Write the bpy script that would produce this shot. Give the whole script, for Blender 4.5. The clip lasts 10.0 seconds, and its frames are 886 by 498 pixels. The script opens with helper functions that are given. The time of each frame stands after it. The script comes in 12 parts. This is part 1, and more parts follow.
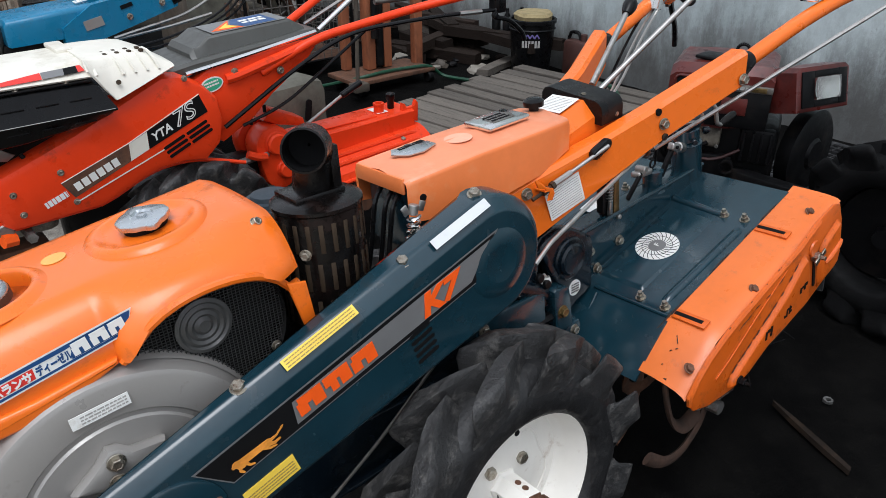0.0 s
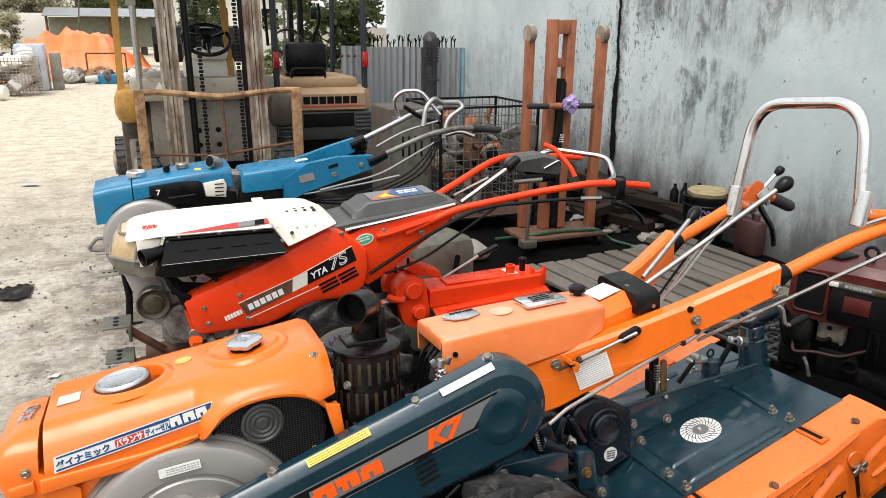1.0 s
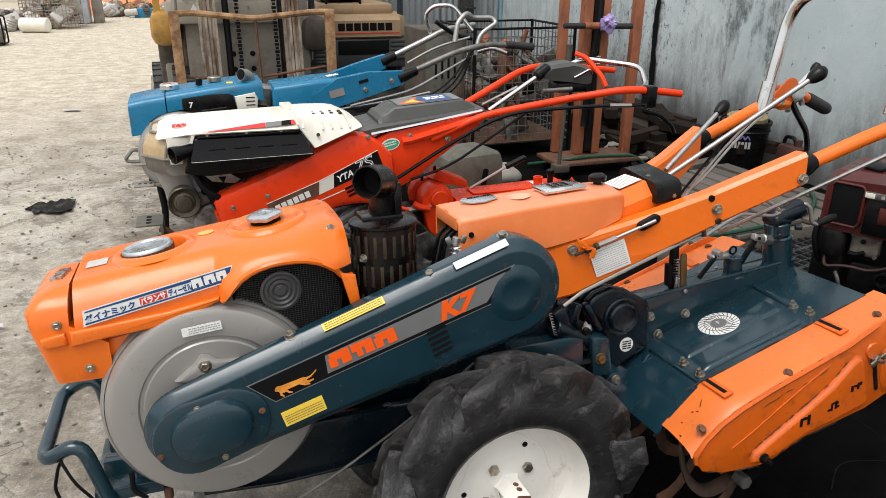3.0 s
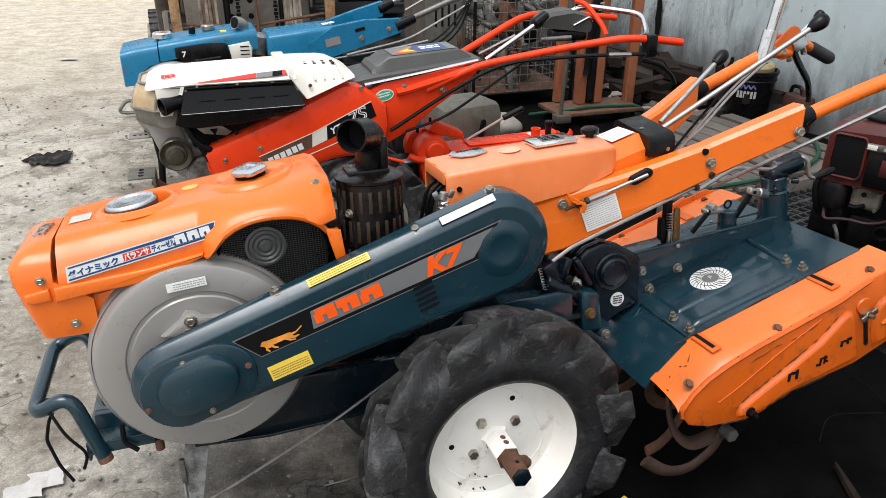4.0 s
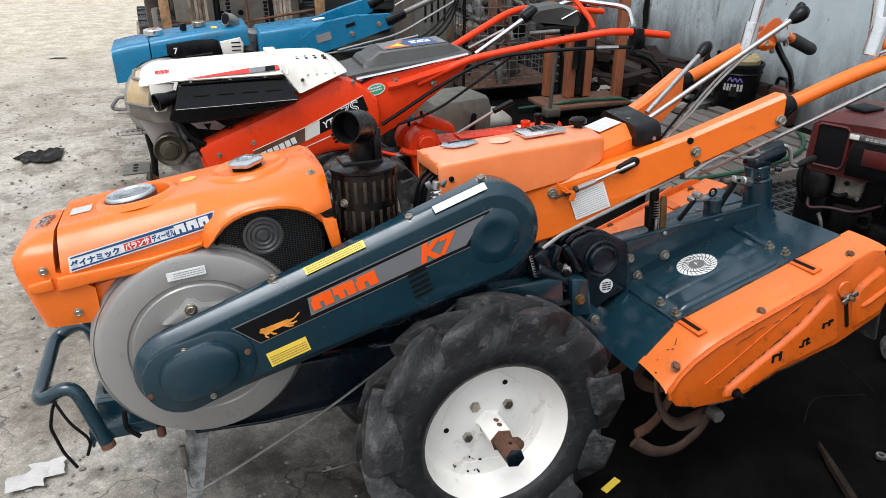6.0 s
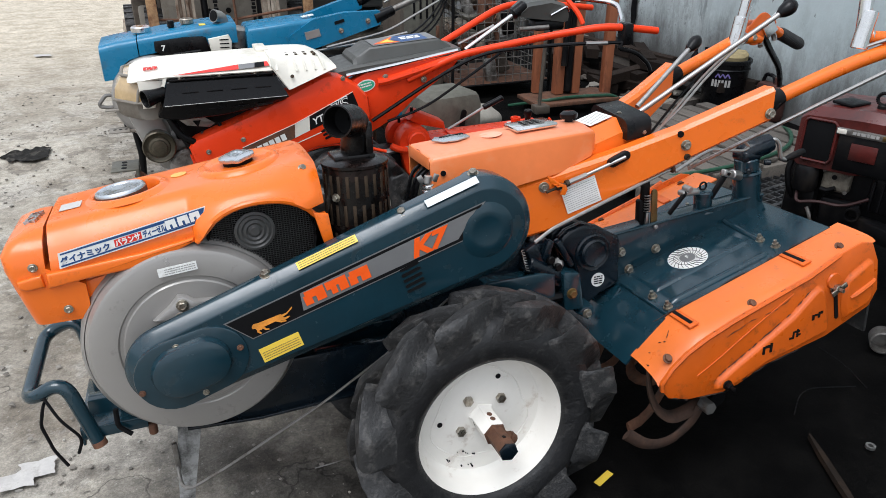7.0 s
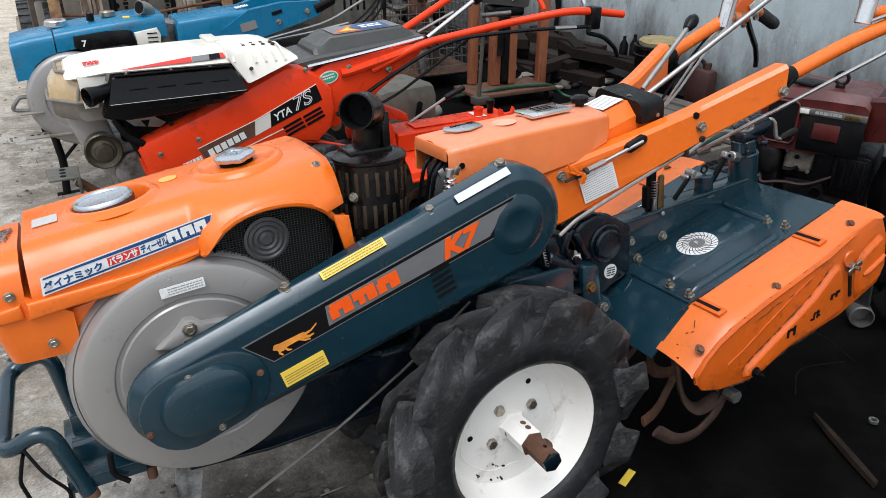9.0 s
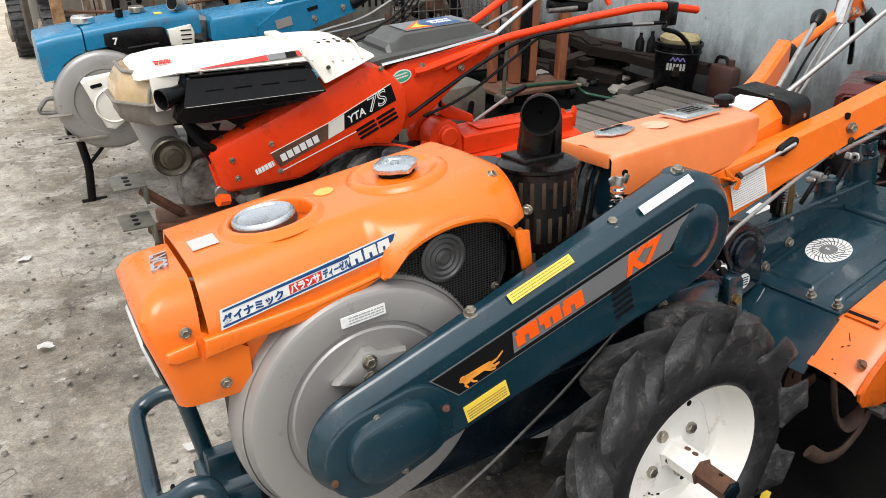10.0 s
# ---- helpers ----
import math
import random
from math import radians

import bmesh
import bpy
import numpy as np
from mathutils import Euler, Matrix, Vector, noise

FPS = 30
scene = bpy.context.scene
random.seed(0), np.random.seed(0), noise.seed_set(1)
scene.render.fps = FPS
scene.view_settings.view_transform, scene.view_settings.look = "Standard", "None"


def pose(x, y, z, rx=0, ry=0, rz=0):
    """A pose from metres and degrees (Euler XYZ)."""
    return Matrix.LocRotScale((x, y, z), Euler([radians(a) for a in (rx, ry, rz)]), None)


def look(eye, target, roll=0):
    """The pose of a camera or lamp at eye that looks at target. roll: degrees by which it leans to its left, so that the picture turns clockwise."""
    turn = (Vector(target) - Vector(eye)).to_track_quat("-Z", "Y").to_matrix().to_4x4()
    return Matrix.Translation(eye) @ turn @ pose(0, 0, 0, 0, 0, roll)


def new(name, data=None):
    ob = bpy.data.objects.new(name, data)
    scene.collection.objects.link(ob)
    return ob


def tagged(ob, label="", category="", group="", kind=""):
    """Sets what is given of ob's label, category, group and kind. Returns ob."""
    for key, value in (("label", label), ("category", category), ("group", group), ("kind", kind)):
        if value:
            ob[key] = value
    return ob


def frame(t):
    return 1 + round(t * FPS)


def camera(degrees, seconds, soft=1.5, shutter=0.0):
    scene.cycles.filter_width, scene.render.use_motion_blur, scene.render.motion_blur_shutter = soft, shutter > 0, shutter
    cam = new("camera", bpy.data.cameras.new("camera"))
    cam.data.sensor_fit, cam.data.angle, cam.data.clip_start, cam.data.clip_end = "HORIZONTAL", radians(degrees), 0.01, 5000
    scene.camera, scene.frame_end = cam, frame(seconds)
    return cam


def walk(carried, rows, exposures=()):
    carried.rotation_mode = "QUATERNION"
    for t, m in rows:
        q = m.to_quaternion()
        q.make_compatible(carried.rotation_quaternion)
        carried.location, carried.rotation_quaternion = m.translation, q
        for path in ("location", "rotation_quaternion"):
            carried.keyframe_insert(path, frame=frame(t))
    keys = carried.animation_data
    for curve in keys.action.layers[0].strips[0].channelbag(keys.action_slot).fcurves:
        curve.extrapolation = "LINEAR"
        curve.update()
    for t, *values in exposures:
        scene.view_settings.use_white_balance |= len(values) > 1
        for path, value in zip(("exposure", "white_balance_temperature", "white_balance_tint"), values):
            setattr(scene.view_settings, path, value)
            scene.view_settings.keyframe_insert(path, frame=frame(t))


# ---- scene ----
cam = camera(63.2, 10.0, 0.6)
PATH = [
    (0, (-0.697, -0.635, 1.268), (0.436, 0.713, 0.321), -0.1),
    (0.5, (-0.553, -0.819, 1.368), (0.427, 0.705, 0.523), 0.5),
    (1, (-0.571, -1.046, 1.436), (0.151, 0.723, 0.847), 0.6),
    (1.5, (-0.585, -1.111, 1.432), (0.085, 0.724, 1.005), 0.6),
    (2, (-0.576, -1.105, 1.391), (0.081, 0.734, 0.958), 0.6),
    (2.5, (-0.563, -1.101, 1.34), (0.068, 0.708, 0.769), 0.6),
    (3, (-0.548, -1.111, 1.316), (0.06, 0.646, 0.577), 0.4),
    (3.2, (-0.539, -1.095, 1.322), (0.057, 0.639, 0.522), 0.4),
    (4.5, (-0.5, -1.119, 1.318), (0.075, 0.588, 0.449), 0.2),
    (5, (-0.51, -1.127, 1.321), (0.068, 0.579, 0.45), 0.1),
    (6.5, (-0.527, -1.15, 1.319), (0.084, 0.54, 0.444), 0.0),
    (7, (-0.531, -1.147, 1.312), (0.093, 0.538, 0.435), 0.0),
    (7.5, (-0.539, -1.138, 1.311), (0.098, 0.543, 0.434), 0.0),
    (8, (-0.539, -1.124, 1.302), (0.113, 0.55, 0.422), 0.0),
    (8.5, (-0.567, -1.05, 1.275), (0.137, 0.597, 0.387), 0.2),
    (9, (-0.69, -0.947, 1.261), (0.158, 0.634, 0.375), 0.4),
    (9.5, (-0.821, -0.826, 1.255), (0.09, 0.718, 0.369), 0.5),
    (10, (-0.936, -0.67, 1.234), (-0.015, 0.866, 0.343), 0.8),
]
walk(cam, [(t, look(eye, target, roll)) for t, eye, target, roll in PATH], [(0.0, 0.20, 5850, 10), (0.5, 0.40, 5800, 10), (1.0, 0.65, 6400, 10), (1.5, 0.48, 6650, 10), (2.5, 0.36, 6550, 10), (3.0, 0.38, 6350, 10), (4.5, 0.52, 6080, 10), (6.5, 0.41, 5900, 10), (7.5, 0.34, 5880, 10), (9.0, 0.34, 5850, 10), (9.5, 0.44, 5930, 10), (10.0, 0.60, 6250, 10)])


# ---- world, sun ----
SUN_EL, SUN_AZ = 66.0, 226.0
world = bpy.data.worlds.new("world")
scene.world = world
world.use_nodes = True
wn, wl = world.node_tree.nodes, world.node_tree.links
sky = wn.new("ShaderNodeTexSky")
sky.sky_type, sky.sun_disc = "NISHITA", False
sky.sun_elevation, sky.sun_rotation = radians(SUN_EL), radians(SUN_AZ)
sky.air_density, sky.dust_density, sky.ozone_density = 1.0, 6.5, 1.0
soft_sky = wn.new("ShaderNodeHueSaturation")
soft_sky.inputs["Saturation"].default_value = 0.34
wl.new(sky.outputs[0], soft_sky.inputs["Color"])
# thin bright cloud over the whole sky
cloud_noise = wn.new("ShaderNodeTexNoise")
cloud_noise.inputs["Scale"].default_value, cloud_noise.inputs["Detail"].default_value = 1.6, 4.0
cloud_tone = wn.new("ShaderNodeMapRange")
for key, val in (("From Min", 0.3), ("From Max", 0.7), ("To Min", 5.6), ("To Max", 7.6)):
    cloud_tone.inputs[key].default_value = val
wl.new(cloud_noise.outputs["Fac"], cloud_tone.inputs["Value"])
overcast = wn.new("ShaderNodeMixRGB")
overcast.inputs[0].default_value = 0.60
wl.new(soft_sky.outputs[0], overcast.inputs[1])
wl.new(cloud_tone.outputs[0], overcast.inputs[2])
wl.new(overcast.outputs[0], wn["Background"].inputs["Color"])
wn["Background"].inputs["Strength"].default_value = 0.15
sun = new("sun", bpy.data.lights.new("sun", "SUN"))
sun.data.energy, sun.data.angle, sun.data.color = 1.25, radians(32), (1.0, 0.96, 0.9)
az, el = radians(SUN_AZ), radians(SUN_EL)
sun.matrix_world = look((0, 0, 0), (-math.sin(az) * math.cos(el), -math.cos(az) * math.cos(el), -math.sin(el)))


# ---- materials ----
def mat(name, base, rough=0.5, metal=0.0, var=0.15, scale=8.0, bump=0.1, bscale=60.0, coat=0.0,
        dirt=None, dirt_amt=0.0, dirt_scale=5.0, spec=0.5, stretch=(1, 1, 1), per=0.0):
    """Painted, metal, rubber or stone surface: base tone with large and fine variation, patches of dirt, fine relief."""
    m = bpy.data.materials.new(name)
    m.use_nodes = True
    n, l = m.node_tree.nodes, m.node_tree.links
    b = n["Principled BSDF"]
    tc = n.new("ShaderNodeTexCoord")
    mp = n.new("ShaderNodeMapping")
    mp.inputs["Scale"].default_value = stretch
    l.new(tc.outputs["Object"], mp.inputs["Vector"])

    def nz(s, detail=4.0, ro=0.6):
        t = n.new("ShaderNodeTexNoise")
        t.inputs["Scale"].default_value, t.inputs["Detail"].default_value, t.inputs["Roughness"].default_value = s, detail, ro
        l.new(mp.outputs[0], t.inputs["Vector"])
        return t.outputs["Fac"]

    def ramp(src, a, bb, va=0.0, vb=1.0):
        r = n.new("ShaderNodeMapRange")
        r.inputs["From Min"].default_value, r.inputs["From Max"].default_value = a, bb
        r.inputs["To Min"].default_value, r.inputs["To Max"].default_value = va, vb
        l.new(src, r.inputs["Value"])
        return r.outputs[0]

    def mix(fac, a, bb):
        x = n.new("ShaderNodeMix")
        x.data_type = "RGBA"
        for key, val in (("A", a), ("B", bb)):
            s = [i for i in x.inputs if i.name == key and i.type == "RGBA"][0]
            if isinstance(val, tuple):
                s.default_value = (*val, 1)
            else:
                l.new(val, s)
        l.new(fac, x.inputs["Factor"])
        return [o for o in x.outputs if o.type == "RGBA"][0]

    lo = tuple(c * (1 - var) for c in base)
    hi = tuple(min(1.0, c * (1 + var)) for c in base)
    col = mix(ramp(nz(scale), 0.3, 0.7), lo, hi)
    col = mix(ramp(nz(scale * 9, 3), 0.35, 0.75, 0.0, 0.35), col, tuple(c * (1 - 1.4 * var) for c in base))
    rg = ramp(nz(scale * 3), 0.3, 0.7, max(0.03, rough - 0.1), min(1, rough + 0.12))
    if dirt and dirt_amt > 0:
        f = ramp(nz(dirt_scale, 8, 0.7), 0.62 - 0.3 * dirt_amt, 0.78 - 0.2 * dirt_amt, 0.0, 0.92)
        col = mix(f, col, dirt)
        mx = n.new("ShaderNodeMath")
        mx.operation = "MAXIMUM"
        l.new(rg, mx.inputs[0])
        l.new(ramp(f, 0, 1, 0, 0.8), mx.inputs[1])
        rg = mx.outputs[0]
    if per:
        oi = n.new("ShaderNodeObjectInfo")
        hs = n.new("ShaderNodeHueSaturation")
        l.new(ramp(oi.outputs["Random"], 0, 1, 1 - per, 1 + per), hs.inputs["Value"])
        l.new(col, hs.inputs["Color"])
        col = hs.outputs[0]
    l.new(col, b.inputs["Base Color"])
    l.new(rg, b.inputs["Roughness"])
    b.inputs["Metallic"].default_value = metal
    b.inputs["Specular IOR Level"].default_value = spec
    if coat:
        b.inputs["Coat Weight"].default_value, b.inputs["Coat Roughness"].default_value = coat, 0.11
    if bump:
        bp = n.new("ShaderNodeBump")
        bp.inputs["Strength"].default_value, bp.inputs["Distance"].default_value = bump, 0.004
        l.new(nz(bscale, 6), bp.inputs["Height"])
        l.new(bp.outputs[0], b.inputs["Normal"])
    return m


M_ORANGE = mat("orange_paint", (0.80, 0.155, 0.008), 0.30, var=0.06, scale=5, bump=0.03, dirt=(0.45, 0.10, 0.02), dirt_amt=0.08, dirt_scale=20, spec=0.38, coat=0.32)
M_ORANGE_W = mat("worn_and_shade_orange_paint", (0.64, 0.112, 0.006), 0.34, var=0.12, scale=6, bump=0.06, dirt=(0.16, 0.045, 0.015), dirt_amt=0.20, dirt_scale=26, coat=0.1)
# faded cover paint in two tones: lit top, and deeper sides below
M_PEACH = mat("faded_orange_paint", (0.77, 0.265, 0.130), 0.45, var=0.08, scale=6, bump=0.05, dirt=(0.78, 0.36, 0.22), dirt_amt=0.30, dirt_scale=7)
M_PEACH_S = mat("faded_orange_side_tone", (0.80, 0.205, 0.052), 0.40, var=0.08, scale=6, bump=0.05, dirt=(0.78, 0.30, 0.13), dirt_amt=0.22, dirt_scale=7)
M_PALEPEACH = mat("bleached_sticker", (0.80, 0.40, 0.26), 0.5, var=0.08, scale=20, bump=0.02)
M_ORANGE_TOP = mat("lit_top_orange_paint", (0.72, 0.165, 0.028), 0.34, var=0.10, scale=6, bump=0.06, dirt=(0.42, 0.12, 0.05), dirt_amt=0.12, dirt_scale=22, coat=0.1)
M_NAVY = mat("dark_blue_paint", (0.0075, 0.029, 0.042), 0.20, coat=0.28, var=0.18, scale=6, bump=0.05, dirt=(0.020, 0.024, 0.025), dirt_amt=0.10, dirt_scale=18)
M_GREYPAINT = mat("grey_paint", (0.325, 0.31, 0.29), 0.36, metal=0.35, var=0.04, scale=4, bump=0.04, dirt=(0.18, 0.165, 0.15), dirt_amt=0.05, dirt_scale=22)
M_RED = mat("red_paint", (0.80, 0.052, 0.009), 0.32, var=0.06, scale=6, bump=0.04, dirt=(0.30, 0.035, 0.015), dirt_amt=0.08, dirt_scale=16, spec=0.20, coat=0.06)
M_BLUE = mat("blue_paint", (0.010, 0.165, 0.31), 0.28, var=0.1, scale=6, bump=0.05, dirt=(0.05, 0.10, 0.14), dirt_amt=0.2, dirt_scale=14)
M_CREAM = mat("cream_plastic", (0.74, 0.71, 0.62), 0.42, var=0.06, scale=6, bump=0.03, dirt=(0.45, 0.40, 0.30), dirt_amt=0.2)
M_BLACK = mat("black_plastic", (0.004, 0.004, 0.0045), 0.30, var=0.25, scale=10, bump=0.08, spec=0.22, dirt=(0.022, 0.020, 0.018), dirt_amt=0.12, dirt_scale=14)
M_RUBBER = mat("black_rubber", (0.023, 0.0228, 0.0228), 0.54, var=0.32, scale=14, bump=0.8, bscale=130, dirt=(0.110, 0.104, 0.096), dirt_amt=0.36, dirt_scale=34)
M_TYREBODY = mat("black_tyre_body_rubber", (0.009, 0.009, 0.0095), 0.52, var=0.30, scale=16, bump=0.5, bscale=110, dirt=(0.045, 0.043, 0.040), dirt_amt=0.26, dirt_scale=40)
M_FLAKY = mat("flaking_pale_paint", (0.30, 0.30, 0.29), 0.6, var=0.2, scale=18, bump=0.5, bscale=60, dirt=(0.035, 0.032, 0.028), dirt_amt=0.62, dirt_scale=28)
M_TRAY = mat("dusty_black_plastic", (0.020, 0.020, 0.021), 0.40, var=0.3, scale=14, bump=0.1, dirt=(0.075, 0.072, 0.068), dirt_amt=0.35, dirt_scale=16)
M_GREYNAVY = mat("greyed_dark_blue_paint", (0.020, 0.030, 0.040), 0.6, var=0.3, scale=12, bump=0.15, dirt=(0.10, 0.095, 0.09), dirt_amt=0.35, dirt_scale=18)
M_BRASSY = mat("oily_brassy_casting", (0.12, 0.105, 0.075), 0.40, metal=0.7, var=0.35, scale=30, bump=0.2, dirt=(0.02, 0.016, 0.012), dirt_amt=0.5, dirt_scale=30)
M_STICKER = mat("faded_yellow_sticker", (0.78, 0.42, 0.10), 0.5, var=0.08, scale=30, bump=0.0)
M_CHIP = mat("dark_bare_chip", (0.035, 0.018, 0.012), 0.8, var=0.4, scale=40, bump=0.2)
M_LABEL = mat("soiled_white_label", (0.60, 0.62, 0.63), 0.45, var=0.06, scale=14, bump=0.0, dirt=(0.42, 0.42, 0.41), dirt_amt=0.25, dirt_scale=20)
M_SCREEN = mat("black_screen_wire", (0.040, 0.040, 0.039), 0.5, var=0.2, scale=20, bump=0.0, spec=0.3)
M_GRIP = mat("black_grip_rubber", (0.02, 0.02, 0.02), 0.65, var=0.2, scale=20, bump=0.2, bscale=200)
M_CHROME = mat("chrome", (0.75, 0.75, 0.74), 0.16, metal=1.0, var=0.05, bump=0.02, dirt=(0.3, 0.22, 0.16), dirt_amt=0.1, dirt_scale=25)
M_ZINC = mat("worn_zinc_cap", (0.58, 0.61, 0.63), 0.27, metal=0.95, var=0.1, scale=18, bump=0.06, dirt=(0.35, 0.30, 0.25), dirt_amt=0.2, dirt_scale=25)
M_STEEL = mat("dull_steel", (0.42, 0.41, 0.39), 0.38, metal=0.9, var=0.15, scale=20, bump=0.06, dirt=(0.16, 0.09, 0.05), dirt_amt=0.22, dirt_scale=20)
M_BOLT = mat("zinc_bolt", (0.40, 0.37, 0.31), 0.32, metal=0.9, var=0.2, scale=60, bump=0.05, dirt=(0.13, 0.08, 0.045), dirt_amt=0.42, dirt_scale=80)
M_RUSTY = mat("rusty_steel", (0.15, 0.07, 0.04), 0.75, metal=0.3, var=0.4, scale=14, bump=0.3, dirt=(0.06, 0.04, 0.03), dirt_amt=0.4, dirt_scale=22)
M_BRASS = mat("tarnished_brass_plating", (0.22, 0.15, 0.06), 0.36, metal=0.8, var=0.25, scale=40, bump=0.08, dirt=(0.07, 0.045, 0.02), dirt_amt=0.3, dirt_scale=40)
M_TINE = mat("earth_brown_rust", (0.060, 0.030, 0.018), 0.8, metal=0.2, var=0.45, scale=14, bump=0.35, dirt=(0.022, 0.016, 0.012), dirt_amt=0.5, dirt_scale=20)
M_MUFFLER = mat("sooty_muffler_steel", (0.0045, 0.0036, 0.0034), 0.24, spec=0.30, var=0.4, scale=12, bump=0.25, bscale=40, dirt=(0.016, 0.007, 0.005), dirt_amt=0.30, dirt_scale=14)
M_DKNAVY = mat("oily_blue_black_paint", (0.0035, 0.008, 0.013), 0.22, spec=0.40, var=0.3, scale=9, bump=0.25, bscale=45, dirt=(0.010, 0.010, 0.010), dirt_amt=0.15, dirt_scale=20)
M_FAINT = mat("faded_print", (0.34, 0.33, 0.31), 0.6, var=0.2, scale=60, bump=0.0)
M_YPRINT = mat("faded_brown_print", (0.30, 0.20, 0.05), 0.6, var=0.2, scale=60, bump=0.0)
M_SLOT = mat("slot_metal", (0.055, 0.036, 0.021), 0.6, metal=0.5, var=0.3, scale=40, bump=0.1)
M_WHITE = mat("white_paint", (0.80, 0.77, 0.71), 0.4, var=0.04, scale=6, bump=0.04, dirt=(0.42, 0.33, 0.25), dirt_amt=0.14, dirt_scale=14)
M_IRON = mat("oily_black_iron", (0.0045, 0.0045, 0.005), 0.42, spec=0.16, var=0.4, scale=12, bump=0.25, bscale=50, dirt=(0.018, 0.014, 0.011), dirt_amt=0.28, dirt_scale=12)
# heavy dirt, which also carries the shadow over the red tiller's crankcase
M_ALU = mat("cast_aluminium", (0.30, 0.29, 0.27), 0.5, metal=0.7, var=0.3, scale=14, bump=0.4, dirt=(0.045, 0.035, 0.025), dirt_amt=0.65, dirt_scale=15)
# rubber in a much darker tone than the other tyres
M_DKRUB = mat("near_black_rubber", (0.0035, 0.0035, 0.0037), 0.7, spec=0.15, var=0.3, scale=9, bump=0.4, bscale=45, dirt=(0.012, 0.0115, 0.011), dirt_amt=0.3, dirt_scale=14)
M_LITTER = mat("dusty_paper", (0.50, 0.48, 0.45), 0.8, var=0.15, scale=30, bump=0.2, dirt=(0.28, 0.26, 0.23), dirt_amt=0.3, dirt_scale=30)
M_PAPER = mat("white_sticker", (0.78, 0.78, 0.75), 0.5, var=0.03, bump=0.0, dirt=(0.5, 0.45, 0.38), dirt_amt=0.1, dirt_scale=30)
M_YELLOW = mat("yellow_sticker", (0.82, 0.58, 0.06), 0.45, var=0.04, bump=0.0, dirt=(0.5, 0.35, 0.08), dirt_amt=0.12, dirt_scale=30)
M_DKBLUE = mat("blue_sticker", (0.012, 0.06, 0.19), 0.4, var=0.05, bump=0.0)
M_GREYDECAL = mat("grey_sticker", (0.20, 0.20, 0.20), 0.4, metal=0.3, var=0.05, bump=0.0)
M_ORDECAL = mat("orange_sticker", (0.90, 0.105, 0.006), 0.45, var=0.05, scale=40, bump=0.0, spec=0.3)
M_REDDECAL = mat("red_sticker", (0.65, 0.03, 0.02), 0.4, var=0.03, bump=0.0)
M_INK = mat("black_ink", (0.004, 0.004, 0.0045), 0.7, var=0.1, bump=0.0, spec=0.15)
M_GOLD = mat("golden_sticker", (0.70, 0.27, 0.035), 0.4, var=0.3, scale=40, bump=0.0)
M_GREEN = mat("green_sticker", (0.05, 0.42, 0.24), 0.4, var=0.03, bump=0.0)
M_DULLSTEEL = mat("grimy_steel_pipe", (0.20, 0.19, 0.175), 0.45, metal=0.6, var=0.25, scale=14, bump=0.1, dirt=(0.07, 0.05, 0.035), dirt_amt=0.4, dirt_scale=16)
M_CONSOLE = mat("grey_green_plastic", (0.060, 0.061, 0.055), 0.42, var=0.12, scale=8, bump=0.06, dirt=(0.05, 0.045, 0.04), dirt_amt=0.2, dirt_scale=12)
M_DARKPANEL = mat("charcoal_panel", (0.06, 0.06, 0.058), 0.4, var=0.1, scale=8, bump=0.05)
M_WOOD = mat("weathered_wood", (0.125, 0.108, 0.090), 0.85, var=0.4, scale=5, bump=0.4, bscale=30, dirt=(0.035, 0.03, 0.026), dirt_amt=0.35, stretch=(8, 1, 8), per=0.25)
M_LIFT = mat("faded_red_oxide_paint", (0.34, 0.115, 0.05), 0.6, var=0.2, scale=6, bump=0.15, dirt=(0.14, 0.05, 0.026), dirt_amt=0.48, dirt_scale=11, stretch=(1, 1, 0.35))
M_FKRUST = mat("peeling_rusty_paint", (0.46, 0.41, 0.33), 0.7, metal=0.1, var=0.30, scale=9, bump=0.4, dirt=(0.105, 0.048, 0.022), dirt_amt=0.86, dirt_scale=8, stretch=(1, 1, 0.4))
M_FKORUST = mat("orange_rust", (0.36, 0.215, 0.105), 0.75, var=0.35, scale=8, bump=0.3, dirt=(0.13, 0.045, 0.018), dirt_amt=0.62, dirt_scale=12)
M_FKYEL = mat("dull_yellow_paint", (0.42, 0.22, 0.035), 0.55, var=0.12, scale=5, bump=0.12, dirt=(0.14, 0.09, 0.05), dirt_amt=0.3, dirt_scale=8)
M_FKGREY = mat("dusty_grey_paint", (0.225, 0.205, 0.172), 0.65, var=0.15, scale=5, bump=0.12, dirt=(0.12, 0.09, 0.065), dirt_amt=0.4, dirt_scale=6)
M_TANPAINT = mat("dusty_tan_paint", (0.33, 0.22, 0.12), 0.6, var=0.12, scale=5, bump=0.1, dirt=(0.2, 0.13, 0.09), dirt_amt=0.35)
M_OILWOOD = mat("oil_black_wood", (0.026, 0.018, 0.014), 0.8, spec=0.12, var=0.5, scale=5, bump=0.6, bscale=30, dirt=(0.008, 0.007, 0.006), dirt_amt=0.5, stretch=(8, 1, 8), per=0.35)
M_ROOF = mat("rusting_galvanised_sheet", (0.23, 0.205, 0.175), 0.55, metal=0.35, var=0.25, scale=3, bump=0.1, dirt=(0.09, 0.055, 0.035), dirt_amt=0.5, dirt_scale=6, stretch=(1, 0.3, 1))
M_TANGREY = mat("dusty_beige_paint", (0.34, 0.305, 0.245), 0.6, var=0.12, scale=5, bump=0.1, dirt=(0.16, 0.11, 0.075), dirt_amt=0.3, dirt_scale=8)
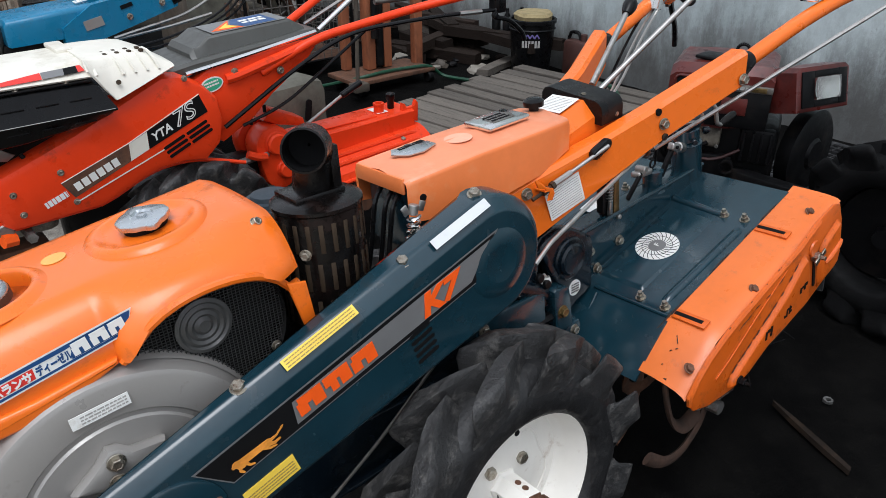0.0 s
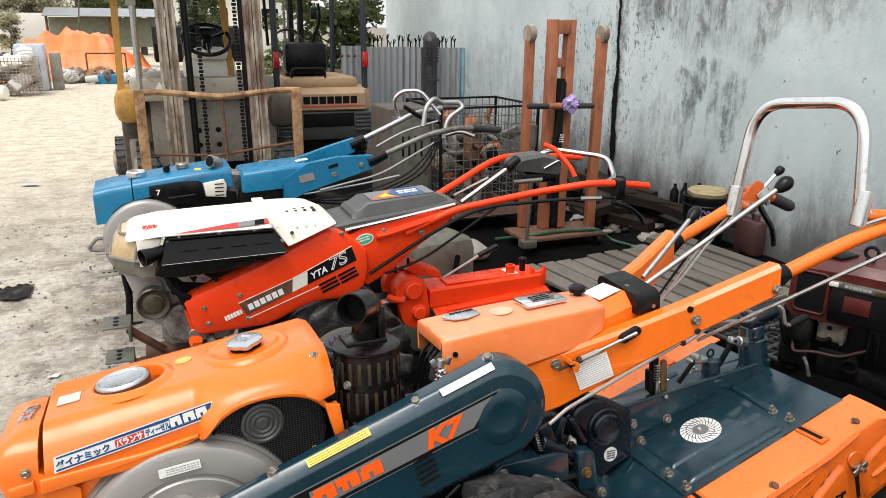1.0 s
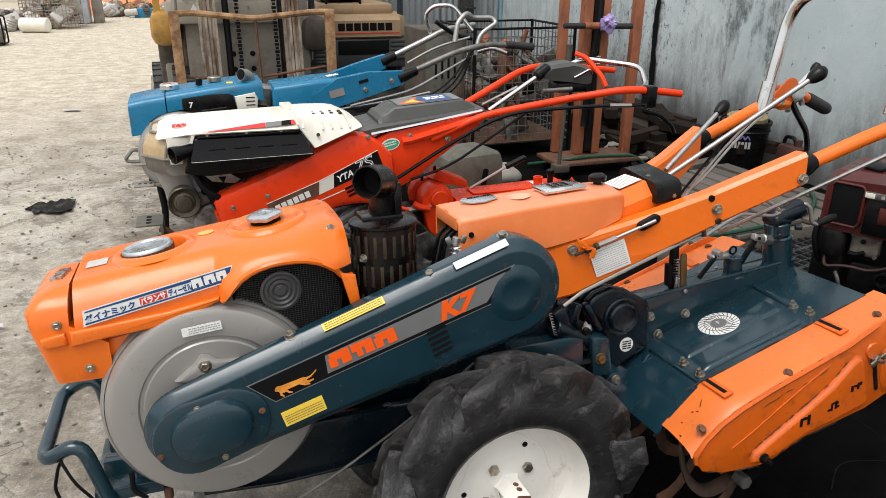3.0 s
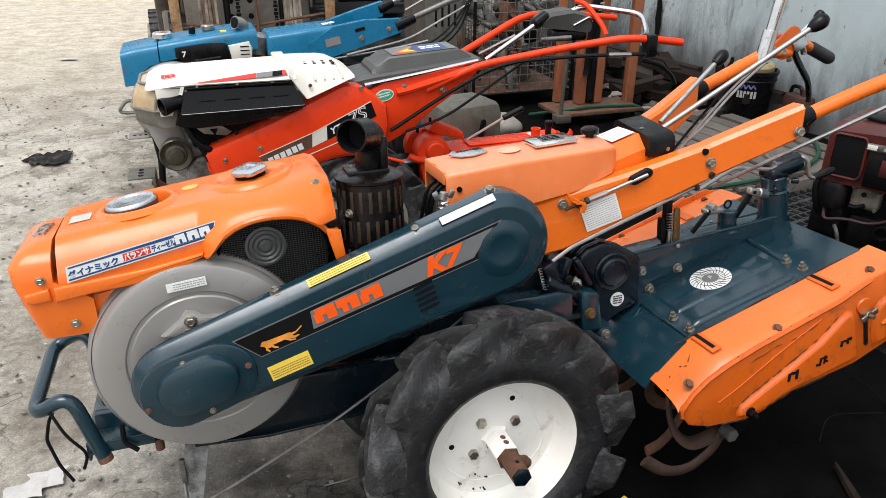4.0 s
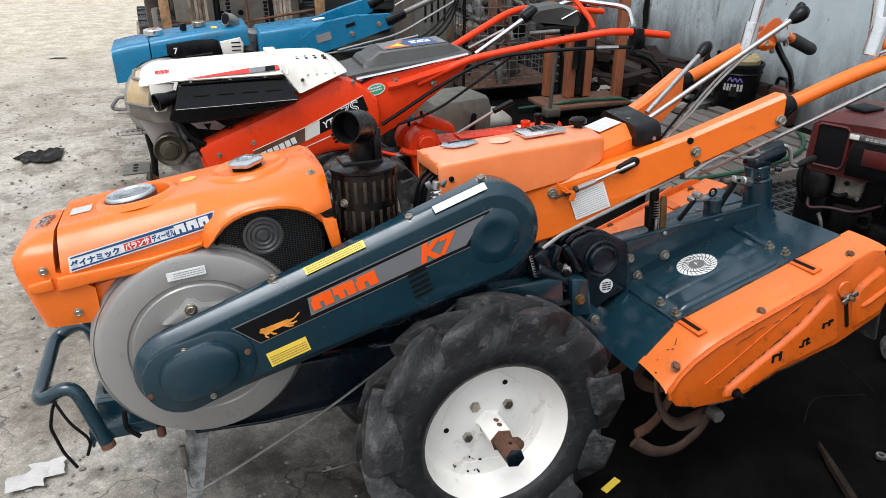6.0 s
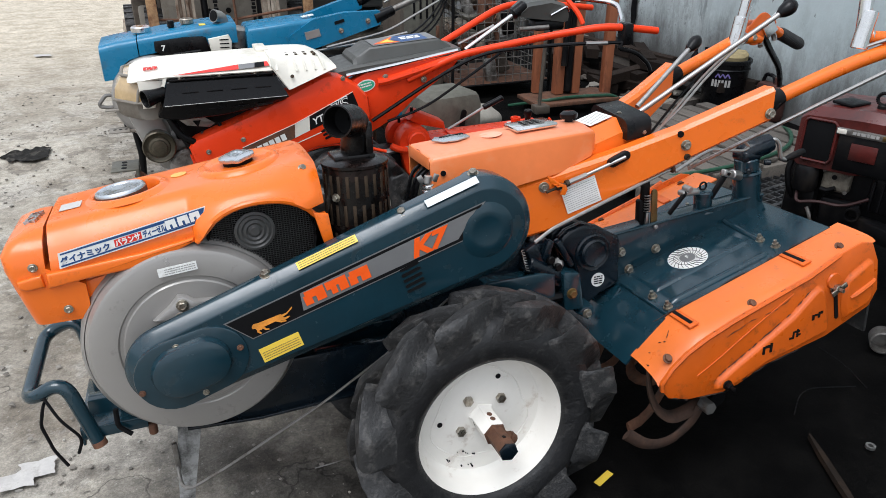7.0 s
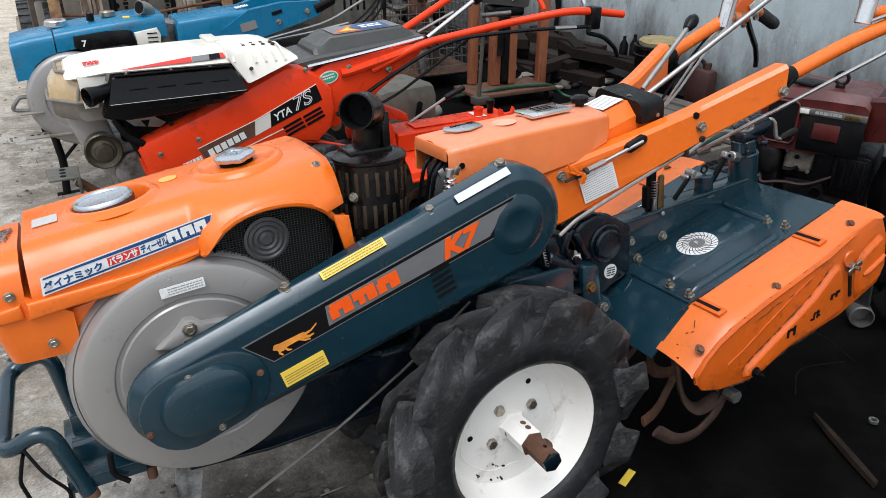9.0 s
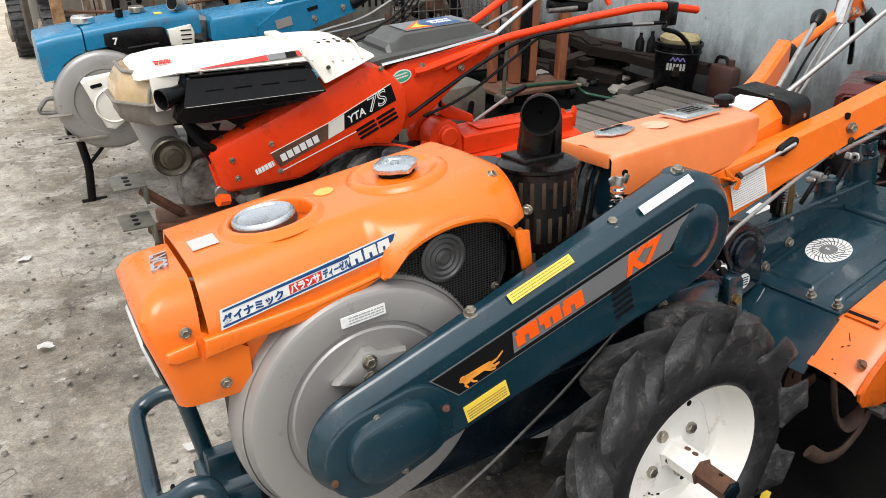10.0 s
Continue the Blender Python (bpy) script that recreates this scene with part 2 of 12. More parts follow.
M_OLIVE = mat("dull_olive_paint", (0.105, 0.10, 0.078), 0.55, var=0.25, scale=6, bump=0.2, dirt=(0.04, 0.034, 0.026), dirt_amt=0.5, dirt_scale=8)
M_FKDARK = mat("grimy_brown_paint", (0.075, 0.06, 0.045), 0.65, var=0.3, scale=5, bump=0.2, dirt=(0.03, 0.022, 0.016), dirt_amt=0.45, dirt_scale=7)
M_GALV = mat("galvanised_sheet", (0.34, 0.36, 0.37), 0.5, metal=0.5, var=0.15, scale=3, bump=0.05, dirt=(0.2, 0.16, 0.13), dirt_amt=0.3, dirt_scale=3, stretch=(1, 1, 0.25))
M_TARP = mat("orange_tarpaulin", (0.80, 0.19, 0.05), 0.55, var=0.12, scale=1.5, bump=0.1, bscale=12, dirt=(0.75, 0.30, 0.14), dirt_amt=0.4, dirt_scale=1.2)
M_LEAF = mat("green_leaf", (0.16, 0.20, 0.085), 0.55, var=0.5, scale=2.5, bump=0.0, dirt=(0.21, 0.24, 0.11), dirt_amt=0.45, dirt_scale=1.1)
# leaf colour lifted far above natural to hold haze and sunlight
M_LEAF2 = mat("dusty_hazed_leaf", (0.50, 0.48, 0.33), 0.6, var=0.5, scale=1.2, bump=0.0, dirt=(0.48, 0.46, 0.33), dirt_amt=0.5, dirt_scale=0.7)
M_BARK = mat("bark", (0.12, 0.10, 0.08), 0.9, var=0.3, scale=4, bump=0.6, bscale=14)
for leaf in (M_LEAF, M_LEAF2):
    n_, l_ = leaf.node_tree.nodes, leaf.node_tree.links
    out_ = n_["Material Output"]
    tr_ = n_.new("ShaderNodeBsdfTranslucent")
    mx_ = n_.new("ShaderNodeMixShader")
    mx_.inputs[0].default_value = 0.62
    l_.new(n_["Principled BSDF"].inputs["Base Color"].links[0].from_socket, tr_.inputs["Color"])
    l_.new(n_["Principled BSDF"].outputs[0], mx_.inputs[1])
    l_.new(tr_.outputs[0], mx_.inputs[2])
    l_.new(mx_.outputs[0], out_.inputs["Surface"])
M_GLASS = bpy.data.materials.new("lamp_glass")
M_GLASS.use_nodes = True
_b = M_GLASS.node_tree.nodes["Principled BSDF"]
_b.inputs["Base Color"].default_value, _b.inputs["Roughness"].default_value = (0.95, 0.95, 0.93, 1), 0.05
_b.inputs["Transmission Weight"].default_value = 0.9
M_AMBER = mat("yellowed_clear_plastic", (0.46, 0.33, 0.17), 0.10, var=0.25, scale=9, bump=0.05, coat=0.5)
M_LENS = mat("clear_ribbed_glass", (0.62, 0.64, 0.64), 0.10, var=0.08, scale=30, bump=0.2, bscale=80, coat=0.4)
M_REDLAMP = mat("red_lamp_plastic", (0.45, 0.015, 0.01), 0.2, var=0.1, bump=0.02)


# ---- mesh helpers ----
def part(name, bm, material, parent=None, label="", sharp=38):
    me = bpy.data.meshes.new(name)
    bm.normal_update()
    bm.to_mesh(me)
    bm.free()
    for p in me.polygons:
        p.use_smooth = True
    me.set_sharp_from_angle(angle=radians(sharp))
    me.materials.append(material)
    ob = new(name, me)
    if parent is not None:
        ob.parent = parent
    if label:
        ob["label"] = label
    return ob


def thing(name, label, category, m=None, group="", kind=""):
    ob = new(name)
    ob.empty_display_size = 0.1
    if m is not None:
        ob.matrix_basis = m
    return tagged(ob, label, category, group, kind)


def B():
    return bmesh.new()


def box(bm, x0, x1, y0, y1, z0, z1, bev=0.004, m=None, seg=2):
    t = bmesh.new()
    bmesh.ops.create_cube(t, size=1.0)
    for v in t.verts:
        v.co = Vector(((x0 + x1) / 2 + v.co.x * (x1 - x0), (y0 + y1) / 2 + v.co.y * (y1 - y0), (z0 + z1) / 2 + v.co.z * (z1 - z0)))
    if bev:
        bmesh.ops.bevel(t, geom=list(t.edges), offset=min(bev, 0.45 * min(abs(x1 - x0), abs(y1 - y0), abs(z1 - z0))), segments=seg, affect="EDGES", profile=0.5)
    return merge(bm, t, m)


def merge(bm, t, m=None):
    if m is not None:
        t.transform(m)
    off = {}
    for v in t.verts:
        off[v] = bm.verts.new(v.co)
    for f in t.faces:
        try:
            bm.faces.new([off[v] for v in f.verts])
        except ValueError:
            pass
    t.free()
    return bm


def axis_matrix(a, b):
    a, b = Vector(a), Vector(b)
    return Matrix.Translation(a) @ (b - a).to_track_quat("Z", "Y").to_matrix().to_4x4()


def lathe(bm, profile, a, b, n=32, cap=True):
    """Turns (radius, height) pairs about the line from a towards b; heights in metres from a."""
    m = axis_matrix(a, b)
    rings = []
    for r, h in profile:
        rings.append([bm.verts.new(m @ Vector((max(r, 1e-4) * math.cos(2 * math.pi * i / n), max(r, 1e-4) * math.sin(2 * math.pi * i / n), h))) for i in range(n)])
    for p, q in zip(rings, rings[1:]):
        for i in range(n):
            bm.faces.new((p[i], p[(i + 1) % n], q[(i + 1) % n], q[i]))
    if cap:
        bm.faces.new(list(reversed(rings[0])))
        bm.faces.new(rings[-1])
    return bm


def cyl(bm, a, b, r, r2=None, n=16, bev=0.0):
    h = (Vector(b) - Vector(a)).length
    r2 = r if r2 is None else r2
    if bev:
        return lathe(bm, [(r - bev, 0), (r, bev), (r2, h - bev), (r2 - bev, h)], a, b, n)
    return lathe(bm, [(r, 0), (r2, h)], a, b, n)


def rounded(pts, bend, seg=5):
    """A path with its corners rounded by the radius bend."""
    pts = [Vector(p) for p in pts]
    out = [pts[0]]
    for p, q, r in zip(pts, pts[1:], pts[2:]):
        d = min(bend, 0.48 * (p - q).length, 0.48 * (r - q).length)
        u, w = q + (p - q).normalized() * d, q + (r - q).normalized() * d
        for i in range(seg + 1):
            k = i / seg
            out.append(u * (1 - k) ** 2 + q * 2 * k * (1 - k) + w * k * k)
    out.append(pts[-1])
    return out


def tube(bm, pts, r, bend=0.03, n=10, seg=5, flat=1.0, caps=True):
    path = rounded(pts, bend, seg) if len(pts) > 2 and bend else [Vector(p) for p in pts]
    up = None
    rings = []
    for i, p in enumerate(path):
        d = (path[min(i + 1, len(path) - 1)] - path[max(i - 1, 0)]).normalized()
        if up is None:
            up = d.orthogonal().normalized() if abs(d.z) > 0.95 else Vector((0, 0, 1))
        s = d.cross(up).normalized()
        up = s.cross(d).normalized()
        rr = r[min(int(i * len(r) / len(path)), len(r) - 1)] if isinstance(r, (list, tuple)) else r
        rings.append([bm.verts.new(p + s * rr * flat * math.cos(2 * math.pi * k / n) + up * rr * math.sin(2 * math.pi * k / n)) for k in range(n)])
    for p, q in zip(rings, rings[1:]):
        for k in range(n):
            bm.faces.new((p[k], p[(k + 1) % n], q[(k + 1) % n], q[k]))
    if caps:
        bm.faces.new(list(reversed(rings[0])))
        bm.faces.new(rings[-1])
    return bm


def prism(bm, pts, y0, y1, bev=0.004, m=None, seg=2, front_only=False):
    """A flat outline of (x, z) pairs, as a plate from y0 to y1 with rounded edges."""
    t = bmesh.new()
    a = [t.verts.new((x, y0, z)) for x, z in pts]
    b = [t.verts.new((x, y1, z)) for x, z in pts]
    n = len(pts)
    fa = t.faces.new(a)
    fb = t.faces.new(list(reversed(b)))
    for i in range(n):
        t.faces.new((a[i], b[i], b[(i + 1) % n], a[(i + 1) % n]))
    bmesh.ops.recalc_face_normals(t, faces=t.faces)
    if bev:
        es = list(fa.edges) if front_only else list(fa.edges) + list(fb.edges)
        bmesh.ops.bevel(t, geom=es, offset=bev, segments=seg, affect="EDGES", profile=0.5)
    return merge(bm, t, m)


def loft(bm, sections, closed=True, caps=True):
    rings = [[bm.verts.new(p) for p in s] for s in sections]
    n = len(rings[0])
    for p, q in zip(rings, rings[1:]):
        for i in range(n if closed else n - 1):
            bm.faces.new((p[i], p[(i + 1) % n], q[(i + 1) % n], q[i]))
    if closed and caps:
        bm.faces.new(list(reversed(rings[0])))
        bm.faces.new(rings[-1])
    bmesh.ops.recalc_face_normals(bm, faces=bm.faces)
    return bm


def stadium(x0, z0, r0, x1, z1, r1, n=14):
    """The outline of a belt round two pulleys, as (x, z) pairs."""
    d = Vector((x1 - x0, z1 - z0))
    a = math.atan2(d.y, d.x)
    k = math.acos(max(-1, min(1, (r0 - r1) / d.length)))
    out = []
    for i in range(n + 1):
        w = a + k + (2 * math.pi - 2 * k) * i / n
        out.append((x0 + r0 * math.cos(w), z0 + r0 * math.sin(w)))
    for i in range(n + 1):
        w = a - k + 2 * k * i / n
        out.append((x1 + r1 * math.cos(w), z1 + r1 * math.sin(w)))
    return out


def bolt(name, at, way, r, parent, material=None, h=None, label=""):
    """A hexagon bolt head on a washer."""
    h = h or r * 0.9
    w = Vector(way).normalized()
    a = Vector(at)
    bm = B()
    lathe(bm, [(r * 1.32, 0), (r * 1.32, h * 0.16), (r * 1.24, h * 0.22)], a, a + w, 16)
    lathe(bm, [(r * 0.98, h * 0.2), (r * 0.98, h * 1.0), (r * 0.84, h * 1.12), (r * 0.62, h * 1.12), (r * 0.52, h * 1.04), (r * 0.05, h * 1.04)], a, a + w, 6)
    return part(name, bm, material or M_BOLT, parent, label, sharp=25)


def letters(text, size, material, parent, m, name="lettering", depth=0.0015, shear=0.0, squeeze=1.0, bold=0.0):
    """Raised flat lettering in the x-y plane of the pose m, starting at its origin."""
    cu = bpy.data.curves.new(name, "FONT")
    cu.body, cu.size, cu.extrude, cu.shear, cu.offset = text, size, depth, shear, bold
    tmp = new("tmp", cu)
    me = bpy.data.meshes.new_from_object(tmp.evaluated_get(bpy.context.evaluated_depsgraph_get()))
    bpy.data.objects.remove(tmp)
    me.transform(m @ Matrix.Diagonal((squeeze, 1, 1, 1)))
    me.materials.clear()
    me.materials.append(material)
    ob = new(name, me)
    ob.parent = parent
    return ob


def bars(bm, m, x0, y0, x1, y1, rows, h=0.55, seed=1, word=0.1, d=0.0012):
    """Rows of plain bars in the x-y plane of the pose m, where writing is too small to read."""
    rng = random.Random(seed)
    for r in range(rows):
        yy = y0 + (y1 - y0) * (r + 0.5) / rows
        hh = (y1 - y0) / rows * h / 2
        x = x0
        while x < x1 - 1e-4:
            w = min(word * (x1 - x0) * rng.uniform(0.5, 1.6), x1 - x)
            box(bm, x, x + w, yy - hh, yy + hh, 0, d, 0, m)
            x += w + word * (x1 - x0) * 0.22
    return bm


def face(o, ux, uy):
    """A pose whose x runs along ux and y along uy from o, for stickers and letters."""
    ux = Vector(ux).normalized()
    uz = ux.cross(Vector(uy)).normalized()
    uy = uz.cross(ux)
    m = Matrix((ux, uy, uz)).transposed().to_4x4()
    m.translation = o
    return m


def sticker(name, m, w, h, material, parent, label="", d=0.001, r=0.002):
    return part(name, box(B(), 0, w, 0, h, 0, d, 0, m), material, parent, label)


# ---- ground and walls ----
def ground_material():
    m = bpy.data.materials.new("yard_ground")
    m.use_nodes = True
    n, l = m.node_tree.nodes, m.node_tree.links
    b = n["Principled BSDF"]
    tc = n.new("ShaderNodeTexCoord")
    sep = n.new("ShaderNodeSeparateXYZ")
    l.new(tc.outputs["Object"], sep.inputs[0])

    def nz(s, detail=6.0, ro=0.6):
        t = n.new("ShaderNodeTexNoise")
        t.inputs["Scale"].default_value, t.inputs["Detail"].default_value, t.inputs["Roughness"].default_value = s, detail, ro
        l.new(tc.outputs["Object"], t.inputs["Vector"])
        return t.outputs["Fac"]

    def op(kind, a, c):
        x = n.new("ShaderNodeMath")
        x.operation = kind
        for i, v in enumerate((a, c)):
            if isinstance(v, (int, float)):
                x.inputs[i].default_value = v
            else:
                l.new(v, x.inputs[i])
        return x.outputs[0]

    def ramp(src, a, c, va=0.0, vb=1.0):
        r = n.new("ShaderNodeMapRange")
        r.interpolation_type = "SMOOTHSTEP"
        for k, v in (("From Min", a), ("From Max", c), ("To Min", va), ("To Max", vb)):
            r.inputs[k].default_value = v
        l.new(src, r.inputs["Value"])
        return r.outputs[0]

    def mix(fac, a, c):
        x = n.new("ShaderNodeMix")
        x.data_type = "RGBA"
        for key, val in (("A", a), ("B", c)):
            s = [i for i in x.inputs if i.name == key and i.type == "RGBA"][0]
            if isinstance(val, tuple):
                s.default_value = (*val, 1)
            else:
                l.new(val, s)
        l.new(fac, x.inputs["Factor"])
        return [o for o in x.outputs if o.type == "RGBA"][0]

    dust = mix(ramp(nz(1.1), 0.35, 0.65), (0.270, 0.240, 0.192), (0.45, 0.412, 0.342))
    dust = mix(ramp(nz(9.0), 0.5, 0.72, 0, 0.55), dust, (0.225, 0.192, 0.148))
    dust = mix(ramp(nz(30.0), 0.58, 0.78, 0, 0.30), dust, (0.56, 0.52, 0.45))
    dust = mix(ramp(nz(2.3, 7, 0.6), 0.50, 0.68, 0, 0.70), dust, (0.150, 0.122, 0.088))
    # old spills and trodden earth with ragged borders
    rag_x = op("MULTIPLY", op("SUBTRACT", nz(3.2, 9, 0.7), 0.5), 0.55)
    rag_y = op("MULTIPLY", op("SUBTRACT", nz(2.6, 9, 0.7), 0.5), 0.9)

    def spill(xc, yc, rx, ry, soft=0.7):
        u = op("DIVIDE", op("ADD", op("SUBTRACT", sep.outputs["X"], xc), rag_x), rx)
        v = op("DIVIDE", op("ADD", op("SUBTRACT", sep.outputs["Y"], yc), rag_y), ry)
        return ramp(op("ADD", op("MULTIPLY", u, u), op("MULTIPLY", v, v)), 1.0 - soft, 1.0 + soft, 1.0, 0.0)
    patchy = ramp(nz(13.0, 9, 0.72), 0.40, 0.58, 0.35, 1.0)
    for xc, yc, rx, ry, amount, tone in ((-1.02, 1.62, 0.24, 0.40, 0.62, (0.125, 0.096, 0.066)), (-0.80, 3.25, 0.26, 0.75, 0.62, (0.105, 0.088, 0.066)), (-0.86, 1.18, 0.12, 0.10, 0.7, (0.07, 0.06, 0.048)), (-0.74, 4.25, 0.34, 0.40, 0.55, (0.13, 0.108, 0.08)), (-0.62, 2.55, 0.34, 0.75, 0.60, (0.155, 0.125, 0.090)), (-1.00, 0.95, 0.16, 0.24, 0.45, (0.16, 0.125, 0.088)), (-1.25, 2.45, 0.20, 0.35, 0.35, (0.14, 0.12, 0.095))):
        dust = mix(op("MULTIPLY", op("MULTIPLY", spill(xc, yc, rx, ry), patchy), amount), dust, tone)
    # sharp-edged patches of skim and hollows, and branching cracks
    dust = mix(ramp(nz(3.1, 10, 0.62), 0.52, 0.545, 0, 0.45), dust, (0.47, 0.44, 0.385))
    dust = mix(ramp(nz(4.7, 10, 0.68), 0.57, 0.60, 0, 0.55), dust, (0.15, 0.13, 0.105))
    warp = n.new("ShaderNodeVectorMath")
    warp.operation = "ADD"
    nv = n.new("ShaderNodeTexNoise")
    nv.inputs["Scale"].default_value, nv.inputs["Detail"].default_value = 3.0, 6.0
    l.new(tc.outputs["Object"], nv.inputs["Vector"])
    l.new(tc.outputs["Object"], warp.inputs[0])
    l.new(nv.outputs["Color"], warp.inputs[1])
    vor = n.new("ShaderNodeTexVoronoi")
    vor.feature = "DISTANCE_TO_EDGE"
    vor.inputs["Scale"].default_value = 1.7
    l.new(warp.outputs[0], vor.inputs["Vector"])
    crack = op("MULTIPLY", ramp(vor.outputs["Distance"], 0.004, 0.014, 0.75, 0.0), ramp(nz(1.9), 0.45, 0.60))
    dust = mix(crack, dust, (0.08, 0.07, 0.058))
    # sandier out in the open yard, and paler: its sunlight is in the colour
    sunlit_sand = mix(ramp(nz(6.0, 8, 0.7), 0.38, 0.62), (0.44, 0.375, 0.275), (0.66, 0.585, 0.46))
    sunlit_sand = mix(ramp(nz(17.0, 6, 0.7), 0.58, 0.68, 0, 0.6), sunlit_sand, (0.20, 0.17, 0.13))
    dust = mix(ramp(sep.outputs["Y"], 3.2, 8.0, 0.0, 0.75), dust, sunlit_sand)
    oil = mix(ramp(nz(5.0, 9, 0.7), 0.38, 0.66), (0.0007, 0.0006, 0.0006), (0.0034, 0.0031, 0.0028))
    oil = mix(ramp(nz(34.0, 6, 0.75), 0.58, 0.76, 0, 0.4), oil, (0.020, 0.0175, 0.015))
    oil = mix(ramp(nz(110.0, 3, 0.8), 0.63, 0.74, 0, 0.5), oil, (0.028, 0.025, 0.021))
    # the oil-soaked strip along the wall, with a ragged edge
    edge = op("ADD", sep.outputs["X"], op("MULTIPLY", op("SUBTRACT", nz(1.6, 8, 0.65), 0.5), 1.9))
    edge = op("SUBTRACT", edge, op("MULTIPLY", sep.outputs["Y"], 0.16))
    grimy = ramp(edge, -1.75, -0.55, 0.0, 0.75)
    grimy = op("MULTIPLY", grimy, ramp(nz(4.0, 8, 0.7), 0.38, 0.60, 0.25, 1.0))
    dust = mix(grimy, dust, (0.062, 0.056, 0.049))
    dust = mix(ramp(nz(55.0, 3), 0.62, 0.72, 0, 0.28), dust, (0.10, 0.088, 0.074))
    dust = mix(ramp(nz(85.0, 2), 0.66, 0.74, 0, 0.35), dust, (0.60, 0.58, 0.54))
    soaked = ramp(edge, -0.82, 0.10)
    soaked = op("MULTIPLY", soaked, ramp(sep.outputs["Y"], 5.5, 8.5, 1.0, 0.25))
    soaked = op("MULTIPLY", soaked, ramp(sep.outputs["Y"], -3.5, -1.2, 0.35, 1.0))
    # grit: grains of a few millimetres, light and dark
    grit = n.new("ShaderNodeHueSaturation")
    l.new(op("MULTIPLY", ramp(nz(150.0, 3, 0.8), 0.36, 0.64, 0.82, 1.18), ramp(nz(28.0, 6, 0.68), 0.36, 0.64, 0.84, 1.14)), grit.inputs["Value"])
    l.new(dust, grit.inputs["Color"])
    dust = grit.outputs[0]
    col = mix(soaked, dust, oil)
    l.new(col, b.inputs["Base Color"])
    l.new(ramp(soaked, 0, 1, 0.92, 0.78), b.inputs["Roughness"])
    l.new(ramp(soaked, 0, 1, 0.35, 0.06), b.inputs["Specular IOR Level"])
    bp = n.new("ShaderNodeBump")
    bp.inputs["Strength"].default_value, bp.inputs["Distance"].default_value = 0.55, 0.012
    l.new(op("ADD", nz(14.0, 9, 0.72), op("MULTIPLY", nz(70.0, 5, 0.7), 0.55)), bp.inputs["Height"])
    l.new(bp.outputs[0], b.inputs["Normal"])
    return m


def spaced(lo, hi, fine_lo, fine_hi, step):
    out, x, s = [], fine_hi, step
    while x < hi:
        s *= 1.3
        x += s
        out.append(min(x, hi))
    mid = [fine_lo + i * step for i in range(int(round((fine_hi - fine_lo) / step)) + 1)]
    low, x, s = [], fine_lo, step
    while x > lo:
        s *= 1.3
        x -= s
        low.append(max(x, lo))
    return low[::-1] + mid + out


def make_ground():
    xs, ys = spaced(-400, 400, -2.4, 3.2, 0.05), spaced(-400, 900, -0.8, 4.2, 0.05)
    bm = B()
    grid = []
    for y in ys:
        row = []
        for x in xs:
            near = max(0.0, 1 - max(abs(x - 0.3) - 2.5, abs(y - 1.8) - 2.5, 0) / 6)
            z = near * (0.012 * noise.noise((x * 1.3, y * 1.3, 0)) + 0.010 * noise.noise((x * 5, y * 5, 3)) + 0.005 * noise.noise((x * 13, y * 13, 7)))
            row.append(bm.verts.new((x, y, z)))
        grid.append(row)
    for r, q in zip(grid, grid[1:]):
        for i in range(len(xs) - 1):
            bm.faces.new((r[i], r[i + 1], q[i + 1], q[i]))
    ob = part("ground", bm, ground_material(), sharp=180)
    return tagged(ob, "dusty grey concrete yard, soaked black with oil along the wall", "ground", kind="structure")


make_ground()


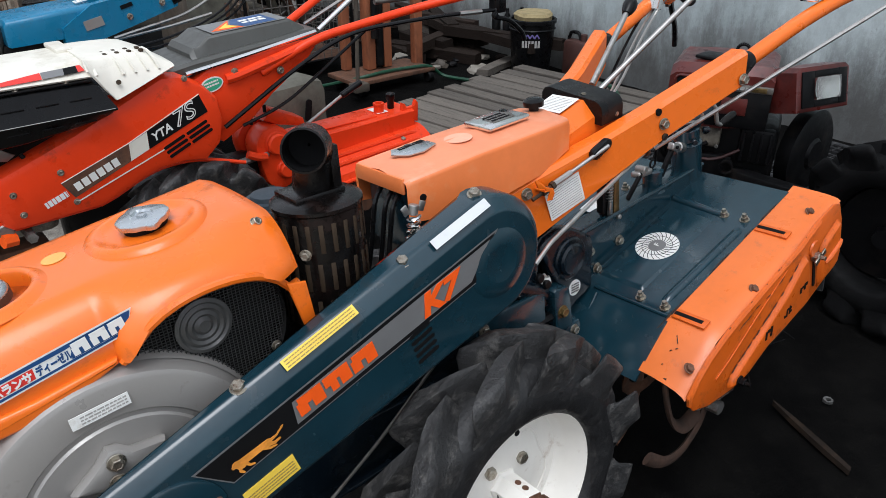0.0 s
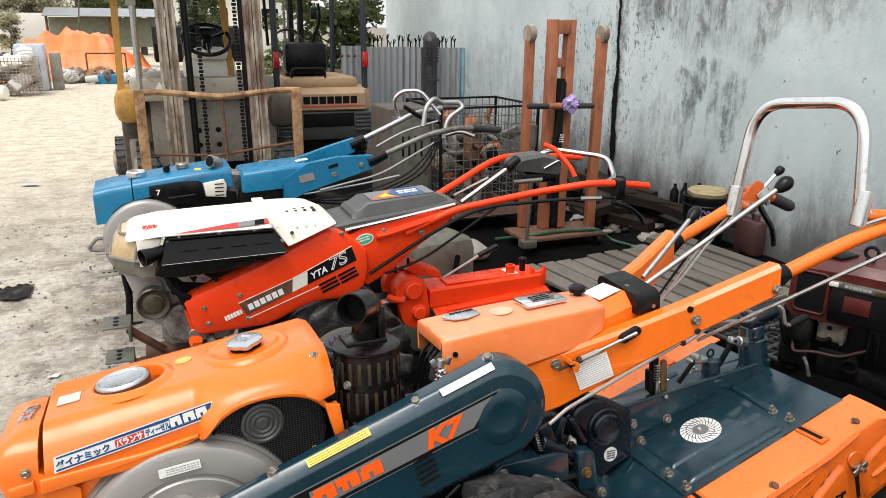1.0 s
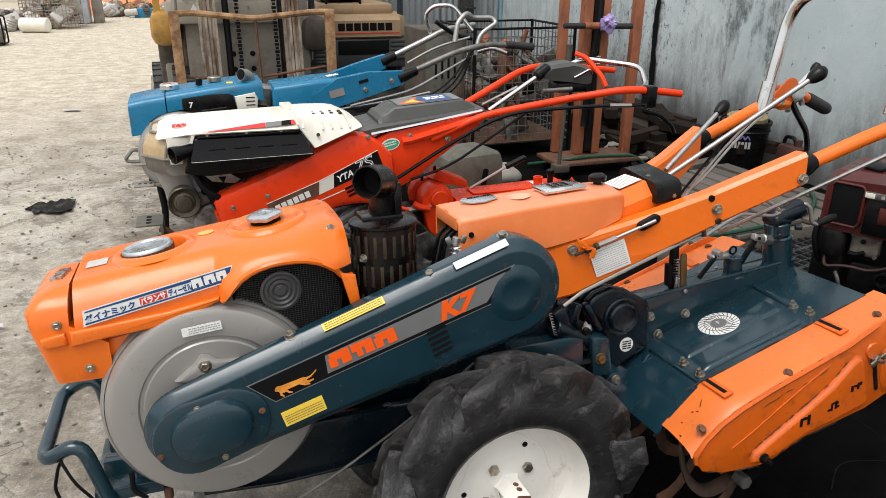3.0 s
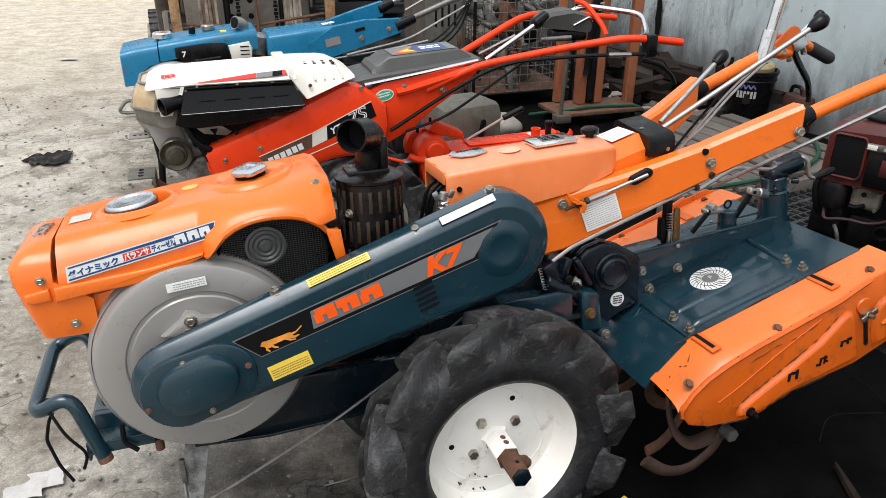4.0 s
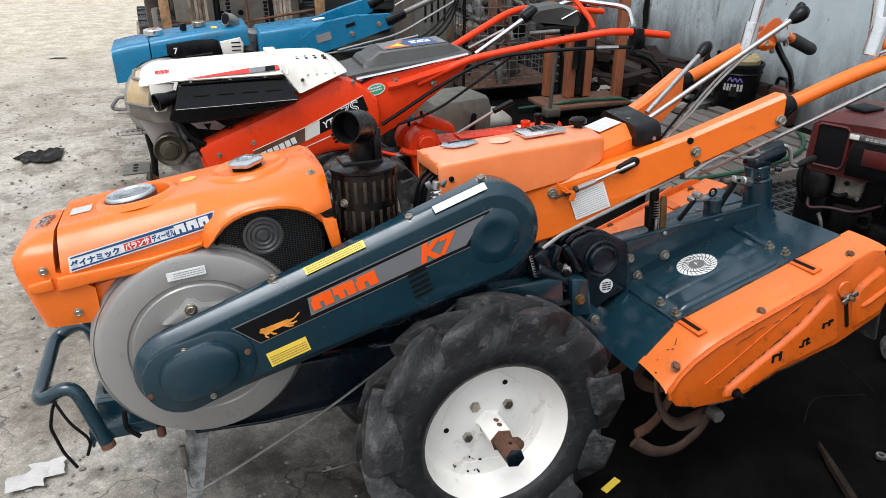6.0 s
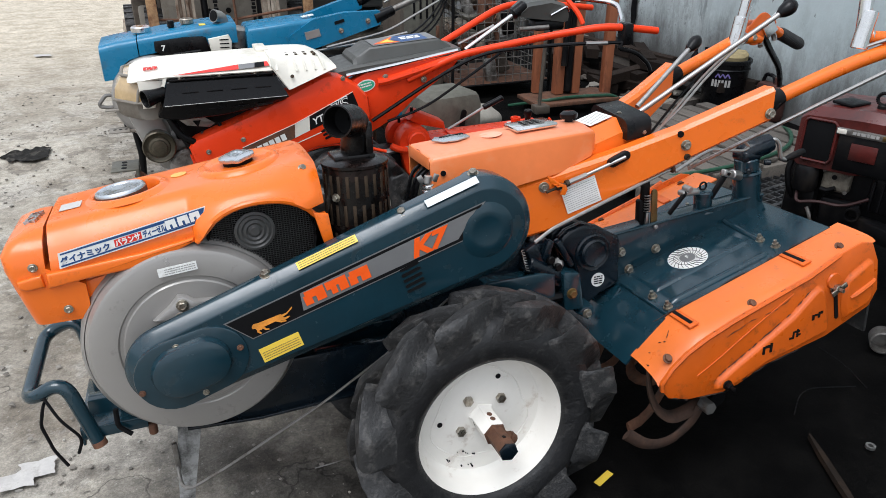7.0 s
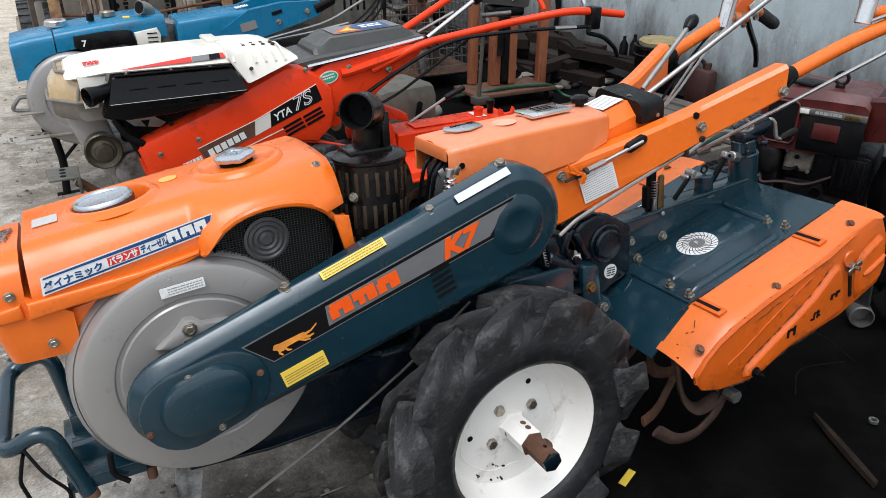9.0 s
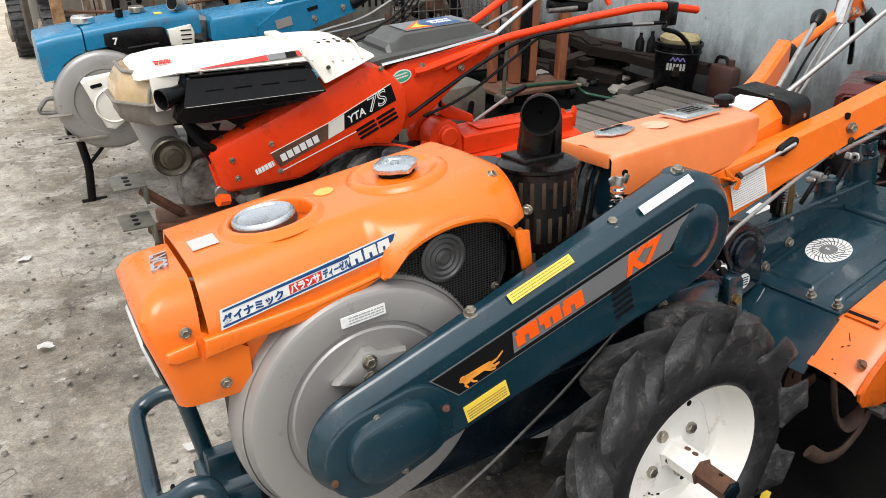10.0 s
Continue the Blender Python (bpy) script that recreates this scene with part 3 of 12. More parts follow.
def wall_material():
    m = bpy.data.materials.new("stained_plaster")
    m.use_nodes = True
    n, l = m.node_tree.nodes, m.node_tree.links
    b = n["Principled BSDF"]
    tc = n.new("ShaderNodeTexCoord")

    def mapped(s):
        mp = n.new("ShaderNodeMapping")
        mp.inputs["Scale"].default_value = s
        l.new(tc.outputs["Object"], mp.inputs["Vector"])
        return mp.outputs[0]

    def nz(s, v, detail=8.0, ro=0.65):
        t = n.new("ShaderNodeTexNoise")
        t.inputs["Scale"].default_value, t.inputs["Detail"].default_value, t.inputs["Roughness"].default_value = s, detail, ro
        l.new(v, t.inputs["Vector"])
        return t.outputs["Fac"]

    def ramp(src, a, c, va=0.0, vb=1.0):
        r = n.new("ShaderNodeMapRange")
        r.interpolation_type = "SMOOTHSTEP"
        for k, v in (("From Min", a), ("From Max", c), ("To Min", va), ("To Max", vb)):
            r.inputs[k].default_value = v
        l.new(src, r.inputs["Value"])
        return r.outputs[0]

    def mul(a, c):
        x = n.new("ShaderNodeMath")
        x.operation = "MULTIPLY"
        l.new(a, x.inputs[0])
        if isinstance(c, float):
            x.inputs[1].default_value = c
        else:
            l.new(c, x.inputs[1])
        return x.outputs[0]

    def mix(fac, a, c):
        x = n.new("ShaderNodeMix")
        x.data_type = "RGBA"
        for key, val in (("A", a), ("B", c)):
            s = [i for i in x.inputs if i.name == key and i.type == "RGBA"][0]
            if isinstance(val, tuple):
                s.default_value = (*val, 1)
            else:
                l.new(val, s)
        l.new(fac, x.inputs["Factor"])
        return [o for o in x.outputs if o.type == "RGBA"][0]

    sep = n.new("ShaderNodeSeparateXYZ")
    l.new(tc.outputs["Object"], sep.inputs[0])
    even, streak = mapped((1, 1, 1)), mapped((1, 1, 0.22))
    col = mix(ramp(nz(0.9, even), 0.35, 0.65), (0.475, 0.545, 0.55), (0.62, 0.685, 0.68))
    col = mix(ramp(nz(5.0, even), 0.45, 0.75, 0, 0.5), col, (0.46, 0.50, 0.51))
    # clouds of mould with ragged borders, each with its own centre and size on the wall
    def add(a, c):
        x = n.new("ShaderNodeMath")
        x.operation = "ADD"
        l.new(a, x.inputs[0])
        if isinstance(c, float):
            x.inputs[1].default_value = c
        else:
            l.new(c, x.inputs[1])
        return x.outputs[0]
    rag_y = mul(add(nz(2.4, mapped((1, 1, 0.5))), -0.5), 0.9)
    rag_z = mul(add(nz(2.9, mapped((1, 1.2, 0.8)), 7.0), -0.5), 0.9)
    wy, wz = add(sep.outputs["Y"], rag_y), add(sep.outputs["Z"], rag_z)

    def cloud(yc, zc, ry, rz, soft=0.5):
        a = mul(add(wy, -yc), 1.0 / ry)
        c = mul(add(wz, -zc), 1.0 / rz)
        d = add(mul(a, a), mul(c, c))
        return ramp(d, 1.0 - soft, 1.0 + soft, 1.0, 0.0)
    drips = ramp(nz(8.0, mapped((1, 1, 0.12)), 10.0, 0.75), 0.40, 0.58, 0.25, 1.0)
    fine = ramp(nz(15.0, mapped((1, 1, 0.55)), 12.0, 0.82), 0.42, 0.56, 0.22, 1.0)
    grain = mul(drips, fine)
    grey, black = (0.225, 0.235, 0.23), (0.075, 0.085, 0.082)
    col = mix(mul(mul(cloud(3.05, 1.95, 0.85, 0.62), grain), 1.0), col, (0.17, 0.178, 0.172))
    col = mix(mul(mul(cloud(2.2, 2.05, 0.75, 0.55), grain), 0.85), col, grey)
    col = mix(mul(mul(cloud(0.6, 2.0, 0.9, 0.6), grain), 0.5), col, grey)
    col = mix(mul(mul(cloud(3.92, 2.15, 0.27, 0.66), add(mul(grain, 0.6), 0.4)), 0.95), col, black)
    col = mix(mul(mul(cloud(3.30, 1.08, 0.15, 0.16), fine), 0.75), col, black)
    col = mix(mul(mul(cloud(3.26, 0.72, 0.07, 0.45), drips), 0.75), col, black)
    col = mix(mul(mul(cloud(2.93, 0.95, 0.16, 0.24), grain), 0.85), col, black)
    col = mix(mul(mul(cloud(3.55, 0.70, 0.30, 0.22), grain), 0.55), col, grey)
    col = mix(mul(mul(cloud(4.95, 0.75, 0.75, 0.40), grain), 0.55), col, grey)
    col = mix(mul(mul(cloud(6.6, 0.85, 0.9, 0.5), grain), 0.45), col, grey)
    # dirt beside the open joint
    joint = add(add(sep.outputs["Y"], -4.20), mul(add(nz(9.0, even), -0.5), 0.20))
    joint = ramp(mul(joint, joint), 0.0006, 0.010, 1.0, 0.0)
    col = mix(mul(mul(joint, fine), 0.7), col, (0.09, 0.088, 0.08))
    # flaking speckle near the joint and low on the wall
    flakes = ramp(nz(24.0, mapped((1, 1, 0.6)), 10.0, 0.8), 0.535, 0.60)
    near = n.new("ShaderNodeMath")
    near.operation = "MAXIMUM"
    l.new(cloud(4.75, 0.95, 0.95, 0.70, 0.8), near.inputs[0])
    l.new(cloud(3.9, 1.7, 0.35, 0.9, 0.8), near.inputs[1])
    col = mix(mul(mul(flakes, near.outputs[0]), 0.9), col, (0.065, 0.066, 0.062))
    scar = ramp(nz(9.0, mapped((1, 1, 0.3)), 10.0, 0.8), 0.60, 0.64)
    col = mix(mul(mul(scar, cloud(3.2, 1.6, 0.9, 0.8, 0.6)), 0.6), col, (0.66, 0.68, 0.67))
    # faint drips over all of it and a few specks
    col = mix(mul(ramp(nz(4.5, mapped((1, 1, 0.07)), 8.0, 0.7), 0.52, 0.74), 0.22), col, (0.38, 0.40, 0.40))
    specks = mul(ramp(nz(30.0, mapped((1, 1, 0.6)), 4.0), 0.645, 0.69), ramp(nz(1.7, even), 0.44, 0.60))
    col = mix(mul(specks, 0.85), col, (0.08, 0.08, 0.076))
    # splashed, damp and blackened foot of the wall
    foot = n.new("ShaderNodeMath")
    foot.operation = "ADD"
    l.new(sep.outputs["Z"], foot.inputs[0])
    l.new(mul(nz(2.6, streak), -0.95), foot.inputs[1])
    splash = ramp(foot.outputs[0], -0.30, 0.42, 1.0, 0.0)
    col = mix(mul(mul(splash, add(mul(fine, 0.6), 0.35)), 0.75), col, (0.16, 0.158, 0.15))
    damp = ramp(foot.outputs[0], -0.36, 0.10, 1.0, 0.0)
    col = mix(mul(damp, 0.85), col, (0.05, 0.046, 0.042))
    l.new(col, b.inputs["Base Color"])
    b.inputs["Roughness"].default_value = 0.85
    bp = n.new("ShaderNodeBump")
    bp.inputs["Strength"].default_value, bp.inputs["Distance"].default_value = 0.35, 0.01
    l.new(nz(22.0, even), bp.inputs["Height"])
    l.new(bp.outputs[0], b.inputs["Normal"])
    return m


WALL_X, WALL_END = 3.15, 10.6


def make_wall():
    bm = B()
    ys = [-6 + i * (WALL_END + 6) / 60 for i in range(61)]
    zs = [0 - 0.1 + i * 4.3 / 20 for i in range(21)]
    front = [[bm.verts.new((WALL_X + 0.006 * noise.noise((y * 1.5, z * 1.5, 2)), y, z)) for y in ys] for z in zs]
    back = [[bm.verts.new((WALL_X + 0.2, y, z)) for y in ys] for z in zs]
    for grid, flip in ((front, False), (back, True)):
        for r, q in zip(grid, grid[1:]):
            for i in range(60):
                f = (r[i], q[i], q[i + 1], r[i + 1])
                bm.faces.new(f if not flip else f[::-1])
    for i in range(60):
        bm.faces.new((front[-1][i], back[-1][i], back[-1][i + 1], front[-1][i + 1]))
    for i in range(20):
        for k in (0, 60):
            bm.faces.new((front[i][k], front[i + 1][k], back[i + 1][k], back[i][k]))
    bmesh.ops.recalc_face_normals(bm, faces=bm.faces)
    ob = part("wall_east", bm, wall_material())
    tagged(ob, "pale blue-grey plaster wall streaked with black mould", "wall", kind="structure")
    # the open joint between two stretches of plaster
    bm = B()
    rng = random.Random(4)
    left, right = [], []
    for i in range(90):
        z = 0.1 + i * 0.046
        y = 4.165 + 0.04 * z + 0.030 * noise.noise((z * 2.2, 0, 5)) + rng.uniform(-0.008, 0.008)
        w = 0.013 + 0.018 * abs(noise.noise((z * 3.1, 4, 1))) + rng.uniform(0, 0.007) + (0.012 if z < 1.05 else 0.0)
        left.append(bm.verts.new((WALL_X - 0.008, y - w, z)))
        right.append(bm.verts.new((WALL_X - 0.008, y + w, z)))
    for i in range(89):
        bm.faces.new((left[i], right[i], right[i + 1], left[i + 1]))
    part("crack", bm, M_INK, ob, "black open crack in the plaster")


make_wall()


# ---- the orange and dark blue tiller ----
LEAN5 = pose(0, 0, 0, -5, 0, 0)


def hex_bolts(places, way, r, parent, material=None):
    for p in places:
        bolt("bolt", p, way, r, parent, material)


def tyre_pieces(R=0.254, W=0.072, lug=0.046, count=11, bead=0.168):
    bm = B()
    prof = [(bead, -W * 0.80), (bead + 0.012, -W * 0.95), (bead + 0.045, -W * 1.02), (R - 0.028, -W * 0.96), (R - 0.010, -W * 0.78), (R, -W * 0.4), (R + 0.002, 0),
            (R, W * 0.4), (R - 0.010, W * 0.78), (R - 0.028, W * 0.96), (bead + 0.045, W * 1.02), (bead + 0.012, W * 0.95), (bead, W * 0.80), (bead - 0.004, 0)]
    n = 56
    rings = []
    for r, y in prof:
        rings.append([bm.verts.new((r * math.cos(2 * math.pi * i / n), y, r * math.sin(2 * math.pi * i / n))) for i in range(n)])
    for p, q in zip(rings, rings[1:] + rings[:1]):
        for i in range(n):
            bm.faces.new((p[i], q[i], q[(i + 1) % n], p[(i + 1) % n]))
    bmesh.ops.recalc_face_normals(bm, faces=bm.faces)
    rng = random.Random(2)
    lugs = []
    # chunky slanting lugs, worn round, wide at the shoulder and running down the side wall
    for side in (-1, 1):
        for k in range(count):
            a0 = 2 * math.pi * (k + (0.5 if side > 0 else 0)) / count
            j1, j2 = rng.uniform(-0.003, 0.003), rng.uniform(-0.03, 0.03)
            secs = []
            for s in (-0.10, 0.03, 0.18, 0.35, 0.52, 0.70, 0.86, 0.97, 1.05, 1.10, 1.14, 1.17):
                a = a0 + 0.40 * max(s, 0) ** 0.85 + j2 * max(s, 0)
                y, rb = side * W * min(s, 1.0), R - 0.012 * min(max(s, 0), 1.0) ** 3
                rt = R + (lug + j1) * (1.0 - 0.06 * max(s, 0) ** 2) + rng.uniform(-0.0012, 0.0012)
                wd = 0.021 + 0.014 * max(s, 0)
                if s < 0:
                    rt, wd = R + lug * 0.35, wd * 0.6
                yt = side * W * s
                if s > 0.9:
                    drop = {0.97: 0.000, 1.05: 0.003, 1.10: 0.014, 1.14: 0.030, 1.17: 0.043}[s]
                    rt, rb = rt - drop, rb - drop * 0.85
                    yt = side * W * {0.97: 1.02, 1.05: 1.14, 1.10: 1.21, 1.14: 1.19, 1.17: 1.10}[s]
                    y = side * W * 0.96
                    wd *= {0.97: 1.0, 1.05: 1.0, 1.10: 0.97, 1.14: 0.85, 1.17: 0.6}[s]
                ring = []
                for wk, hk in ((-1.62, -0.12), (-1.36, 0.05), (-1.15, 0.26), (-1.03, 0.62), (-0.95, 0.93), (-0.87, 1.01), (-0.45, 1.00), (0.0, 0.99), (0.45, 1.00), (0.85, 1.0), (0.94, 0.90), (1.03, 0.56), (1.15, 0.22), (1.36, 0.03), (1.62, -0.12)):
                    rad = rb + (rt - rb) * hk + (rng.uniform(-0.0011, 0.0011) if hk > 0.4 else 0.0)
                    yy = y + (yt - y) * max(0.0, hk)
                    ang = a + wk * wd / R
                    ring.append(Vector((rad * math.cos(ang), yy, rad * math.sin(ang))))
                secs.append(ring)
            lugs.append(loft(B(), secs))
    return bm, lugs


def rim_mesh(side=-1):
    """A pressed white wheel disc in its rim, dished; side: where its outer face looks along y."""
    bm = B()
    prof = [(0.176, 0.000), (0.178, 0.006), (0.174, 0.010), (0.167, 0.010), (0.162, 0.024), (0.157, 0.054), (0.152, 0.066), (0.144, 0.073), (0.136, 0.071), (0.088, 0.069), (0.080, 0.064), (0.060, 0.064), (0.030, 0.064), (0.012, 0.064)]
    lathe(bm, prof, (0, side * 0.066, 0), (0, side * 0.066 - side, 0), 48, cap=False)
    back = [(0.176, 0.000), (0.178, 0.13), (0.160, 0.12), (0.150, 0.085)]
    lathe(bm, back, (0, side * 0.066, 0), (0, side * 0.066 - side, 0), 48, cap=False)
    return bm


def wheel_part(root, x, y, z, side, spin):
    m = pose(x, y, z, 0, spin, 0)
    w = part("wheel", rim_mesh(side), M_WHITE, root, "white pressed steel wheel disc")
    w.matrix_basis = m
    body, lugs = tyre_pieces(W=0.052)
    for piece in [body] + lugs:
        piece.transform(Matrix.Translation((0, side * 0.020, 0)))
    # body toned darker than the dusty lugs, also for shade in the hollows
    part("tyre", body, M_TYREBODY, w, "black tractor tyre with tall worn lugs", sharp=62)
    for lug in lugs:
        part("tread_lug", lug, M_RUBBER, w, sharp=48)
    o = side * 0.002
    for a in (52, 137, 218, 305):
        c = Vector((0.058 * math.cos(radians(a)), o, 0.058 * math.sin(radians(a))))
        head = lathe(B(), [(0.0118, 0), (0.0118, 0.0085), (0.0104, 0.0100), (0.001, 0.0100)], c, c + Vector((0, side, 0)), 6)
        part("wheel_bolt", head, M_BOLT, w, "dull hexagon wheel bolt", sharp=25)
    for a in (77, 193, 310):
        c = Vector((0.098 * math.cos(radians(a)), side * -0.0032, 0.098 * math.sin(radians(a))))
        part("vent_hole", cyl(B(), c, c + Vector((0, side * 0.001, 0)), 0.0062, n=12), M_INK, w)
    hub = B()
    lathe(hub, [(0.034, 0), (0.034, 0.003), (0.030, 0.006), (0.0280, 0.010), (0.0275, 0.070), (0.0255, 0.0735), (0.0235, 0.0735)], (0, o, 0), (0, o + side, 0), 6)
    part("hub", hub, M_WHITE, w, "white hexagonal hub sleeve")
    part("sleeve_rim", lathe(B(), [(0.0262, 0.071), (0.0268, 0.074), (0.0235, 0.0755)], (0, o, 0), (0, o + side, 0), 6), M_RUSTY, w, "rusty rim of the hub sleeve")
    part("axle_tip", lathe(B(), [(0.0212, 0.137), (0.0212, 0.1406), (0.018, 0.1425), (0.003, 0.1425)], (0, o, 0), (0, o + side, 0), 6), M_DKNAVY, w, "dark blue painted axle tip")
    part("axle_hole", cyl(B(), (-0.002, o + side * 0.112, 0.0165), (-0.002, o + side * 0.112, 0.0193), 0.0042, n=10), M_INK, w)
    rngw = random.Random(4)
    for k in range(16):
        a, r = radians(rngw.uniform(235, 275)), rngw.uniform(0.128, 0.135) if k < 9 else rngw.uniform(0.096, 0.104)
        c = Vector((r * math.cos(a), side * -0.0055, r * math.sin(a)))
        part("paint_chip", cyl(B(), c, c + Vector((0, side * 0.0042, 0)), rngw.uniform(0.0008, 0.0024), n=6), M_INK, w)
    part("rim_rust", lathe(B(), [(0.1765, -0.0012), (0.1788, 0.004), (0.1772, 0.0066)], (0, side * 0.066, 0), (0, side * 0.066 - side, 0), 48, cap=False), M_RUSTY, w, "rusty line round the rim")
    st = B()
    lathe(st, [(0.021, 0.07), (0.021, 0.134), (0.0215, 0.137)], (0, o, 0), (0, o + side, 0), 6)
    part("axle_end", st, M_RUSTY, w, "rusty hexagonal axle end")
    pin = B()
    cyl(pin, (0.02, o + side * 0.055, -0.012), (0.062, o + side * 0.055, -0.028), 0.011, n=10, bev=0.002)
    cyl(pin, (0.045, o + side * 0.055, -0.0215), (0.052, o + side * 0.055, -0.024), 0.014, n=10)
    part("lock_pin", pin, M_RUSTY, w)
    for k in (0.034, 0.052):
        part("pin_hole", cyl(B(), (-0.002, o + side * k, 0.022), (-0.002, o + side * k, 0.0262), 0.006, n=10), M_RUSTY, w)
    # pressed five-lobed seam of the disc
    seam = []
    for i in range(61):
        a = 2 * math.pi * i / 60
        r = 0.113 + 0.009 * math.cos(3 * a + 1.2) + 0.003 * math.cos(7 * a)
        seam.append((r * math.cos(a), side * -0.0040, r * math.sin(a)))
    part("disc_seam", tube(B(), seam, 0.0019, bend=0, n=6, caps=False), M_WHITE, w)
    return w


def hood_section(x, zt, zb_near, y_near, flare, far=0.368, zb_far=0.70):
    """Near lower edge up over the top to the far lower edge: upright flank, sloping shoulder, flat top."""
    def side(z, wide):
        d = zt - z
        if d >= 0.062:
            return 0.0
        k = 1 - d / 0.062
        return wide * (0.72 * k + 0.28 * k ** 6)
    s = []
    for k in range(11):
        f = (k / 10) ** 0.8
        z = zb_near + (zt - 0.0005 - zb_near) * f
        s.append((y_near - flare * (1 - f ** 3) + side(z, 0.055), z))
    for k in range(1, 20):
        s.append((y_near + 0.055 + k / 20 * (far - y_near - 0.083), zt + 0.003 * math.sin(math.pi * k / 20)))
    for k in range(9):
        z = zt - 0.0005 - (zt - zb_far) * (k / 8) ** 1.3
        s.append((far - side(z, 0.028), z))
    return [Vector((x, y, z)) for y, z in s]


def hood_top(x):
    return 0.796 + (x + 0.79) * 0.140


def thicken(bm, d):
    """Gives a sheet a thickness d on its inner side."""
    bmesh.ops.recalc_face_normals(bm, faces=bm.faces)
    geom = bmesh.ops.solidify(bm, geom=list(bm.faces), thickness=d)
    return bm


def make_main():
    root = thing("power_tiller", "orange and dark blue two-wheel power tiller standing on black lugged tyres", "power tiller", LEAN5, "power tillers in the yard")
    P = lambda name, bm, mt, label="", parent=None, sharp=38: part(name, bm, mt, parent or root, label, sharp)

    # engine bonnet
    bm = B()
    secs = []
    N = 56
    for i in range(N + 1):
        x = -0.791 + i * (0.791 - 0.298) / N
        zt = hood_top(x)
        zb = 0.697 + (x + 0.79) * 0.19
        flare = 0.0
        c, rr = -0.418, 0.122
        if x > c - rr:
            u = (x - c) / rr
            arch = 0.705 + 0.108 * math.sqrt(max(0.0, 1 - min(1, abs(u)) ** 2.2))
            if x > c + 0.095:
                arch = max(arch, 0.775 - (x - c - 0.095) * 0.9)
            zb = max(zb, arch)
            flare = 0.040 * max(0, 1 - abs(u * 0.85) ** 3)
        if x > -0.315:
            zt -= (x + 0.315) * 0.55
        secs.append(hood_section(x, zt, zb, 0.097, flare))
    loft(bm, secs, closed=False)
    cut = [f for f in bm.faces if f.normal.z ** 2 > 0.3 and f.calc_center_median().z > 0.78 and math.hypot(f.calc_center_median().x + 0.652, f.calc_center_median().y - 0.232) < 0.063]
    bmesh.ops.delete(bm, geom=cut, context="FACES")
    thicken(bm, 0.006)
    hood = P("bonnet", bm, M_ORANGE, "glossy orange pressed steel bonnet", sharp=50)
    # drip edge along the side of the bonnet
    part("edge_fold", prism(B(), [(-0.801, 0.694), (-0.800, 0.722), (-0.640, 0.736), (-0.545, 0.752), (-0.545, 0.744), (-0.62, 0.712), (-0.74, 0.702)], 0.089, 0.104, 0.005, seg=3), M_ORANGE, hood)
    # flared lip over the fan
    lip = []
    for i in range(15):
        u = -1 + 2 * i / 14
        lip.append((-0.418 + 0.122 * u, 0.064 + 0.030 * abs(u) ** 2.5, max(0.742 if u < 0 else 0.762, 0.705 + 0.108 * math.sqrt(max(0, 1 - abs(u) ** 2.2)))))
    part("fan_lip", tube(B(), lip, 0.006, bend=0, n=8), M_ORANGE, hood)
    part("rear_strip", prism(B(), [(-0.322, 0.775), (-0.292, 0.768), (-0.283, 0.690), (-0.302, 0.695)], 0.072, 0.080, 0.003), M_ORANGE, hood)
    # fuel filler in its recess
    fx, fz = -0.652, hood_top(-0.652)
    up = Vector((-0.139, 0, 0.99))
    c = Vector((fx, 0.232, fz))
    part("filler_rim", lathe(B(), [(0.0610, -0.018), (0.0613, 0.005), (0.064, 0.0085), (0.067, 0.0095), (0.073, 0.0075), (0.081, 0.0018), (0.086, 0.000)], c, c + up, 40, cap=False), M_ORANGE, hood)
    # deeper orange here stands in for shade inside the recess
    part("filler_recess", lathe(B(), [(0.0613, -0.015), (0.002, -0.015)], c, c + up, 30), M_ORANGE_W, hood, "orange filler recess, darkened for its shade")
    c2 = c + Vector((-0.011, -0.005, -0.004))
    cap = part("fuel_cap", lathe(B(), [(0.046, 0.0), (0.048, 0.004), (0.048, 0.012), (0.0465, 0.0165), (0.0435, 0.0185), (0.0405, 0.0172), (0.0385, 0.0150), (0.020, 0.0138), (0.004, 0.0134)], c2, c2 + up, 36), M_ZINC, hood, "round dull grey fuel cap")
    part("cap_band", lathe(B(), [(0.0486, 0.002), (0.0486, 0.012)], c2, c2 + up, 36, cap=False), M_RUSTY, cap)
    # radiator filler on a raised ring
    rx = -0.437
    c = Vector((rx, 0.238, hood_top(rx)))
    part("raised_ring", lathe(B(), [(0.088, -0.004), (0.082, 0.006), (0.074, 0.010), (0.066, 0.009), (0.060, 0.005), (0.050, 0.004), (0.002, 0.004)], c, c + up, 40), M_ORANGE, hood)
    part("filler_neck", lathe(B(), [(0.027, 0.002), (0.030, 0.004), (0.030, 0.010), (0.024, 0.012)], c, c + up, 24), M_INK, hood)
    rc = B()
    prof = []
    for i in range(48):
        a = 2 * math.pi * i / 48
        prof.append((0.036 + 0.010 * max(0, math.cos(2 * a)) ** 6 + 0.0007 * math.cos(10 * a), a))
    m = axis_matrix(c, c + up)
    rings = [[rc.verts.new(m @ Vector((r * k * math.cos(a), r * k * math.sin(a), h))) for r, a in prof] for k, h in ((1.0, 0.013), (1.02, 0.016), (1.0, 0.020), (0.8, 0.023), (0.45, 0.023), (0.40, 0.020), (0.2, 0.020), (0.18, 0.023), (0.01, 0.0235))]
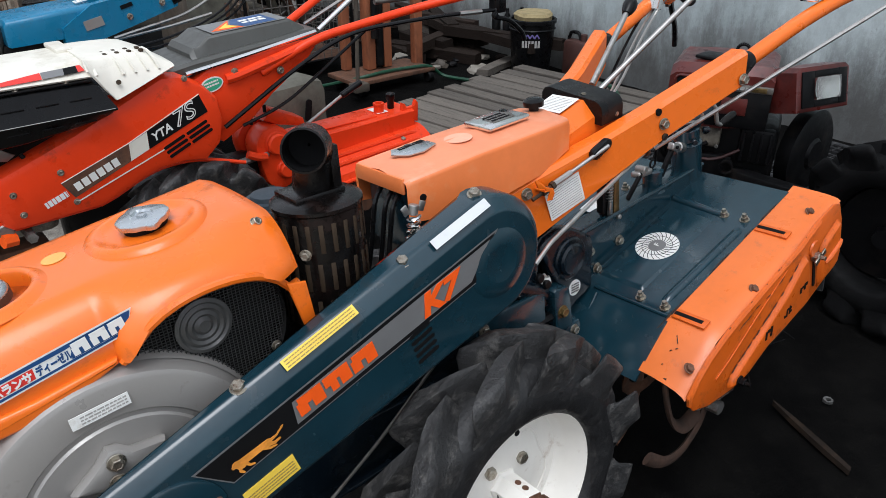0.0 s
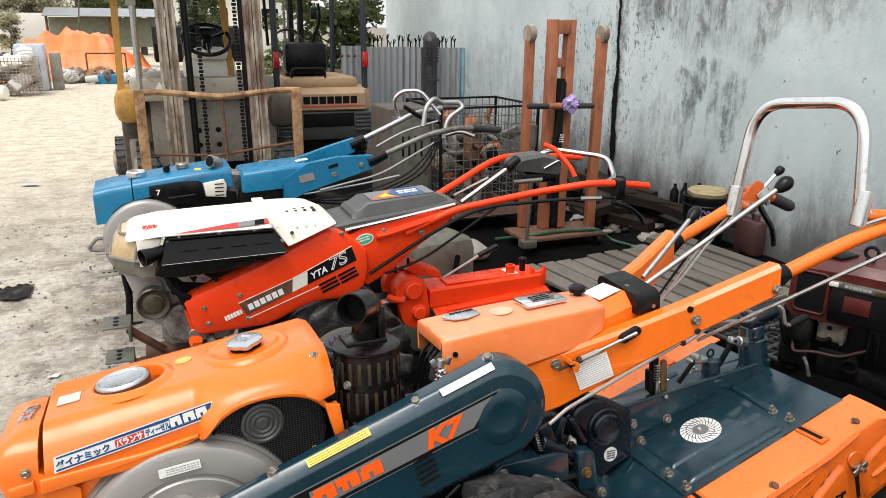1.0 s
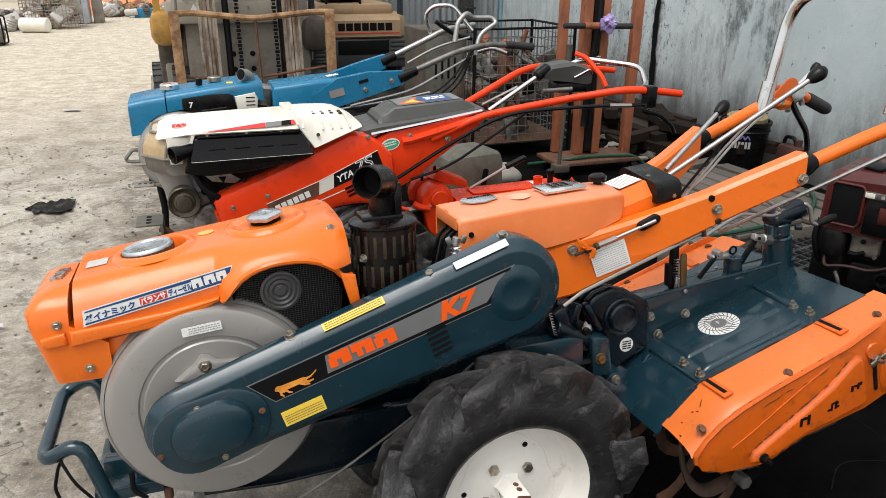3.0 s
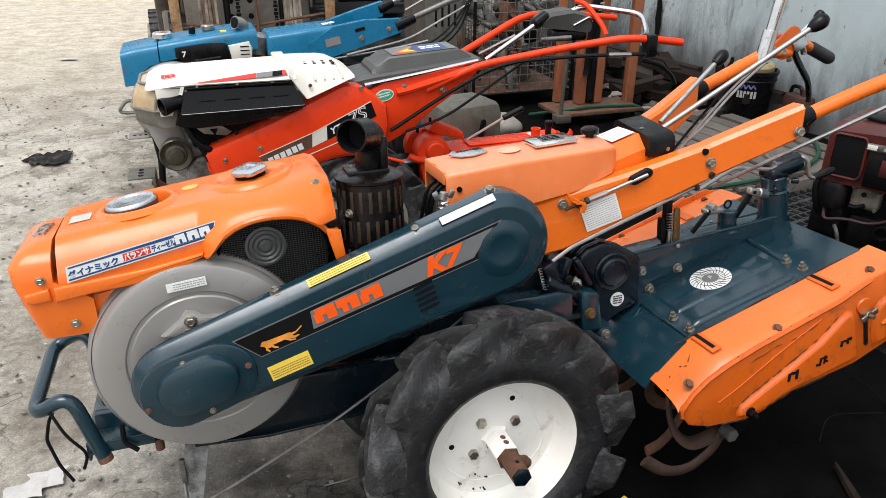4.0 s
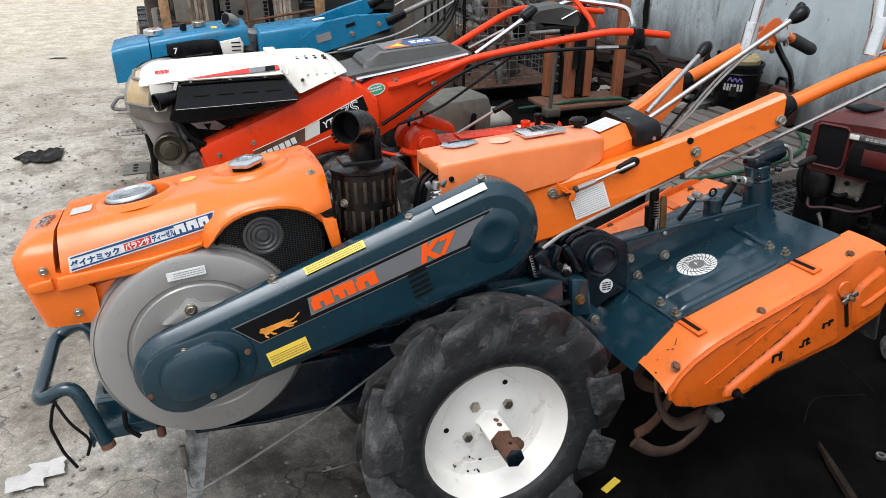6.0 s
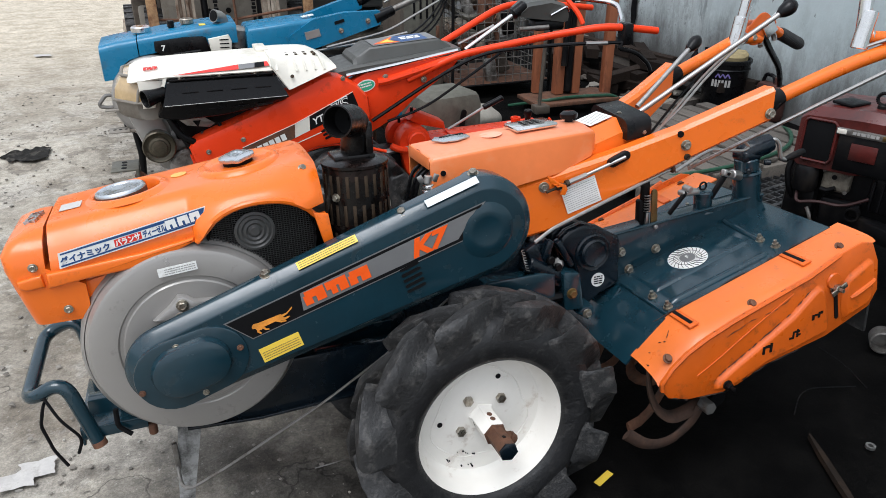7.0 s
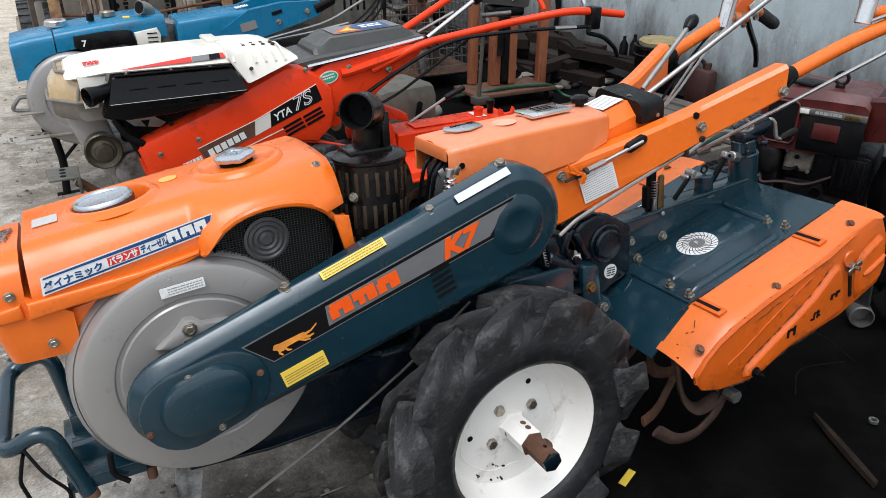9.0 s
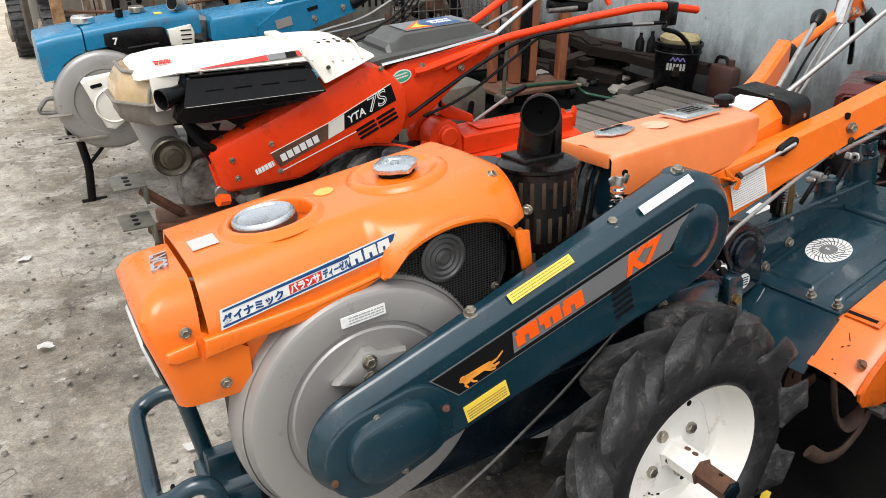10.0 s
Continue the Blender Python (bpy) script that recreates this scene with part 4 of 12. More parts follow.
    for p, q in zip(rings, rings[1:]):
        for i in range(48):
            rc.faces.new((p[i], p[(i + 1) % 48], q[(i + 1) % 48], q[i]))
    part("radiator_cap", rc, M_ZINC, hood, "two-eared bright radiator cap")
    yd = Vector((-0.555, 0.262, hood_top(-0.555)))
    part("round_sticker", lathe(B(), [(0.016, 0.0035), (0.016, 0.0045)], yd, yd + up, 20), M_STICKER, hood, "faded round yellow sticker")
    m = face((-0.775, 0.205, hood_top(-0.775) + 0.0025), (1, 0, 0.14), (0, 1, 0))
    part("paper_label", box(B(), 0.0, 0.038, 0.0, 0.042, 0.001, 0.002, 0, m), M_LITTER, hood, "small worn paper label")
    for x in (-0.325,):
        bolt("bonnet_bolt", (x, 0.13, hood_top(x) - 0.012), (0.3, -0.6, 0.7), 0.007, hood)
    # long blue and white name strip on the side
    d0, d1 = Vector((-0.776, 0.0930, 0.722)), Vector((-0.510, 0.0930, 0.776))
    ux = (d1 - d0)
    m = face(d0 + Vector((0, 0, 0.006)), ux, (0, 0, 1)) @ Matrix.Diagonal((1, 0.80, 1, 1))
    L = ux.length
    st = B()
    vs = [st.verts.new(m @ Vector(p)) for p in ((0, 0, 0.001), (L - 0.016, 0, 0.001), (L, 0.036, 0.001), (0.008, 0.036, 0.001))]
    st.faces.new(vs)
    strip = part("name_strip", st, M_PAPER, hood, "long blue and white name strip")
    st = B()
    st.faces.new([st.verts.new(m @ Vector(p)) for p in ((0.004, 0.003, 0.0016), (L - 0.018, 0.003, 0.0016), (L - 0.017, 0.007, 0.0016), (0.0045, 0.007, 0.0016))])
    st.faces.new([st.verts.new(m @ Vector(p)) for p in ((0.010, 0.0300, 0.0016), (L - 0.085, 0.0265, 0.0016), (L - 0.002, 0.0335, 0.0016), (0.011, 0.0335, 0.0016))])
    st.faces.new([st.verts.new(m @ Vector(p)) for p in ((L - 0.082, 0.0075, 0.0016), (L - 0.014, 0.0075, 0.0016), (L - 0.003, 0.033, 0.0016), (L - 0.076, 0.033, 0.0016))])
    part("strip_ground", st, M_DKBLUE, strip)
    letters("ダイナミック", 0.0170, M_DKBLUE, strip, m @ pose(0.006, 0.0095, 0.0012), "strip_lettering", 0.0005, squeeze=0.86, bold=0.0007)
    st = B()
    st.faces.new([st.verts.new(m @ Vector(p)) for p in ((0.100, 0.0085, 0.0014), (0.148, 0.0085, 0.0014), (0.150, 0.0255, 0.0014), (0.102, 0.0255, 0.0014))])
    part("red_patch", st, M_REDDECAL, strip)
    letters("バランサ", 0.0165, M_PAPER, strip, m @ pose(0.102, 0.0105, 0.0018), "strip_lettering", 0.0005, squeeze=0.68, bold=0.0007)
    letters("ディーゼル", 0.0165, M_DKBLUE, strip, m @ pose(0.151, 0.0105, 0.0012), "strip_lettering", 0.0005, squeeze=0.50, bold=0.0007)
    for k, w in enumerate((0.019, 0.020, 0.019)):
        pts = ((0, 0), (w * 0.38, 0), (w * 0.38, 0.010), (w * 0.60, 0.010), (w * 0.60, 0), (w, 0), (w, 0.021), (0.001, 0.021), (0.001, 0.014), (0, 0.014))
        glyph = prism(B(), pts, 0, 0.0008, 0)
        glyph.transform(m @ Matrix.Translation((L - 0.078 + k * 0.0222, 0.0095, 0.0026)) @ Matrix.Rotation(radians(-90), 4, "X"))
        bmesh.ops.recalc_face_normals(glyph, faces=glyph.faces)
        part("mark_glyph", glyph, M_PAPER, strip, "white maker's mark block")

    # nose with the head lamp
    bm = B()
    secs = []
    for k, (x_top, z, y0, y1, xb) in enumerate([(-0.842, 0.619, 0.110, 0.325, -0.750), (-0.848, 0.650, 0.102, 0.334, -0.742), (-0.858, 0.690, 0.100, 0.336, -0.742), (-0.868, 0.730, 0.100, 0.336, -0.800), (-0.870, 0.757, 0.104, 0.332, -0.799), (-0.858, 0.776, 0.118, 0.318, -0.798), (-0.840, 0.786, 0.135, 0.300, -0.797), (-0.826, 0.7925, 0.150, 0.286, -0.797)]):
        rr = 0.022
        loop = [(xb, y0)]
        for i in range(6):
            a = math.pi / 2 * i / 5
            loop.append((x_top + rr * (1 - math.sin(a)), y0 + rr * (1 - math.cos(a))))
        for i in range(6):
            a = math.pi / 2 * i / 5
            loop.append((x_top + rr * (1 - math.cos(a)), y1 - rr * (1 - math.sin(a))))
        loop.append((xb, y1))
        secs.append([Vector((x, y, z)) for x, y in loop])
    loft(bm, secs, closed=True)
    nose = P("nose", bm, M_ORANGE, "orange nose cowl around the head lamp", sharp=40)
    part("nose_fold", prism(B(), [(-0.848, 0.700), (-0.848, 0.714), (-0.808, 0.721), (-0.806, 0.697), (-0.836, 0.694)], 0.092, 0.106, 0.005, seg=3), M_ORANGE, nose)
    hex_bolts([(-0.779, 0.101, 0.646), (-0.819, 0.099, 0.735)], (0, -1, 0), 0.0062, nose)
    tilt = pose(-0.855, 0, 0.682, 0, -12.6, 0)
    part("lamp_frame", box(B(), -0.006, 0.02, 0.135, 0.300, -0.046, 0.040, 0.010, tilt), M_BLACK, nose, "black lamp frame")
    part("head_lamp", box(B(), -0.010, 0.01, 0.143, 0.292, -0.030, 0.034, 0.009, tilt, 3), M_LENS, nose, "clear ribbed head lamp glass")
    letters("LVCS", 0.030, M_ZINC, nose, face((-0.826, 0.243, 0.7912), (-0.14, -1, -0.02), (0.97, 0, 0.2)), "model_badge", 0.004, squeeze=0.85, bold=0.0012)
    part("side_panel", prism(B(), [(-0.748, 0.690), (-0.640, 0.712), (-0.672, 0.684), (-0.700, 0.662), (-0.725, 0.648), (-0.744, 0.652)], 0.112, 0.13, 0.006), M_ORANGE, nose)

    # flywheel cover
    fy = 0.080
    o = Vector((-0.571, fy, 0.541))
    bm = lathe(B(), [(0.002, 0.004), (0.128, 0.004), (0.131, 0.007), (0.137, 0.007), (0.140, 0.003), (0.183, 0.001), (0.190, 0.004), (0.197, 0.016), (0.199, 0.028), (0.199, 0.075)], o, o + Vector((0, 1, 0)), 72, cap=False)
    fly = P("flywheel_cover", bm, M_GREYPAINT, "round silver grey flywheel cover", sharp=30)
    part("casing_ring", lathe(B(), [(0.199, 0.02), (0.206, 0.03), (0.208, 0.06), (0.200, 0.085)], o, o + Vector((0, 1, 0)), 72, cap=False), M_GREYPAINT, fly)
    m = face((-0.616, fy - 0.0015, 0.688), (0.995, 0, 0.09), (0, 0, 1))
    lab = sticker("warning_label", m, 0.070, 0.017, M_PAPER, fly, "white warning label")
    part("label_print", bars(B(), m @ pose(0, 0, 0.001), 0.012, 0.002, 0.067, 0.015, 3, 0.4, 7, 0.10, 0.0006), M_FAINT, lab)
    # raised triangular lug with its bolts
    part("mount_boss", prism(B(), [(-0.640, 0.606), (-0.606, 0.632), (-0.590, 0.650), (-0.575, 0.648), (-0.562, 0.636), (-0.520, 0.632), (-0.52, 0.60), (-0.58, 0.585)], 0.064, 0.088, 0.010), M_GREYPAINT, fly)
    hex_bolts([(-0.584, 0.064, 0.632), (-0.589, 0.052, 0.612)], (0, -1, 0), 0.009, fly)

    # fan screen
    fc = Vector((-0.418, 0.112, 0.722))
    bm = lathe(B(), [(0.103, 0.0), (0.103, 0.03)], fc, fc + Vector((0, 1, 0)), 40)
    fan = P("fan_housing", bm, M_BLACK, "black fan housing")
    scr = B()
    for i in range(-24, 25):
        u = i * 0.0041
        hw = math.sqrt(max(0, 0.100 ** 2 - u * u))
        box(scr, fc.x - hw, fc.x + hw, 0.1075, 0.1085, fc.z + u - 0.0005, fc.z + u + 0.0005, 0)
    for i in range(-18, 19):
        u = i * 0.0054
        hw = math.sqrt(max(0, 0.100 ** 2 - u * u))
        box(scr, fc.x + u - 0.0004, fc.x + u + 0.0004, 0.1065, 0.1080, fc.z - hw, fc.z + hw, 0)
    part("fan_screen", scr, M_SCREEN, fan, "fine black wire screen")["kind"] = "stuff"
    part("screen_hub", lathe(B(), [(0.039, 0), (0.039, 0.003), (0.034, 0.005), (0.031, 0.002), (0.026, 0.005), (0.022, 0.002), (0.017, 0.005), (0.013, 0.002), (0.008, 0.006), (0.002, 0.006)], Vector((fc.x - 0.014, 0.106, fc.z + 0.022)), Vector((fc.x - 0.014, -1, fc.z + 0.022)), 36), M_DARKPANEL, fan, "ribbed black hub plate")
    part("screen_ring", lathe(B(), [(0.098, 0.0), (0.103, -0.006), (0.106, 0.0)], fc + Vector((0, -0.002, 0)), fc + Vector((0, 1, 0)), 40, cap=False), M_BLACK, fan)
    bolt("screen_bolt", (-0.338, 0.104, 0.672), (0, -1, 0), 0.006, fan)

    # engine block and crankcase under the bonnet
    eng = B()
    box(eng, -0.75, -0.33, 0.165, 0.32, 0.36, 0.70, 0.02)
    box(eng, -0.34, -0.20, 0.17, 0.32, 0.44, 0.66, 0.02)
    box(eng, -0.33, -0.12, 0.19, 0.30, 0.62, 0.72, 0.015)
    P("engine_block", eng, M_IRON, "oily black cast engine block")
    al = B()
    cyl(al, (-0.30, 0.30, 0.64), (-0.30, 0.30, 0.76), 0.045, n=18, bev=0.006)
    box(al, -0.30, -0.24, 0.21, 0.26, 0.70, 0.77, 0.01)
    P("cylinder_head", al, M_ALU, "grimy cast cylinder head")

    # belt cover
    bm = B()
    loft(bm, [[Vector((x, y, z)) for x, z in stadium(-0.6144, 0.5275, 0.0865 - k, 0.015, 0.709, 0.109 - k, 22)] for y, k in ((0.0100, 0.0250), (0.0102, 0.0225), (0.0114, 0.0202), (0.0255, 0.0052), (0.0282, 0.0022), (0.0320, 0.0006), (0.036, 0.0), (9, 0.0))])
    for v in bm.verts:
        if v.co.y > 1:
            v.co.y = 0.034 + 0.046 * min(1.0, max(0.0, (v.co.x + 0.085) / 0.085)) ** 1.3
    cover = P("belt_cover", bm, M_NAVY, "long glossy dark blue belt cover", sharp=30)
    oval = stadium(-0.6057, 0.5270, 0.051, -0.5605, 0.5400, 0.050, 14)
    part("oval_hatch", prism(B(), stadium(-0.6163, 0.5194, 0.071, -0.5458, 0.5387, 0.067, 14), 0.004, 0.012, 0.004, front_only=True), M_NAVY, cover)
    part("hatch_bulge", prism(B(), oval, -0.016, 0.008, 0.015, seg=2, front_only=True), M_NAVY, cover)
    hex_bolts([(-0.567, 0.004, 0.473), (-0.605, 0.004, 0.578)], (0, -1, 0), 0.0048, cover, M_BOLT)
    hex_bolts([(-0.676, 0.004, 0.497), (-0.494, 0.004, 0.553)], (0, -1, 0), 0.0048, cover, M_RUSTY)
    e0 = Vector((0.015, 0.010, 0.708))
    part("end_dome", lathe(B(), [(0.066, -0.003), (0.061, -0.0004), (0.052, 0.0022), (0.042, 0.0042), (0.032, 0.0055), (0.029, 0.0047), (0.002, 0.0047)], e0, e0 - Vector((0, 1, 0)), 40), M_NAVY, cover)
    for p in ((-0.428, 0.036, 0.678), (-0.156, 0.034, 0.762), (0.004, 0.052, 0.818)):
        bolt("cover_bolt", p, (-0.25, -0.35, 1), 0.009, cover)
    # stickers along the face; they run with the cover's slope
    sl = Vector((0.612, 0, 0.176)).normalized()
    dn = Vector((sl.z, 0, -sl.x))

    def on_face(x, z, y=0.0095):
        return face((x, y, z), sl, -dn)

    def patch(name, pts, material, parent, y=0.009, label=""):
        b2 = B()
        b2.faces.new([b2.verts.new((x, y, z)) for x, z in pts])
        bmesh.ops.recalc_face_normals(b2, faces=b2.faces)
        return part(name, b2, material, parent, label)

    def q(s, t):
        """A place on the face: s along the cover, t across it, from its first pulley."""
        p = Vector((-0.602, 0, 0.535)) + sl * s - dn * t
        return (p.x, p.z)
    band = patch("name_band", [q(0.104, 0.041), q(0.648, 0.054), q(0.634, 0.0435), q(0.614, 0.030), q(0.600, 0.014), q(0.585, -0.002), q(0.137, -0.008)], M_INK, cover, 0.0080, "black and grey name band")
    patch("band_line", [q(0.100, 0.0435), q(0.656, 0.0565), q(0.640, 0.0445), q(0.618, 0.030), q(0.604, 0.0135), q(0.588, -0.0045), q(0.136, -0.0105)], M_GREYDECAL, band, 0.0088)
    patch("grey_field", [q(0.243, 0.001), q(0.250, 0.038), q(0.634, 0.0495), q(0.608, 0.032), q(0.592, 0.016), q(0.578, 0.0045)], M_GREYDECAL, band, 0.0074)
    for k in range(3):
        # one glyph as one notched block
        m = on_face(*q(0.252 + k * 0.0465, 0.008), 0.0070)
        w, h = 0.043, 0.0285
        if k == 1:
            pts = ((0, 0.012), (0.008, 0.012), (0.008, 0.0), (0.020, 0.0), (0.020, 0.016), (0.025, 0.016), (0.025, 0.0), (w, 0.0), (w, h), (0, h))
        else:
            pts = ((0, 0), (0.016, 0), (0.016, 0.013), (0.024, 0.013), (0.024, 0), (w, 0), (w, h), (0.004, h), (0.004, 0.020), (0, 0.020))
        glyph = prism(B(), pts, 0, 0.0008, 0)
        glyph.transform(m @ Matrix.Translation((0, 0, 0.0010)) @ Matrix.Rotation(radians(-90), 4, "X"))
        bmesh.ops.recalc_face_normals(glyph, faces=glyph.faces)
        part("mark_glyph", glyph, M_ORDECAL, band, "orange maker's mark block")
    letters("K7", 0.050, M_ORDECAL, band, on_face(*q(0.478, 0.008), 0.0068), "model_lettering", 0.0006, shear=0.30, squeeze=1.22, bold=0.0024)
    # leaping golden cat, as a plain shape
    cat = B()
    for k, (a, b_, ra, rb_) in enumerate((((16, 16), (46, 19), 7.5, 6.5), ((46, 19), (66, 21), 6.5, 6.0), ((9, 18), (17, 15), 6.5, 8.0), ((4, 16), (9, 17), 3.2, 4.5), ((12, 11), (18, 9), 4.5, 4.0), ((68, 21), (82, 24), 3.0, 1.6), ((82, 24), (93, 31), 1.5, 1.2), ((93, 31), (97, 34), 1.8, 0.8), ((14, 11), (10, 3), 3.2, 2.2), ((10, 3), (14, -2), 2.2, 1.8), ((22, 12), (27, 3), 3.2, 2.0), ((27, 3), (33, 1), 1.8, 1.4), ((62, 18), (74, 13), 4.0, 2.8), ((74, 13), (84, 15), 2.4, 1.5), ((56, 16), (64, 9), 3.6, 2.2), ((64, 9), (74, 7), 2.0, 1.3))):
        pa, pb = q(0.142 + a[0] * 0.00086, -0.001 + a[1] * 0.00086 - a[0] * 0.00010), q(0.142 + b_[0] * 0.00086, -0.001 + b_[1] * 0.00086 - b_[0] * 0.00010)
        prism(cat, stadium(pa[0], pa[1], ra * 0.00080, pb[0], pb[1], rb_ * 0.00080, 8), 0.0064 - 0.00003 * k, 0.0074, 0)
    part("animal_emblem", cat, M_GOLD, band, "golden leaping animal emblem")
    for s, t, w in ((0.136, -0.067, 0.081),):
        m = on_face(*q(s, t))
        lab = sticker("yellow_label", m, w, 0.031, M_YELLOW, cover, "yellow warning label")
        part("label_print", bars(B(), m @ pose(0, 0, 0.001), 0.004, 0.003, w - 0.004, 0.023, 4, 0.35, 3, 0.045, 0.0006), M_YPRINT, lab)
    # labels on the sloping upper edge
    for s0, s1, mt, lb in ((0.266, 0.390, M_YELLOW, "yellow warning label"), (0.540, 0.656, M_LABEL, "blank white label")):
        x0, z0 = q(s0, 0.0825 + 0.0425 * (s0 + 0.0135) - 0.0155)
        m = face((x0, 0.0118, z0), sl - dn * 0.0425, Vector((0, 0.0140, 0)) - dn * 0.0145)
        lab = sticker("edge_label", m @ pose(0, 0.0015, 0.0008), s1 - s0, 0.0158, mt, cover, lb)
        if mt is M_YELLOW:
            part("label_print", bars(B(), m @ pose(0, 0, 0.0021), 0.004, 0.0025, s1 - s0 - 0.004, 0.0160, 3, 0.35, 5, 0.04, 0.0006), M_YPRINT, lab)
    for k in range(5):
        s0 = 0.447
        p0, p1 = q(s0, -0.008 - k * 0.0125), q(s0 + 0.036, -0.006 - k * 0.0125)
        part("vent_slot", prism(B(), stadium(p0[0], p0[1], 0.0031, p1[0], p1[1], 0.0031, 6), 0.0085, 0.0105, 0.0), M_INK, cover)

    # silencer with its bent outlet
    mc = Vector((-0.214, 0.158, 0.640))
    mu = P("silencer", lathe(B(), [(0.060, 0), (0.0665, 0.006), (0.0665, 0.200), (0.069, 0.203), (0.069, 0.208), (0.058, 0.214), (0.030, 0.216)], mc, mc + Vector((0, 0, 1)), 40), M_MUFFLER, "sooty slotted silencer")
    for ring, z in enumerate((0.025, 0.085, 0.145)):
        for k in range(22):
            a = 2 * math.pi * (k + 0.4 * ring) / 22
            m = Matrix.Translation(mc + Vector((0, 0, z))) @ pose(0, 0, 0, 0, 0, math.degrees(a))
            part("heat_slot", box(B(), 0.064, 0.0675, -0.0036, 0.0036, 0, 0.044, 0.001, m), M_SLOT, mu)
    hex_bolts([mc + Vector((-0.052, -0.043, 0.145))], (-0.75, -0.66, 0), 0.007, mu)
    e = B()
    neck_, knee, lip_ = mc + Vector((0.006, 0.018, 0.205)), mc + Vector((0.013, 0.010, 0.290)), mc + Vector((-0.040, -0.058, 0.300))
    tube(e, [neck_, knee, lip_], 0.031, bend=0.045, n=22, seg=9, caps=False)
    box(e, -0.26, -0.175, 0.135, 0.20, 0.850, 0.862, 0.003)
    box(e, -0.192, -0.176, 0.140, 0.195, 0.850, 0.925, 0.004)
    part("outlet_elbow", e, M_MUFFLER, mu, "black outlet elbow")
    way_ = (lip_ - knee).normalized()
    part("outlet_lip", lathe(B(), [(0.0312, -0.004), (0.0318, 0.0005), (0.0290, 0.0010), (0.0285, -0.010)], lip_, lip_ + way_, 22, cap=False), M_MUFFLER, mu)
    # ink black inside paints in the darkness of the sooty opening
    part("outlet_bore", lathe(B(), [(0.0286, -0.001), (0.0280, -0.045), (0.002, -0.050)], lip_, lip_ + way_, 22, cap=False), M_INK, mu, "outlet bore, flat black for soot and inner shade")
    # air cleaner
    ac = Vector((-0.205, 0.335, 0.62))
    # the sky reflected in the lid is put into its greyed paint
    P("air_cleaner", lathe(B(), [(0.052, 0), (0.052, 0.140), (0.066, 0.144), (0.068, 0.158), (0.064, 0.164), (0.056, 0.165), (0.054, 0.173), (0.046, 0.174), (0.044, 0.182), (0.034, 0.183), (0.032, 0.190), (0.020, 0.192), (0.002, 0.192)], ac, ac + Vector((0, 0, 1)), 40), M_GREYNAVY, "dark oil-bath air cleaner, its stepped lid greyed for reflected sky", sharp=30)
    # stand-in for an unidentified pale lump, added as part of the engine
    lump = B()
    bmesh.ops.create_icosphere(lump, subdivisions=3, radius=0.045)
    for v in lump.verts:
        v.co *= 1 + 0.35 * noise.noise(v.co * 30)
        v.co = Vector((v.co.x * 1.15 - 0.265, v.co.y * 0.8 + 0.455, v.co.z * 0.8 + 0.725))
    P("dusty_casting", lump, M_TANGREY, "pale lump of unknown kind behind the air cleaner")

    # faded cover over the gear case
    bm = B()
    secs = []
    for x, y0, y1, zt, zn in ((-0.054, 0.150, 0.300, 0.837, 0.766), (-0.047, 0.145, 0.304, 0.842, 0.760), (0.10, 0.142, 0.302, 0.854, 0.742), (0.25, 0.140, 0.296, 0.862, 0.766), (0.335, 0.146, 0.288, 0.864, 0.795), (0.352, 0.160, 0.274, 0.856, 0.81)):
        r = 0.011
        loop = [(y0, zn)]
        for i in range(6):
            a = math.pi / 2 * i / 5
            loop.append((y0 + r * (1 - math.cos(a)), zt - 0.008 - r * (1 - math.sin(a))))
        loop.append(((y0 + y1) / 2, zt))
        for i in range(6):
            a = math.pi / 2 * i / 5
            loop.append((y1 - r * (1 - math.sin(a)), zt - 0.008 - r * (1 - math.cos(a))))
        loop.append((y1, zn))
        secs.append([Vector((x, y, z)) for y, z in loop])
    loft(bm, secs, closed=False)
    thicken(bm, 0.004)
    gc = P("gear_cover", bm, M_PEACH, "faded orange sheet cover, its top toned lighter as lit from above", sharp=45)
    # faces not looking up take the deeper tone, as light falls from above
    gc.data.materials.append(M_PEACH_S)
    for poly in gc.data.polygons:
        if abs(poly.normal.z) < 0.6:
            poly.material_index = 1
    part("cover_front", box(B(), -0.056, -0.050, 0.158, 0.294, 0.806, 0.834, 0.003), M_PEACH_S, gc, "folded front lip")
    part("cover_hole", cyl(B(), (-0.027, 0.1480, 0.799), (-0.027, 0.1415, 0.799), 0.006, n=12), M_INK, gc)
    eb = part("metal_plaque", box(B(), 0, 0.105, 0, 0.072, -0.002, 0.008, 0.004, face((0.165, 0.185, 0.8595), (1, 0, 0.052), (0, 1, 0))), M_CHROME, gc, "chrome plaque with a worn shield")
    part("plaque_ground", prism(B(), [(0.022, -0.012), (0.076, -0.012), (0.088, -0.034), (0.076, -0.060), (0.060, -0.052), (0.040, -0.060), (0.026, -0.040)], 0.008, 0.0088, 0, face((0.165, 0.185, 0.8595), (1, 0, 0.052), (0, 1, 0)) @ pose(0, 0, 0, 90, 0, 0)), M_DULLSTEEL, eb, "worn shield on the plaque")
    part("plaque_field", bars(B(), face((0.180, 0.198, 0.8690), (1, 0, 0.052), (0, 1, 0)), 0.012, 0.004, 0.058, 0.040, 3, 0.45, 9, 0.30, 0.001), M_INK, eb)
